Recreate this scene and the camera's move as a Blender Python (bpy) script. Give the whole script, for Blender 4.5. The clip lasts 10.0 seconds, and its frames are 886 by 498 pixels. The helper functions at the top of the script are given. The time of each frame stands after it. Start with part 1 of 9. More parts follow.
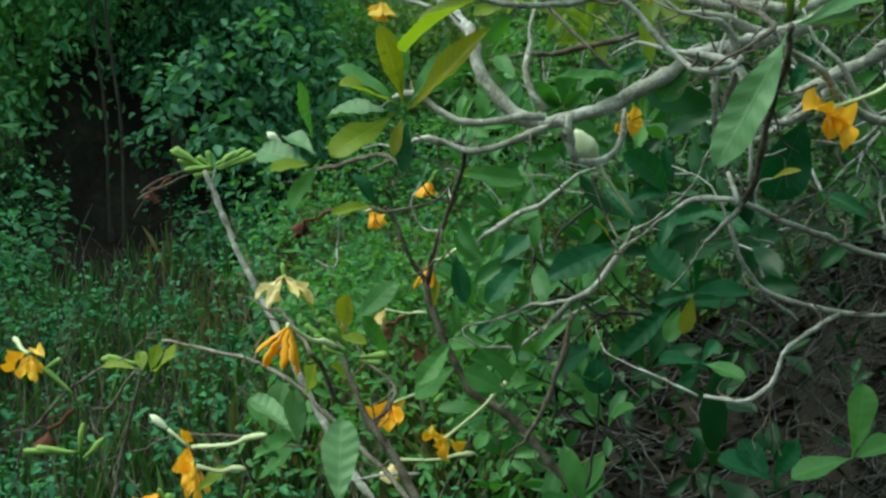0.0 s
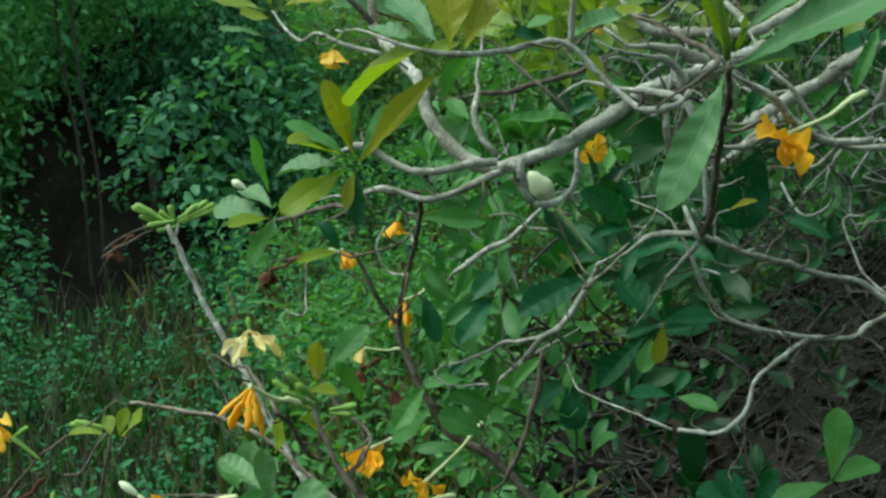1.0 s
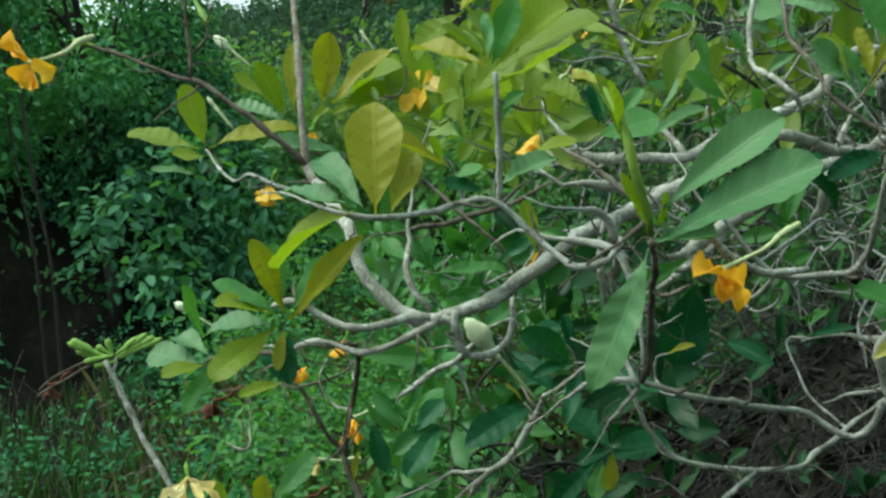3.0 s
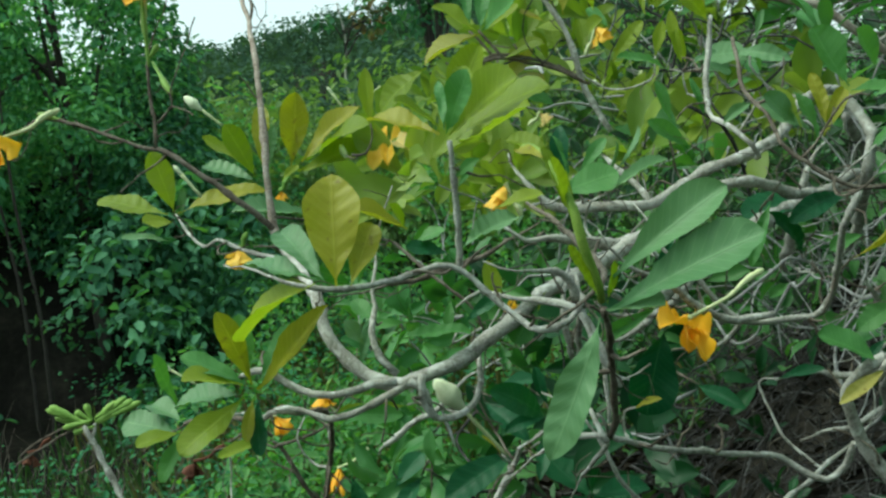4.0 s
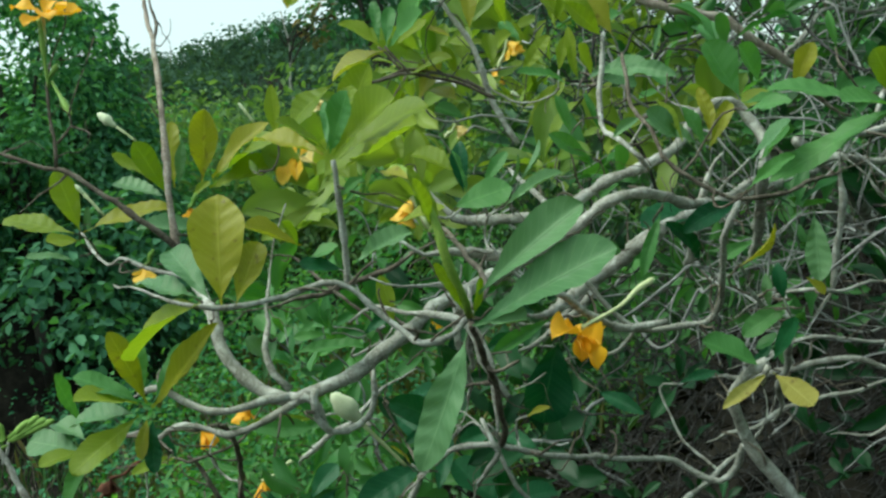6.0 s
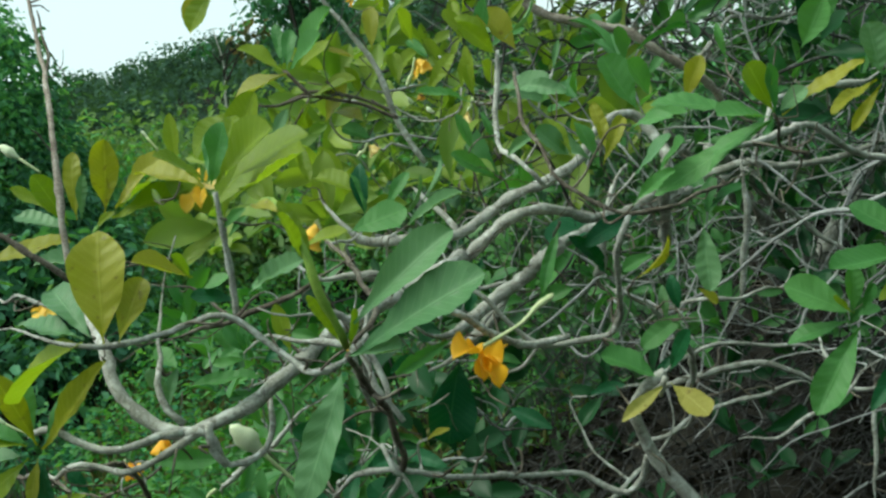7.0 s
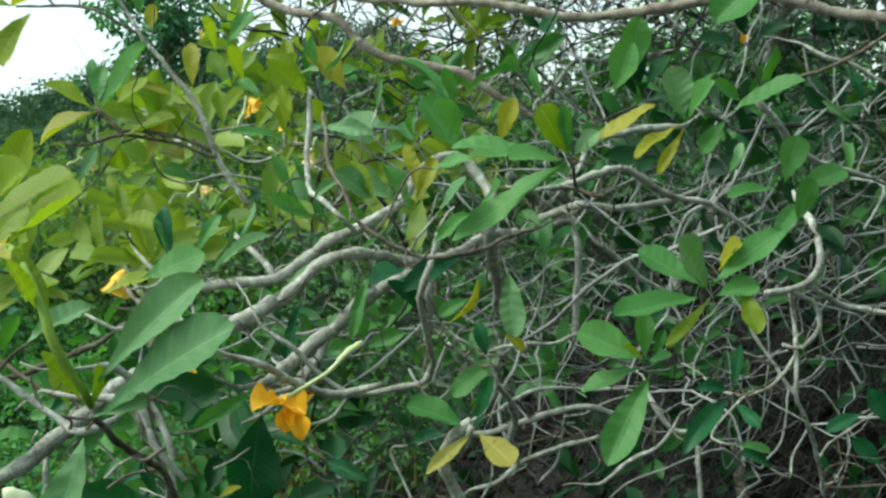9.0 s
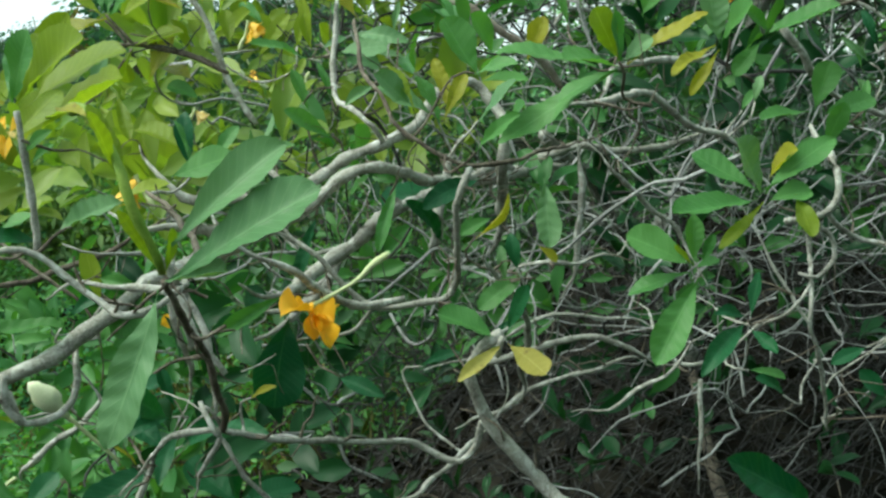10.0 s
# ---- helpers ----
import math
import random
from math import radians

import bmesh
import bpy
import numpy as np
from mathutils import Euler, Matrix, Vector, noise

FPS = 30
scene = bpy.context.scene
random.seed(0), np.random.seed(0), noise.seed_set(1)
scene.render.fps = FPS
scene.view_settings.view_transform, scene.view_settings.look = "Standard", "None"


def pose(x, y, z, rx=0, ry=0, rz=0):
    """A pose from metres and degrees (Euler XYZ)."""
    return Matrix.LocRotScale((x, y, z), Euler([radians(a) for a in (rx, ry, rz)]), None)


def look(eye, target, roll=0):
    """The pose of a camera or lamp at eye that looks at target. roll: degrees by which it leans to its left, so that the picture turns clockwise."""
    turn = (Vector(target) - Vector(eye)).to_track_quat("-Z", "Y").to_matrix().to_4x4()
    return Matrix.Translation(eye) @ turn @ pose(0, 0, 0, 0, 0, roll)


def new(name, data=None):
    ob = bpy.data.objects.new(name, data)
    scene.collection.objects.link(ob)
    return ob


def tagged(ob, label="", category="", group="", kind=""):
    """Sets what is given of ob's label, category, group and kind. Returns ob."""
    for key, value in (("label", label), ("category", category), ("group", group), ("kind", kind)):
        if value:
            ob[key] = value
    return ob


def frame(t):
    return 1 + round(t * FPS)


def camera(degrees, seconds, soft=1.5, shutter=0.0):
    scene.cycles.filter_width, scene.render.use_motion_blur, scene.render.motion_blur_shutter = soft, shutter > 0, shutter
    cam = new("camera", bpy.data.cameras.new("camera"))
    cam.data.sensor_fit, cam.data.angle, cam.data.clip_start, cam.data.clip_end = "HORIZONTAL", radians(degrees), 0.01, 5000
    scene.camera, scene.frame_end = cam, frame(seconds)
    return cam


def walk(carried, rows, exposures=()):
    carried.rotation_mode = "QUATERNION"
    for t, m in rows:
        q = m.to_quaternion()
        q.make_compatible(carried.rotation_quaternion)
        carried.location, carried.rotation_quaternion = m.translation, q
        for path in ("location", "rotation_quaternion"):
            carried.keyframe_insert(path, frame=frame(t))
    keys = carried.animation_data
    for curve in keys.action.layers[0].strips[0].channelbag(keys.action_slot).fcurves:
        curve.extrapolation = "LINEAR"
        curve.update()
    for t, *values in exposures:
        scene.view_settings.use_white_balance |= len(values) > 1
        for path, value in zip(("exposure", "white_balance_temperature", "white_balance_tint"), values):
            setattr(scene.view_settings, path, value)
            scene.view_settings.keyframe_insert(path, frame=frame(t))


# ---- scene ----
# ================= camera =================
cam = camera(46.0, 10.0, soft=2.6)
PATH = [
    (0.0, pose(0.0165, 0.0032, 1.5239, 81.14, 1.55, 0.40)),
    (0.5, pose(0.0270, 0.0084, 1.5292, 81.71, 2.49, -0.10)),
    (1.0, pose(0.0429, 0.0170, 1.5450, 82.30, 4.74, -0.80)),
    (1.5, pose(0.0605, 0.0300, 1.5568, 83.06, 6.18, -1.53)),
    (2.0, pose(0.0687, 0.0379, 1.5827, 84.75, 5.83, -2.40)),
    (2.2, pose(0.0664, 0.0346, 1.5907, 84.84, 5.96, -2.72)),
    (3.3, pose(0.0790, 0.0410, 1.6209, 86.64, 6.45, -3.01)),
    (3.5, pose(0.0823, 0.0313, 1.6282, 87.08, 6.36, -3.15)),
    (4.0, pose(0.1023, 0.0312, 1.6385, 87.45, 8.64, -3.63)),
    (4.5, pose(0.1114, 0.0277, 1.6461, 87.84, 8.84, -3.99)),
    (5.0, pose(0.1229, 0.0278, 1.6448, 87.76, 8.90, -4.50)),
    (5.5, pose(0.1419, 0.0254, 1.6396, 87.55, 9.03, -5.55)),
    (5.7, pose(0.1481, 0.0189, 1.6390, 87.43, 9.09, -5.94)),
    (6.8, pose(0.1865, -0.0078, 1.6395, 87.33, 11.27, -8.22)),
    (7.0, pose(0.2040, 0.0025, 1.6419, 87.39, 11.59, -9.39)),
    (7.5, pose(0.2523, 0.0150, 1.6495, 87.93, 11.56, -12.19)),
    (8.0, pose(0.2776, 0.0138, 1.6575, 88.40, 11.72, -13.80)),
    (8.5, pose(0.2867, 0.0095, 1.6611, 88.56, 11.62, -14.81)),
    (9.0, pose(0.2870, 0.0199, 1.6303, 88.28, 11.58, -15.75)),
    (9.5, pose(0.2656, 0.0406, 1.6008, 87.67, 10.22, -16.50)),
    (10.0, pose(0.2007, 0.0535, 1.5861, 86.33, 9.59, -18.77)),
]
walk(cam, PATH, exposures=[(0.0, 0.59, 6150, -15), (3.5, 0.66, 6180, -14), (5.0, 0.60, 6200, -13), (7.0, 0.62, 6250, -12), (8.5, 0.88, 6300, -10), (10.0, 0.92, 6300, -10)])

# ================= light =================
SUN_ELEV, SUN_TURN = radians(62), radians(-92)
world = bpy.data.worlds.new("sky_world")
scene.world = world
world.use_nodes = True
wn = world.node_tree.nodes
sky = wn.new("ShaderNodeTexSky")
sky.sky_type = "NISHITA"
sky.sun_disc = False
sky.sun_elevation, sky.sun_rotation = SUN_ELEV, SUN_TURN
sky.air_density, sky.dust_density, sky.ozone_density = 1.2, 5.0, 1.0
cloud = wn.new("ShaderNodeMix")
cloud.data_type = "RGBA"
cloud.inputs[0].default_value = 0.55
cloud.inputs[7].default_value = (6.6, 6.9, 7.2, 1)
world.node_tree.links.new(sky.outputs[0], cloud.inputs[6])
wn["Background"].inputs["Strength"].default_value = 0.13
world.node_tree.links.new(cloud.outputs[2], wn["Background"].inputs["Color"])

sun_data = bpy.data.lights.new("sun", "SUN")
sun_data.energy, sun_data.angle, sun_data.color = 1.9, radians(38), (1.0, 0.96, 0.88)
sun = new("sun", sun_data)
sun_dir = Vector((math.sin(SUN_TURN) * math.cos(SUN_ELEV), math.cos(SUN_TURN) * math.cos(SUN_ELEV), math.sin(SUN_ELEV)))
sun.matrix_world = look(sun_dir * 50, (0, 0, 0))


# ================= materials =================
def mat_base(name):
    m = bpy.data.materials.new(name)
    m.use_nodes = True
    return m, m.node_tree.nodes, m.node_tree.links, m.node_tree.nodes["Principled BSDF"]


def ramp(nodes, stops):
    r = nodes.new("ShaderNodeValToRGB")
    while len(r.color_ramp.elements) < len(stops):
        r.color_ramp.elements.new(0.5)
    for e, (p, c) in zip(r.color_ramp.elements, stops):
        e.position, e.color = p, (*c, 1)
    return r


def math_node(nodes, links, op, a, b=None, clamp=False):
    n = nodes.new("ShaderNodeMath")
    n.operation, n.use_clamp = op, clamp
    for k, v in enumerate((a, b)):
        if v is None:
            continue
        if isinstance(v, (int, float)):
            n.inputs[k].default_value = v
        else:
            links.new(v, n.inputs[k])
    return n.outputs[0]


def mix_col(nodes, links, fac, a, b, mode="MIX"):
    n = nodes.new("ShaderNodeMix")
    n.data_type, n.blend_type = "RGBA", mode
    for sock, v in ((n.inputs[0], fac), (n.inputs[6], a), (n.inputs[7], b)):
        if isinstance(v, (int, float)):
            sock.default_value = v
        elif isinstance(v, tuple):
            sock.default_value = (*v, 1)
        else:
            links.new(v, sock)
    return n.outputs[2]


def noise_tex(nodes, links, coord, scale, detail=4.0, rough=0.6):
    n = nodes.new("ShaderNodeTexNoise")
    n.inputs["Scale"].default_value, n.inputs["Detail"].default_value, n.inputs["Roughness"].default_value = scale, detail, rough
    if coord is not None:
        links.new(coord, n.inputs["Vector"])
    return n.outputs["Fac"]


def leaf_material(name, dark, light, gloss, glow, per="object", veins=True, spots=0.0, blot=None):
    """Thin leaf: front colour, light passing through, raised midrib and side veins."""
    m, nodes, links, bsdf = mat_base(name)
    if per == "object":
        info = nodes.new("ShaderNodeObjectInfo")
        rnd = info.outputs["Random"]
    else:
        rnd = nodes.new("ShaderNodeNewGeometry").outputs["Random Per Island"]
    tc = nodes.new("ShaderNodeTexCoord")
    pos = nodes.new("ShaderNodeNewGeometry").outputs["Position"]
    blotch = noise_tex(nodes, links, pos, blot or (22.0 if veins else 6.0), 3.0)
    f = math_node(nodes, links, "MULTIPLY_ADD", rnd, 0.75)
    f.node.inputs[2].default_value = 0.0
    f = math_node(nodes, links, "ADD", f, math_node(nodes, links, "MULTIPLY", math_node(nodes, links, "SUBTRACT", blotch, 0.35), 0.9), True)
    col = mix_col(nodes, links, f, dark, light)
    if veins:
        sep = nodes.new("ShaderNodeSeparateXYZ")
        links.new(tc.outputs["UV"], sep.inputs[0])
        side = math_node(nodes, links, "ABSOLUTE", math_node(nodes, links, "SUBTRACT", sep.outputs[0], 0.5))
        rib = math_node(nodes, links, "SUBTRACT", 1.0, math_node(nodes, links, "MULTIPLY", side, 34.0), True)
        run = math_node(nodes, links, "SUBTRACT", sep.outputs[1], math_node(nodes, links, "MULTIPLY", side, 0.34))
        wave = math_node(nodes, links, "SINE", math_node(nodes, links, "MULTIPLY", run, 88.0))
        vein = math_node(nodes, links, "SUBTRACT", math_node(nodes, links, "MULTIPLY", wave, 6.0), 5.1, True)
        lines = math_node(nodes, links, "MAXIMUM", rib, math_node(nodes, links, "MULTIPLY", vein, 0.42))
        pale = mix_col(nodes, links, 0.5, col, tuple(min(1, c * 1.7 + 0.05) for c in light))
        col = mix_col(nodes, links, math_node(nodes, links, "MULTIPLY", lines, 0.6), col, pale)
        if spots:
            sp = noise_tex(nodes, links, pos, 90.0, 2.0)
            hole = math_node(nodes, links, "MULTIPLY", math_node(nodes, links, "SUBTRACT", sp, 0.64), 14.0, True)
            col = mix_col(nodes, links, math_node(nodes, links, "MULTIPLY", hole, spots), col, (0.12, 0.07, 0.03))
        bump = nodes.new("ShaderNodeBump")
        bump.inputs["Strength"].default_value, bump.inputs["Distance"].default_value = 0.28, 0.002
        links.new(math_node(nodes, links, "ADD", lines, math_node(nodes, links, "MULTIPLY", noise_tex(nodes, links, pos, 260.0, 2.0), 0.4)), bump.inputs["Height"])
        links.new(bump.outputs[0], bsdf.inputs["Normal"])
    links.new(col, bsdf.inputs["Base Color"])
    bsdf.inputs["Roughness"].default_value = gloss
    bsdf.inputs["Specular IOR Level"].default_value = 0.24 if gloss < 0.5 else 0.12 if gloss < 0.7 else 0.02
    trans = nodes.new("ShaderNodeBsdfTranslucent")
    links.new(mix_col(nodes, links, 1.0, col, (1.15, 1.3, 0.35), "MULTIPLY"), trans.inputs["Color"])
    mixer = nodes.new("ShaderNodeMixShader")
    mixer.inputs[0].default_value = glow
    links.new(bsdf.outputs[0], mixer.inputs[1])
    links.new(trans.outputs[0], mixer.inputs[2])
    links.new(mixer.outputs[0], nodes["Material Output"].inputs["Surface"])
    return m


def rough_material(name, stops, scale, rough=0.85, bump=0.3, dist=0.004, stretch=(1, 1, 1), patch=None, sheen=0.2):
    """Bark, soil and the like: noise at two scales, with relief. patch: colour of scattered lichen patches."""
    m, nodes, links, bsdf = mat_base(name)
    pos = nodes.new("ShaderNodeNewGeometry").outputs["Position"]
    mp = nodes.new("ShaderNodeMapping")
    mp.inputs["Scale"].default_value = stretch
    links.new(pos, mp.inputs["Vector"])
    big = noise_tex(nodes, links, mp.outputs[0], scale, 4.0)
    fine = noise_tex(nodes, links, mp.outputs[0], scale * 9, 3.0)
    f = math_node(nodes, links, "ADD", math_node(nodes, links, "MULTIPLY", big, 0.58), math_node(nodes, links, "MULTIPLY", fine, 0.42))
    r = ramp(nodes, stops)
    links.new(f, r.inputs[0])
    col = r.outputs[0]
    if patch:
        spot = noise_tex(nodes, links, pos, scale * 1.7, 3.0)
        on = math_node(nodes, links, "MULTIPLY", math_node(nodes, links, "SUBTRACT", spot, 0.54), 9.0, True)
        col = mix_col(nodes, links, math_node(nodes, links, "MULTIPLY", on, 0.75), col, patch)
    links.new(col, bsdf.inputs["Base Color"])
    bsdf.inputs["Roughness"].default_value = rough
    bsdf.inputs["Specular IOR Level"].default_value = sheen
    b = nodes.new("ShaderNodeBump")
    b.inputs["Strength"].default_value, b.inputs["Distance"].default_value = bump, dist
    links.new(f, b.inputs["Height"])
    links.new(b.outputs[0], bsdf.inputs["Normal"])
    return m


LEAF = {
    "deep": leaf_material("leaf_deep", (0.010, 0.070, 0.026), (0.026, 0.12, 0.045), 0.42, 0.25),
    "blue": leaf_material("leaf_bluish", (0.082, 0.185, 0.076), (0.150, 0.275, 0.122), 0.43, 0.22),
    "mid": leaf_material("leaf_mid", (0.054, 0.170, 0.042), (0.122, 0.285, 0.082), 0.44, 0.35),
    "young": leaf_material("leaf_young", (0.145, 0.225, 0.014), (0.265, 0.335, 0.034), 0.43, 0.45),
    "olive": leaf_material("leaf_olive", (0.23, 0.25, 0.016), (0.36, 0.34, 0.045), 0.40, 0.45, spots=0.5),
    "yellow": leaf_material("leaf_yellow", (0.33, 0.30, 0.07), (0.46, 0.42, 0.14), 0.5, 0.4, spots=0.8),
}
# darker leaf tone with the inner shade of the crown put into its colour
MASS_SHADED = leaf_material("leaf_mass_shaded", (0.006, 0.034, 0.013), (0.028, 0.10, 0.034), 0.38, 0.25, "island", False)
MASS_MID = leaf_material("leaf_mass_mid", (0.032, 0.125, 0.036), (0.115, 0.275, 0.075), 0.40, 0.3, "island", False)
MASS_YOUNG = leaf_material("leaf_mass_young", (0.098, 0.195, 0.034), (0.30, 0.375, 0.068), 0.42, 0.4, "island", False)
TREE_DARK = leaf_material("tree_leaf_dark", (0.05, 0.18, 0.095), (0.22, 0.46, 0.20), 0.62, 0.42, "island", False, blot=1.3)
TREE_BLUE = leaf_material("tree_leaf_bluish", (0.028, 0.10, 0.062), (0.135, 0.31, 0.165), 0.6, 0.35, "island", False, blot=1.3)
TREE_MID = leaf_material("tree_leaf_mid", (0.065, 0.14, 0.06), (0.21, 0.31, 0.125), 0.62, 0.42, "island", False, blot=1.3)
THICKET = leaf_material("thicket_leaf", (0.016, 0.055, 0.026), (0.075, 0.145, 0.065), 0.5, 0.25, "island", False)
HERB = leaf_material("herb_leaf", (0.012, 0.070, 0.036), (0.100, 0.305, 0.135), 0.62, 0.35, "island", False)
# blue added and contrast narrowed in the colour to imitate distance haze
FAR_WOOD = leaf_material("far_wood_hazed_leaf", (0.038, 0.080, 0.060), (0.078, 0.138, 0.094), 0.75, 0.3, "island", False, blot=0.45)
GRASS = leaf_material("grass_blade", (0.03, 0.095, 0.025), (0.11, 0.20, 0.065), 0.55, 0.35, "island", False)
STRAW = leaf_material("straw_blade", (0.06, 0.11, 0.03), (0.24, 0.20, 0.085), 0.6, 0.3, "island", False)
# brighter weed colour, with the light of the clearing painted in
SUN_TINTED = leaf_material("sun_tinted_weed_leaf", (0.035, 0.15, 0.045), (0.16, 0.33, 0.11), 0.6, 0.4, "island", False)
REDDISH = leaf_material("reddish_young_leaf", (0.07, 0.13, 0.055), (0.20, 0.12, 0.075), 0.5, 0.4, "island", False)
# litter brown taken nearly to black to stand for shade under the shrub
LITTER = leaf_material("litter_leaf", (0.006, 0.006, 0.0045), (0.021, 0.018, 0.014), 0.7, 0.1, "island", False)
BARK = rough_material("grey_bark", [(0.34, (0.115, 0.110, 0.092)), (0.48, (0.292, 0.288, 0.256)), (0.66, (0.50, 0.50, 0.458))], 48, bump=0.6, patch=(0.61, 0.62, 0.59))
BARK_DARK = rough_material("brown_bark", [(0.36, (0.045, 0.036, 0.028)), (0.5, (0.12, 0.10, 0.08)), (0.65, (0.24, 0.22, 0.18))], 55, bump=0.5)
BARK_TAN = rough_material("tan_bark", [(0.36, (0.13, 0.10, 0.08)), (0.5, (0.30, 0.255, 0.215)), (0.65, (0.47, 0.43, 0.38))], 45, bump=0.5)
TRUNK = rough_material("trunk_bark", [(0.3, (0.02, 0.018, 0.015)), (0.6, (0.055, 0.05, 0.042))], 9, dist=0.02)
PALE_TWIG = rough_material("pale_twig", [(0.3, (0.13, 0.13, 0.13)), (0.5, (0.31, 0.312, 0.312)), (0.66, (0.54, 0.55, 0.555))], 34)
# dead twigs, their colour darkened to carry the shade under the crown
DEAD_TWIG_SHADED = rough_material("dead_twig_shaded", [(0.3, (0.018, 0.018, 0.017)), (0.5, (0.046, 0.045, 0.044)), (0.66, (0.135, 0.137, 0.138))], 34, sheen=0.05)
# soil colour set near black, the ground's shade included in it
SOIL = rough_material("soil_dark_for_shade", [(0.3, (0.007, 0.007, 0.006)), (0.5, (0.016, 0.015, 0.0125)), (0.7, (0.038, 0.034, 0.027))], 2.2, dist=0.03, sheen=0.02)
STALK = rough_material("green_stalk", [(0.3, (0.10, 0.22, 0.03)), (0.7, (0.22, 0.38, 0.08))], 60, 0.5, 0.1)
SHOOT = rough_material("young_shoot", [(0.3, (0.13, 0.24, 0.03)), (0.7, (0.30, 0.40, 0.08))], 70, 0.5, 0.3)
POD = rough_material("green_pod", [(0.3, (0.12, 0.25, 0.04)), (0.7, (0.28, 0.42, 0.10))], 60, 0.45, 0.1)
TUBE = rough_material("pale_tube", [(0.3, (0.38, 0.46, 0.20)), (0.7, (0.64, 0.68, 0.42))], 60, 0.45, 0.1)
BUD = rough_material("pale_bud", [(0.3, (0.55, 0.64, 0.38)), (0.7, (0.80, 0.84, 0.64))], 50, 0.4, 0.1)
DRIED = rough_material("dried_flower", [(0.3, (0.05, 0.018, 0.012)), (0.7, (0.15, 0.06, 0.035))], 80)


def petal_material(name, base, edge, glow):
    m, nodes, links, bsdf = mat_base(name)
    pos = nodes.new("ShaderNodeNewGeometry").outputs["Position"]
    n1 = noise_tex(nodes, links, pos, 45.0, 3.0)
    n2 = noise_tex(nodes, links, pos, 300.0, 2.0)
    rnd = nodes.new("ShaderNodeObjectInfo").outputs["Random"]
    f = math_node(nodes, links, "ADD", math_node(nodes, links, "MULTIPLY", n1, 0.9), math_node(nodes, links, "SUBTRACT", math_node(nodes, links, "MULTIPLY", rnd, 0.5), 0.2), True)
    col = mix_col(nodes, links, f, base, edge)
    links.new(col, bsdf.inputs["Base Color"])
    bsdf.inputs["Roughness"].default_value = 0.55
    b = nodes.new("ShaderNodeBump")
    b.inputs["Strength"].default_value, b.inputs["Distance"].default_value = 0.25, 0.001
    links.new(n2, b.inputs["Height"])
    links.new(b.outputs[0], bsdf.inputs["Normal"])
    tr = nodes.new("ShaderNodeBsdfTranslucent")
    links.new(col, tr.inputs["Color"])
    mx = nodes.new("ShaderNodeMixShader")
    mx.inputs[0].default_value = glow
    links.new(bsdf.outputs[0], mx.inputs[1])
    links.new(tr.outputs[0], mx.inputs[2])
    links.new(mx.outputs[0], nodes["Material Output"].inputs["Surface"])
    return m


PETAL_ORANGE = petal_material("petal_orange", (0.90, 0.43, 0.008), (0.97, 0.60, 0.035), 0.35)
PETAL_YELLOW = petal_material("petal_yellow", (0.85, 0.50, 0.03), (0.95, 0.66, 0.10), 0.35)
PETAL_CREAM = petal_material("petal_cream", (0.80, 0.60, 0.16), (0.90, 0.80, 0.46), 0.35)


# ================= geometry helpers =================
def mesh_ob(name, verts, faces, material, parent=None, label="", smooth=True):
    me = bpy.data.meshes.new(name)
    me.from_pydata(verts, [], faces)
    me.materials.append(material)
    if smooth:
        me.polygons.foreach_set("use_smooth", [True] * len(me.polygons))
    me.update()
    ob = new(name, me)
    ob.parent = parent
    if label:
        tagged(ob, label)
    return ob


def spline(pts, step):
    """Catmull-Rom line through (x, y, z, r) points, cut into steps."""
    p = np.array(pts, float)
    p = np.vstack([2 * p[0] - p[1], p, 2 * p[-1] - p[-2]])
    out = []
    for k in range(1, len(p) - 2):
        a, b, c, d = p[k - 1:k + 3]
        n = max(2, int(np.linalg.norm(c[:3] - b[:3]) / step))
        for s in np.arange(n) / n:
            out.append(0.5 * (2 * b + (c - a) * s + (2 * a - 5 * b + 4 * c - d) * s * s + (3 * b - a - 3 * c + d) * s ** 3))
    out.append(p[-2])
    out = np.array(out)
    out[:, 3] = np.maximum(out[:, 3], 0.0004)
    return out


def tube_data(line, sides, rng, knob=0.12, wobble=0.0):
    """Rings along a line of (x, y, z, r), with a knobbly radius, closed at both ends."""
    n = len(line)
    c = line[:, :3].copy()
    if wobble:
        w = rng.normal(0, wobble, (n, 3))
        w = (w + np.roll(w, 1, 0) + np.roll(w, -1, 0)) / 3
        w[0] = w[-1] = 0
        c += w
    tan = np.gradient(c, axis=0)
    tan /= np.linalg.norm(tan, axis=1)[:, None] + 1e-9
    ref = np.array([0.31, 0.52, 0.79])
    u = np.cross(tan, ref)
    u /= np.linalg.norm(u, axis=1)[:, None] + 1e-9
    v = np.cross(tan, u)
    ang = np.arange(sides) / sides * 2 * np.pi
    rad = line[:, 3] * (1 + knob * rng.normal(0, 0.6, n))
    rr = rad[:, None] * (1 + knob * 0.5 * rng.normal(0, 0.6, (n, sides)))
    ring = c[:, None] + rr[..., None] * (np.cos(ang)[None, :, None] * u[:, None] + np.sin(ang)[None, :, None] * v[:, None])
    verts = ring.reshape(-1, 3)
    i, j = np.meshgrid(np.arange(n - 1), np.arange(sides), indexing="ij")
    a, b = i * sides + j, i * sides + (j + 1) % sides
    quads = np.stack([a, b, b + sides, a + sides], -1).reshape(-1, 4)
    return verts, quads


LINES = []


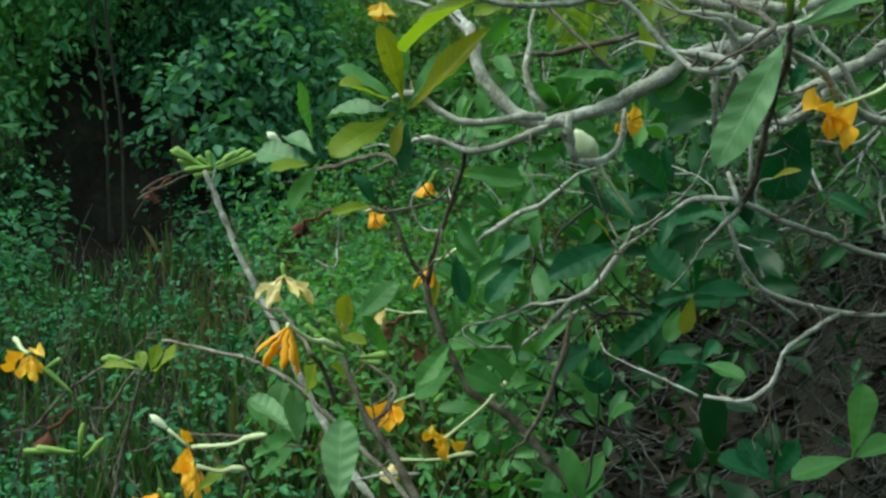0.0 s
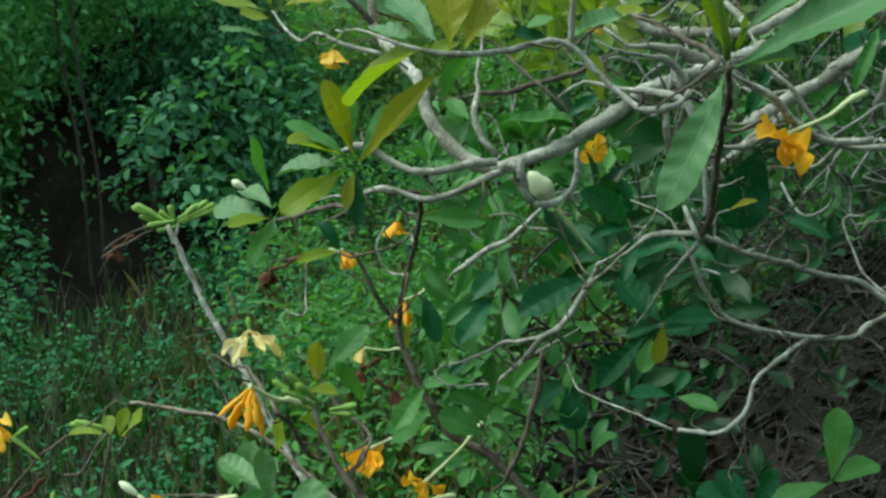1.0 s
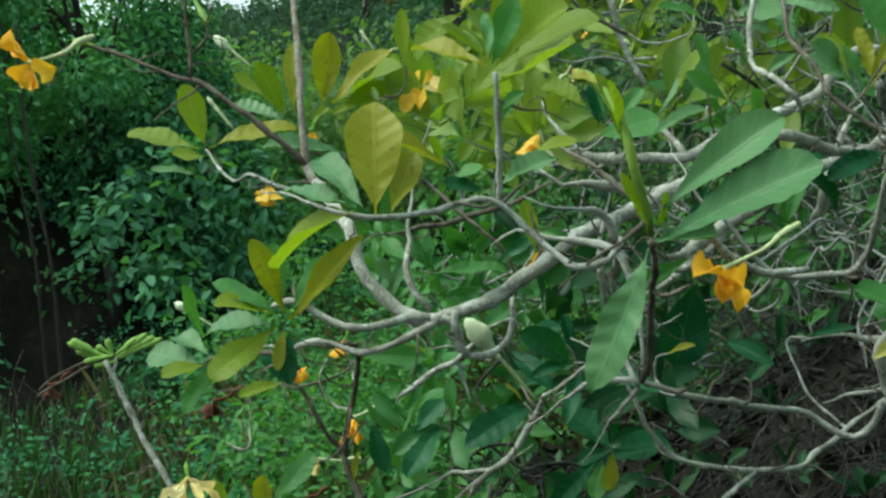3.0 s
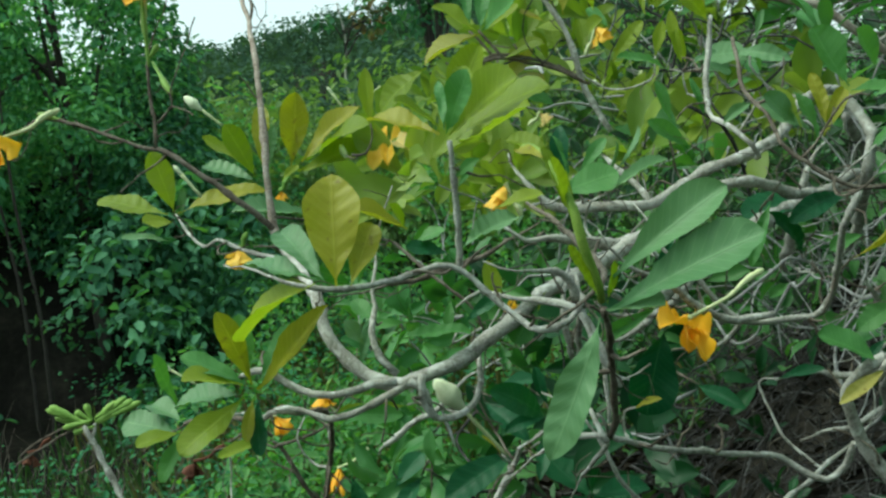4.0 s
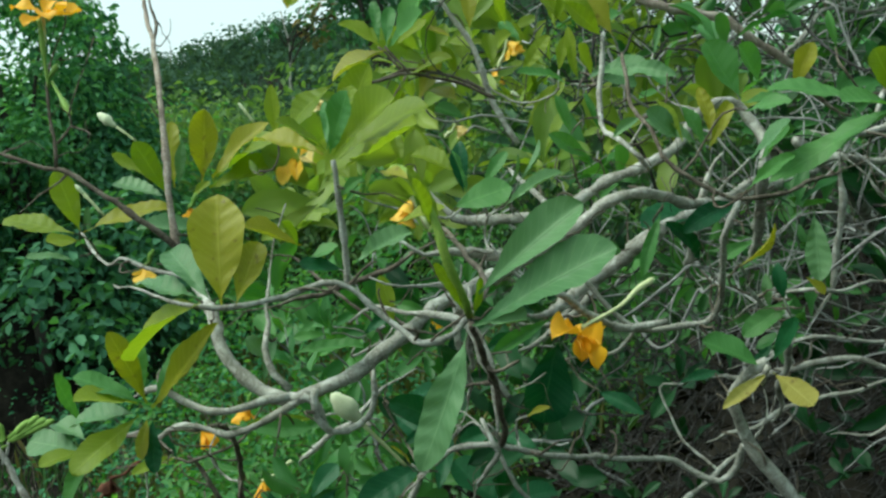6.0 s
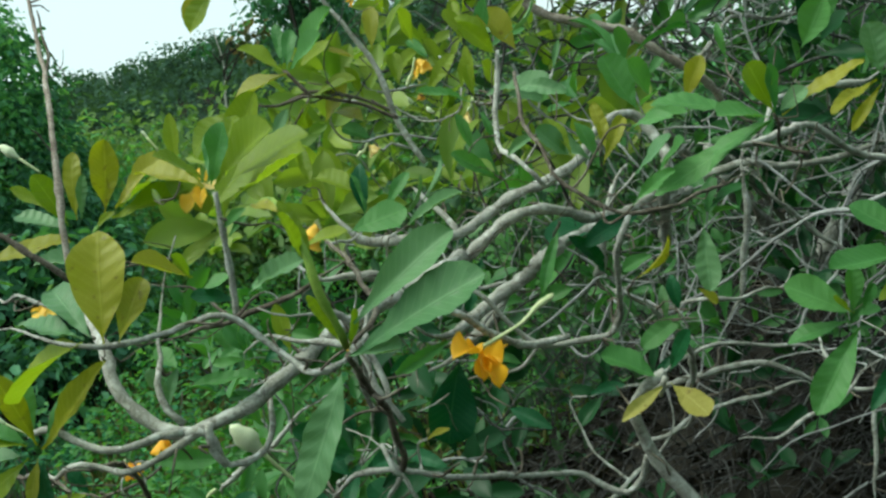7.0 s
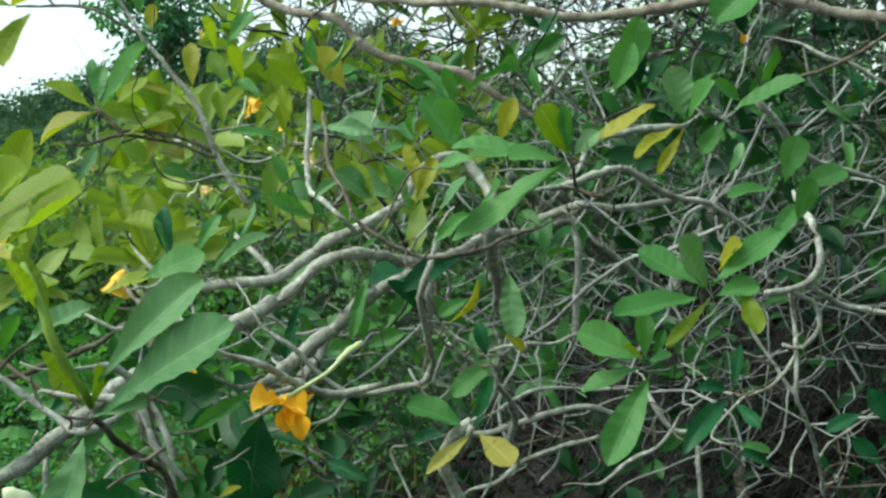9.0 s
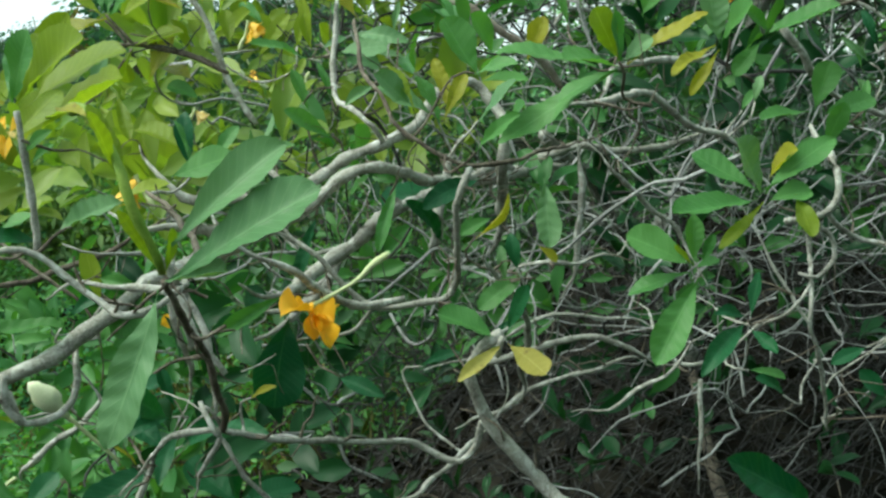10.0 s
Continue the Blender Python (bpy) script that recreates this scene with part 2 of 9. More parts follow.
def limb(name, pts, parent, material, rng, sides=9, step=0.009, wobble=0.0013, label=""):
    """A branch through (x, y, z, radius) points, tapering from one to the next, with bark knots."""
    line = spline(pts, step)
    if step < 0.02:
        run = np.r_[0, np.cumsum(np.linalg.norm(np.diff(line[:, :3], axis=0), axis=1))]
        at = 0.0
        while at < run[-1]:
            at += rng.uniform(0.014, 0.045)
            line[:, 3] *= 1 + rng.uniform(0.05, 0.3) * np.exp(-((run - at) / 0.006) ** 2)
        LINES.append((name, parent, line))
    verts, quads = tube_data(line, sides, rng, 0.13, wobble)
    faces = quads.tolist() + [list(range(sides))[::-1], list(range(len(verts) - sides, len(verts)))]
    return mesh_ob(name, verts.tolist(), faces, material, parent, label)


def joined_tubes(lines, sides, rng, knob=0.15, wobble=0.0):
    """Many thin twigs in one set of vertices and faces."""
    vs, fs, at = [], [], 0
    for line in lines:
        v, q = tube_data(line, sides, rng, knob, wobble)
        vs.append(v)
        fs.append(q + at)
        at += len(v)
    return np.vstack(vs), np.vstack(fs)


def leaf_grid(rng, across=8, along=26, wide=0.4, curl=0.12, cup=0.10, wave=0.012, blunt=0.6, ribs=0.007, sickle=0.0):
    """An obovate leaf, one unit long along y, with a folded midrib, raised side veins and a short stalk."""
    verts, uv = [], []
    ph = rng.uniform(0, 6.28, 3)
    bend = rng.uniform(-0.04, 0.04) + 2 * sickle
    for k in range(along + 1):
        v = k / along
        body = max(0.0, (v - 0.05) / 0.95)
        ob = body ** 0.95 * max(0.0, 1 - body ** 5) ** 0.6 / 0.655
        el = math.sin(math.pi * min(1.0, body ** 1.2)) ** 0.8 if 0 < body < 1 else 0
        half = 0.5 * wide * (ob * blunt + el * (1 - blunt)) if body > 0 else 0
        half = max(half, 0.010 if v < 0.12 else 0.0015)
        for i in range(across + 1):
            s = i / across * 2 - 1
            edge = half * (1 + 0.03 * math.sin(17 * v + ph[0]) * abs(s))
            x = s * edge + bend * 2 * v * (1 - v)
            z = curl * 1.9 * v * (1 - v) * (0.6 + 0.8 * v) + cup * abs(s) ** 1.3 * half * 2 + wave * abs(s) * math.sin(11 * v + ph[1] + (1.5 if s > 0 else 0))
            z += ribs * math.sin(46 * (v - abs(s) * half * 0.6)) * min(1, abs(s) * 3) * (half > 0.03)
            verts.append((x, v, z))
            uv.append((i / across, v))
    w = across + 1
    faces = [(k * w + i, k * w + i + 1, (k + 1) * w + i + 1, (k + 1) * w + i) for k in range(along) for i in range(across)]
    return verts, faces, uv


def leaf_meshes():
    """A few leaf shapes in each tone, shared by all the single leaves."""
    rng = np.random.default_rng(5)
    shapes = []
    for k in range(7):
        shapes.append(leaf_grid(rng, wide=rng.uniform(0.33, 0.42), curl=rng.uniform(0.0, 0.24), cup=rng.uniform(0.08, 0.32), wave=rng.uniform(0.008, 0.026), blunt=rng.uniform(0.1, 0.6), ribs=rng.uniform(0.005, 0.011)))
    made = {}
    for tone, m in LEAF.items():
        for k, (v, f, uv) in enumerate(shapes):
            me = bpy.data.meshes.new("leaf")
            me.from_pydata(v, [], f)
            layer = me.uv_layers.new(name="UVMap")
            layer.data.foreach_set("uv", [c for lp in me.loops for c in uv[lp.vertex_index]])
            me.materials.append(m)
            me.polygons.foreach_set("use_smooth", [True] * len(me.polygons))
            made[tone, k] = me
    return made


LEAF_MESH = leaf_meshes()
leaf_rng = np.random.default_rng(11)


def leaf(parent, base, tip, tone="mid", face=(0, -0.35, 1), wide=1.0, name="leaf"):
    """One leaf from its base to its tip, its upper side turned towards face."""
    base, tip = Vector(base), Vector(tip)
    y = tip - base
    size = y.length
    y.normalize()
    z = Vector(face) + Vector(leaf_rng.normal(0, 0.12, 3))
    z = (z - y * z.dot(y)).normalized()
    x = y.cross(z)
    ob = new(name, LEAF_MESH[tone, int(leaf_rng.integers(0, 7))])
    m = Matrix((x * wide, y, z)).transposed().to_4x4()
    ob.matrix_world = Matrix.Translation(base) @ m @ Matrix.Scale(size, 4)
    ob.parent = parent
    return ob


def leaf_one(parent, base, tip, tone, face, width, blunt=0.8, sickle=0.0):
    """A leaf with a shape of its own: width by its length, bluntness of the tip, and a sideways bend."""
    base, tip = Vector(base), Vector(tip)
    y = tip - base
    size = y.length
    y.normalize()
    z = Vector(face)
    z = (z - y * z.dot(y)).normalized()
    v, f, uv = leaf_grid(leaf_rng, 8, 36, width, leaf_rng.uniform(-0.04, 0.10), leaf_rng.uniform(0.06, 0.28), leaf_rng.uniform(0.010, 0.028), blunt, leaf_rng.uniform(0.003, 0.0065) * (1.7 if tone == "blue" else 1.2), sickle)
    me = bpy.data.meshes.new("leaf")
    me.from_pydata(v, [], f)
    layer = me.uv_layers.new(name="UVMap")
    layer.data.foreach_set("uv", [c for lp in me.loops for c in uv[lp.vertex_index]])
    me.materials.append(LEAF[tone])
    me.polygons.foreach_set("use_smooth", [True] * len(me.polygons))
    ob = new("leaf", me)
    ob.matrix_world = Matrix.Translation(base) @ Matrix((y.cross(z), y, z)).transposed().to_4x4() @ Matrix.Scale(size, 4)
    ob.parent = parent
    return ob


def leaf_cards(centres, normals, ups, sizes, wide=0.42, fold=0.12):
    """Many small folded leaves: six corners each, two sheets that meet at the midrib."""
    c, n, u = (np.asarray(a, float) for a in (centres, normals, ups))
    n /= np.linalg.norm(n, axis=1)[:, None] + 1e-9
    u = u - n * (u * n).sum(1)[:, None]
    u /= np.linalg.norm(u, axis=1)[:, None] + 1e-9
    s = np.cross(u, n)
    L = np.asarray(sizes, float)[:, None]
    w = wide * L * 0.5
    p = np.stack([c, c + u * L * 0.42 + s * w + n * fold * L, c + u * L * 0.8 + s * w * 0.8 + n * fold * L * 0.8 - n * 0.05 * L, c + u * L - n * 0.12 * L,
                  c + u * L * 0.8 - s * w * 0.8 + n * fold * L * 0.8 - n * 0.05 * L, c + u * L * 0.42 - s * w + n * fold * L], 1)
    k = np.arange(len(c))[:, None] * 6
    faces = np.vstack([k + [0, 1, 2, 3], k + [0, 3, 4, 5]])
    return p.reshape(-1, 3), faces


def stuff(name, verts, faces, material, label, category, parent=None, smooth=False):
    me = bpy.data.meshes.new(name)
    faces = np.asarray(faces)
    k = faces.shape[1]
    me.vertices.add(len(verts))
    me.vertices.foreach_set("co", np.asarray(verts, np.float32).ravel())
    me.loops.add(faces.size)
    me.loops.foreach_set("vertex_index", faces.astype(np.int32).ravel())
    me.polygons.add(len(faces))
    me.polygons.foreach_set("loop_start", np.arange(0, faces.size, k, dtype=np.int32))
    me.update(calc_edges=True)
    if smooth:
        me.polygons.foreach_set("use_smooth", [True] * len(me.polygons))
    me.materials.append(material)
    ob = new(name, me)
    ob.parent = parent
    return tagged(ob, label, category, kind="stuff")


def thing(name, at, label, category, group=""):
    e = new(name)
    e.location = at
    e.empty_display_size = 0.1
    return tagged(e, label, category, group)


def adopt(parent):
    """Children keep their world place under an empty that is not at the origin."""
    inv = Matrix.Translation(parent.location).inverted()
    for c in parent.children:
        c.matrix_parent_inverse = inv
    return parent


# ================= ground =================
def ground_height(x, y):
    x, y = np.asarray(x, float), np.asarray(y, float)
    ridge = (13.1 + np.clip(0.09 * x, -6.0, 9)) * np.exp(-0.5 * ((y - 80) / 27) ** 2) * np.exp(-0.5 * (x / 160) ** 2)
    ridge = ridge * np.exp(-0.5 * (np.maximum(0, x - 12) / 15) ** 2)
    rise = 0.5 * np.clip((y - 5) / 9, 0, 1) ** 2
    bank = 1.05 * np.exp(-((x - 2.3) / 1.15) ** 2 - ((y - 3.5) / 1.1) ** 2)
    # steep dark mound added to stand for the deep shade under the trees
    shade_mound = 1.9 / (1 + np.exp(-(1 - ((x + 2.75) / 0.75) ** 4 - ((y - 9.3) / 0.75) ** 4) * 3))
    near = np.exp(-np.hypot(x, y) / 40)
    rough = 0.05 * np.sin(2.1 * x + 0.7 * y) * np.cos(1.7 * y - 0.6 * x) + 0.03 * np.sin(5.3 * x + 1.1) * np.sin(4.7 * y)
    return ridge + rise + bank + shade_mound + rough * near


def build_ground():
    radii = np.r_[np.linspace(0, 12, 60), np.geomspace(12.4, 3000, 80)]
    turns = np.linspace(0, 2 * np.pi, 145)[:-1]
    rr, aa = np.meshgrid(radii[1:], turns, indexing="ij")
    x, y = rr * np.sin(aa), rr * np.cos(aa)
    verts = np.vstack([[0, 0, ground_height(0, 0)], np.stack([x, y, ground_height(x, y)], -1).reshape(-1, 3)])
    n, m = len(turns), len(radii) - 1
    faces = [(0, 1 + (k + 1) % n, 1 + k) for k in range(n)]
    for i in range(m - 1):
        a = 1 + i * n
        faces += [(a + k, a + (k + 1) % n, a + n + (k + 1) % n, a + n + k) for k in range(n)]
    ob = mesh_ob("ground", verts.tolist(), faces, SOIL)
    return tagged(ob, "grassy uneven ground rising to a wooded hill", "ground", kind="structure")


ground = build_ground()


# ================= foliage builders =================
def unit(v):
    return v / (np.linalg.norm(v, axis=1)[:, None] + 1e-9)


def clump_leaves(rng, centres, spread, count, size, up=0.45, hang=0.35, wide=0.45):
    """Leaves scattered round clump centres, facing outwards and up."""
    c = np.repeat(np.asarray(centres, float), count, 0)
    off = np.clip(rng.normal(0, 1, c.shape), -1.7, 1.7) * np.repeat(np.broadcast_to(spread, (len(centres),)), count)[:, None]
    off[:, 2] *= 0.75
    p = c + off
    normal = unit(unit(off) * 0.6 + rng.normal(0, 0.35, c.shape) + [0, 0, up])
    along = unit(unit(off) * 0.6 + rng.normal(0, 0.6, c.shape) - [0, 0, hang])
    return leaf_cards(p, normal, along, size * rng.uniform(0.6, 1.25, len(p)), wide)


def tree(name, rng, base, height, crown, leaf_size, clumps, per, material, label, lean=(0, 0), low=0.25, keep=None):
    """Tapered trunk with limbs, and a crown of many leaf clumps with gaps between them."""
    x, y = base
    z = float(ground_height(x, y)) - 0.05
    t = thing(name, (x, y, z), label, "tree")
    top = np.array([x + lean[0], y + lean[1], z + height * 0.92])
    r = 0.011 * height + 0.012
    foot = np.array([x, y, z])
    line = [(*(foot + (top - foot) * s + rng.normal(0, 0.06, 3) * (s > 0) * height * 0.15), r * (1 - 0.88 * s)) for s in np.linspace(0, 1, 7)]
    limb("trunk", line, t, TRUNK, rng, 8, 0.25, 0.01)
    ctr = np.array([x + lean[0] * 0.7, y + lean[1] * 0.7, z + height * (low + 1) / 2])
    half = np.array([crown, crown, height * (1 - low) / 2])
    d = unit(rng.normal(0, 1, (clumps, 3))) * (rng.uniform(0.35, 1.0, clumps) ** 0.3)[:, None]
    pts = ctr + d * half * (1 + 0.22 * np.sin(5 * d[:, :1] + 3 * d[:, 2:]))
    if keep is not None:
        pts = pts[keep(pts)]
    for k in range(0, len(pts), max(1, len(pts) // 7)):
        s = rng.uniform(0.25, 0.7)
        a = foot + (top - foot) * s
        mid = (a + pts[k]) / 2 + [0, 0, 0.12 * height * 0.3]
        limb("limb", [(*a, r * 0.45), (*mid, r * 0.3), (*pts[k], r * 0.1)], t, TRUNK, rng, 6, 0.2, 0.01)
    v, f = clump_leaves(rng, pts, crown * 0.17 * rng.uniform(0.7, 1.3, len(pts)), per, leaf_size)
    stuff("crown", v, f, material, "", "", t)
    return adopt(t)


# ================= far hill woods =================
def hill_woods():
    """Tree crowns side by side up the slope, the large ones standing out of the rest."""
    rng = np.random.default_rng(3)
    n = 1150
    y = 19 + 70 * rng.uniform(0, 1, n) ** 0.75
    x = y * np.tan(np.radians(rng.uniform(-27, 16, n)))
    size = (0.5 + 1.0 * rng.uniform(0, 1, n) ** 3) * (0.5 + y / 60)
    z = ground_height(x, y) + size * 0.55
    c = np.stack([x, y, z], 1)
    vs, fs, at = [], [], 0
    for k in range(n):
        d = unit(rng.normal(0, 1, (8, 3)) + [0, -0.3, 0.5]) * [1, 1, 0.85] * size[k] * 0.62
        v, f = clump_leaves(rng, c[k] + d, size[k] * (0.25 if y[k] < 55 else 0.2), 34, (0.12 if y[k] < 55 else 0.125) * size[k] ** 0.7 + 0.03, 0.6, 0.2, 0.85)
        vs.append(v)
        fs.append(f + at)
        at += len(v)
    stuff("hill_woods", np.vstack(vs), np.vstack(fs), FAR_WOOD, "dense green woods covering the distant hillside", "woods")


hill_woods()

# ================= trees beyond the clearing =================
# centre of the space kept clear of leaves, where the added dark mound shows
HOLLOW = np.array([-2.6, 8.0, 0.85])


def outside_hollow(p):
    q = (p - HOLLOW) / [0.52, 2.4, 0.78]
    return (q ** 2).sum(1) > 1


tree_rng = np.random.default_rng(21)
for x, y, h, c, low, mat, nm in (
        (-4.3, 8.2, 4.8, 1.7, 0.12, TREE_DARK, "tree"),
        (-3.7, 9.2, 4.6, 1.25, 0.2, TREE_DARK, "tree"),
        (-2.2, 8.5, 4.1, 0.85, 0.3, TREE_DARK, "tree"),
        (-1.75, 9.0, 2.5, 0.8, 0.1, TREE_BLUE, "tree"),
        (0.9, 12.2, 2.1, 1.2, 0.1, TREE_MID, "tree"),
        (-2.2, 11.5, 2.6, 1.7, 0.05, TREE_DARK, "tree"),
        (-5.6, 10.5, 5.6, 2.0, 0.1, TREE_DARK, "tree"),
        (-6.6, 7.0, 5.2, 1.9, 0.1, TREE_DARK, "tree"),
        (-3.6, 12.5, 3.4, 1.7, 0.0, TREE_DARK, "tree"),
        (-5.2, 13.0, 3.8, 1.8, 0.0, TREE_DARK, "tree"),
        (-1.0, 13.4, 2.0, 1.5, 0.0, TREE_MID, "tree"),
        (-1.85, 9.3, 3.75, 0.6, 0.3, TREE_BLUE, "tree"),
        (1.6, 12.5, 2.2, 1.5, 0.1, TREE_MID, "tree"),
        (3.6, 11.0, 2.4, 1.6, 0.1, TREE_MID, "tree"),
        (6.2, 10.0, 2.9, 1.7, 0.1, TREE_DARK, "tree"),
        (1.05, 12.4, 4.9, 0.62, 0.6, TREE_BLUE, "tree")):
    tree(nm, tree_rng, (x, y), h, c, float(tree_rng.uniform(0.066, 0.108)), 105 if c > 0.65 else 62, 96 if c > 0.65 else 56, mat,
         "dark green small-leaved tree at the edge of the thicket" if mat == TREE_DARK else "bluish dark green leafy tree beyond the clearing" if mat == TREE_BLUE else "mid-green leafy tree behind the clearing", low=low, keep=outside_hollow)


def slender_tree(rng, base, top, reds, greens):
    """A thin pale trunk with long twigs that end in loose sprays of large young leaves."""
    x, y = base
    z = float(ground_height(x, y)) - 0.05
    t = thing("tree", (x, y, z), "slender pale-stemmed tree with reddish and green young leaves", "tree")
    foot, head = np.array([x, y, z]), np.array(top)
    line = [(*(foot + (head - foot) * k + rng.normal(0, 0.04, 3) * (0 < k < 1)), 0.035 * (1 - 0.75 * k)) for k in np.linspace(0, 1, 8)]
    limb("trunk", line, t, BARK, rng, 8, 0.12, 0.004)
    for name, tips, material in (("young_leaves", reds, REDDISH), ("green_leaves", greens, TREE_BLUE)):
        pts = []
        for tip in tips:
            tip = np.array(tip)
            a = foot + (head - foot) * rng.uniform(0.72, 0.98)
            mid = (a + tip) / 2 + [0, 0, 0.1]
            limb("limb", [(*a, 0.010), (*mid, 0.007), (*tip, 0.003)], t, TRUNK, rng, 6, 0.1, 0.004)
            pts += [mid * (1 - k) + tip * k for k in (0.45, 0.75, 1.0)]
        v, f = clump_leaves(rng, pts, 0.08, 5, 0.12, 0.5, 0.45, 0.6)
        stuff(name, v, f, material, "", "", t)
    return adopt(t)


slender_tree(tree_rng, (0.02, 13.2), (0.0, 13.2, 4.3),
             [(0.30, 13.2, 4.15), (0.48, 13.2, 4.25), (0.66, 13.15, 4.3), (0.5, 13.1, 3.95)],
             [(0.39, 13.2, 4.35), (0.84, 13.1, 4.05), (0.68, 13.1, 3.9), (1.1, 13.1, 4.15), (-0.22, 13.2, 4.1)])

# unseen trees, added behind and beside the camera to block low sky light
for x, y, h, c in ((2.6, -2.6, 4.6, 1.5), (4.6, -1.2, 4.8, 1.6), (5.2, 1.2, 4.6, 1.5), (0.8, -4.2, 5.0, 1.6), (-2.0, -6.0, 5.0, 1.8), (6.4, 3.4, 4.4, 1.6)):
    tree("tree", tree_rng, (x, y), h, c, 0.15, 70, 42, TREE_DARK, "unseen dark green tree added to block sky light", low=0.08)

for x, y in ((-2.62, 7.9), (-2.45, 7.7)):
    pole = thing("sapling", (x, y, float(ground_height(x, y))), "thin dark bare sapling stem in the shade", "sapling", "stems in the hollow")
    z0 = float(ground_height(x, y)) - 0.05
    limb("stem", [(x, y, z0, 0.016), (x + 0.04, y, z0 + 0.9, 0.014), (x - 0.02, y + 0.03, z0 + 1.9, 0.011), (x + 0.03, y, z0 + 2.7, 0.007)], pole, TRUNK, tree_rng, 7, 0.1, 0.006)
    adopt(pole)


def dry_stems():
    """Thin bare stalks that stand and lean among the weeds."""
    rng = np.random.default_rng(95)
    lines = []
    for k in range(420):
        y = rng.uniform(2.0, 6.5)
        p = np.array([y * math.tan(radians(rng.uniform(-26, 2))), y, 0.0])
        p[2] = float(ground_height(p[0], p[1])) - 0.02
        d, r, pts = np.array([rng.normal(0, 0.35), rng.normal(0, 0.35), 1.0]), rng.uniform(0.0012, 0.003), []
        for j in range(6):
            pts.append((*p, r * (1 - 0.13 * j)))
            d = d + rng.normal(0, 0.16, 3)
            p = p + d / np.linalg.norm(d) * rng.uniform(0.06, 0.16)
        lines.append(spline(pts, 0.04))
    v, f = joined_tubes(lines, 5, rng)
    stuff("dry_stems", v, f, BARK_DARK, "thin bare brown stalks among the weeds", "stalks", smooth=True)


dry_stems()


def hedge():
    """Dark growth that closes the view under the trees."""
    rng = np.random.default_rng(61)
    n = 420
    p = np.stack([rng.uniform(-9, 1.5, n), rng.uniform(9.6, 14, n), rng.uniform(0.1, 1.0, n) ** 0.7 * 2.3], 1)
    p[:, 2] += ground_height(p[:, 0], p[:, 1])
    v, f = clump_leaves(rng, p, 0.24, 46, 0.11)
    stuff("hedge", v, f, TREE_MID, "dense dark bushes under the trees", "bushes")


hedge()


def hollow_bush():
    """Thin leafy sprays that hang across the dark hollow."""
    rng = np.random.default_rng(67)
    n = 14
    p = np.stack([rng.uniform(-3.6, -2.6, n), rng.uniform(5.9, 7.2, n), rng.uniform(0.1, 1.0, n) ** 1.5 * 1.0], 1)
    p[:, 2] += ground_height(p[:, 0], p[:, 1])
    q = np.stack([rng.uniform(-1.75, -0.75, 30), rng.uniform(6.7, 7.8, 30), rng.uniform(0.3, 1.9, 30)], 1)
    r = np.stack([rng.uniform(-2.2, -1.75, 9), rng.uniform(7.2, 7.8, 9), rng.uniform(0.95, 1.8, 9)], 1)
    p = np.vstack([p, q, r])
    v, f = clump_leaves(rng, p, 0.14, 26, 0.095, 0.6, 0.25, 0.55)
    stuff("hollow_bushes", v, f, TREE_BLUE, "thin leafy bushes in front of the dark hollow", "bushes")


hollow_bush()


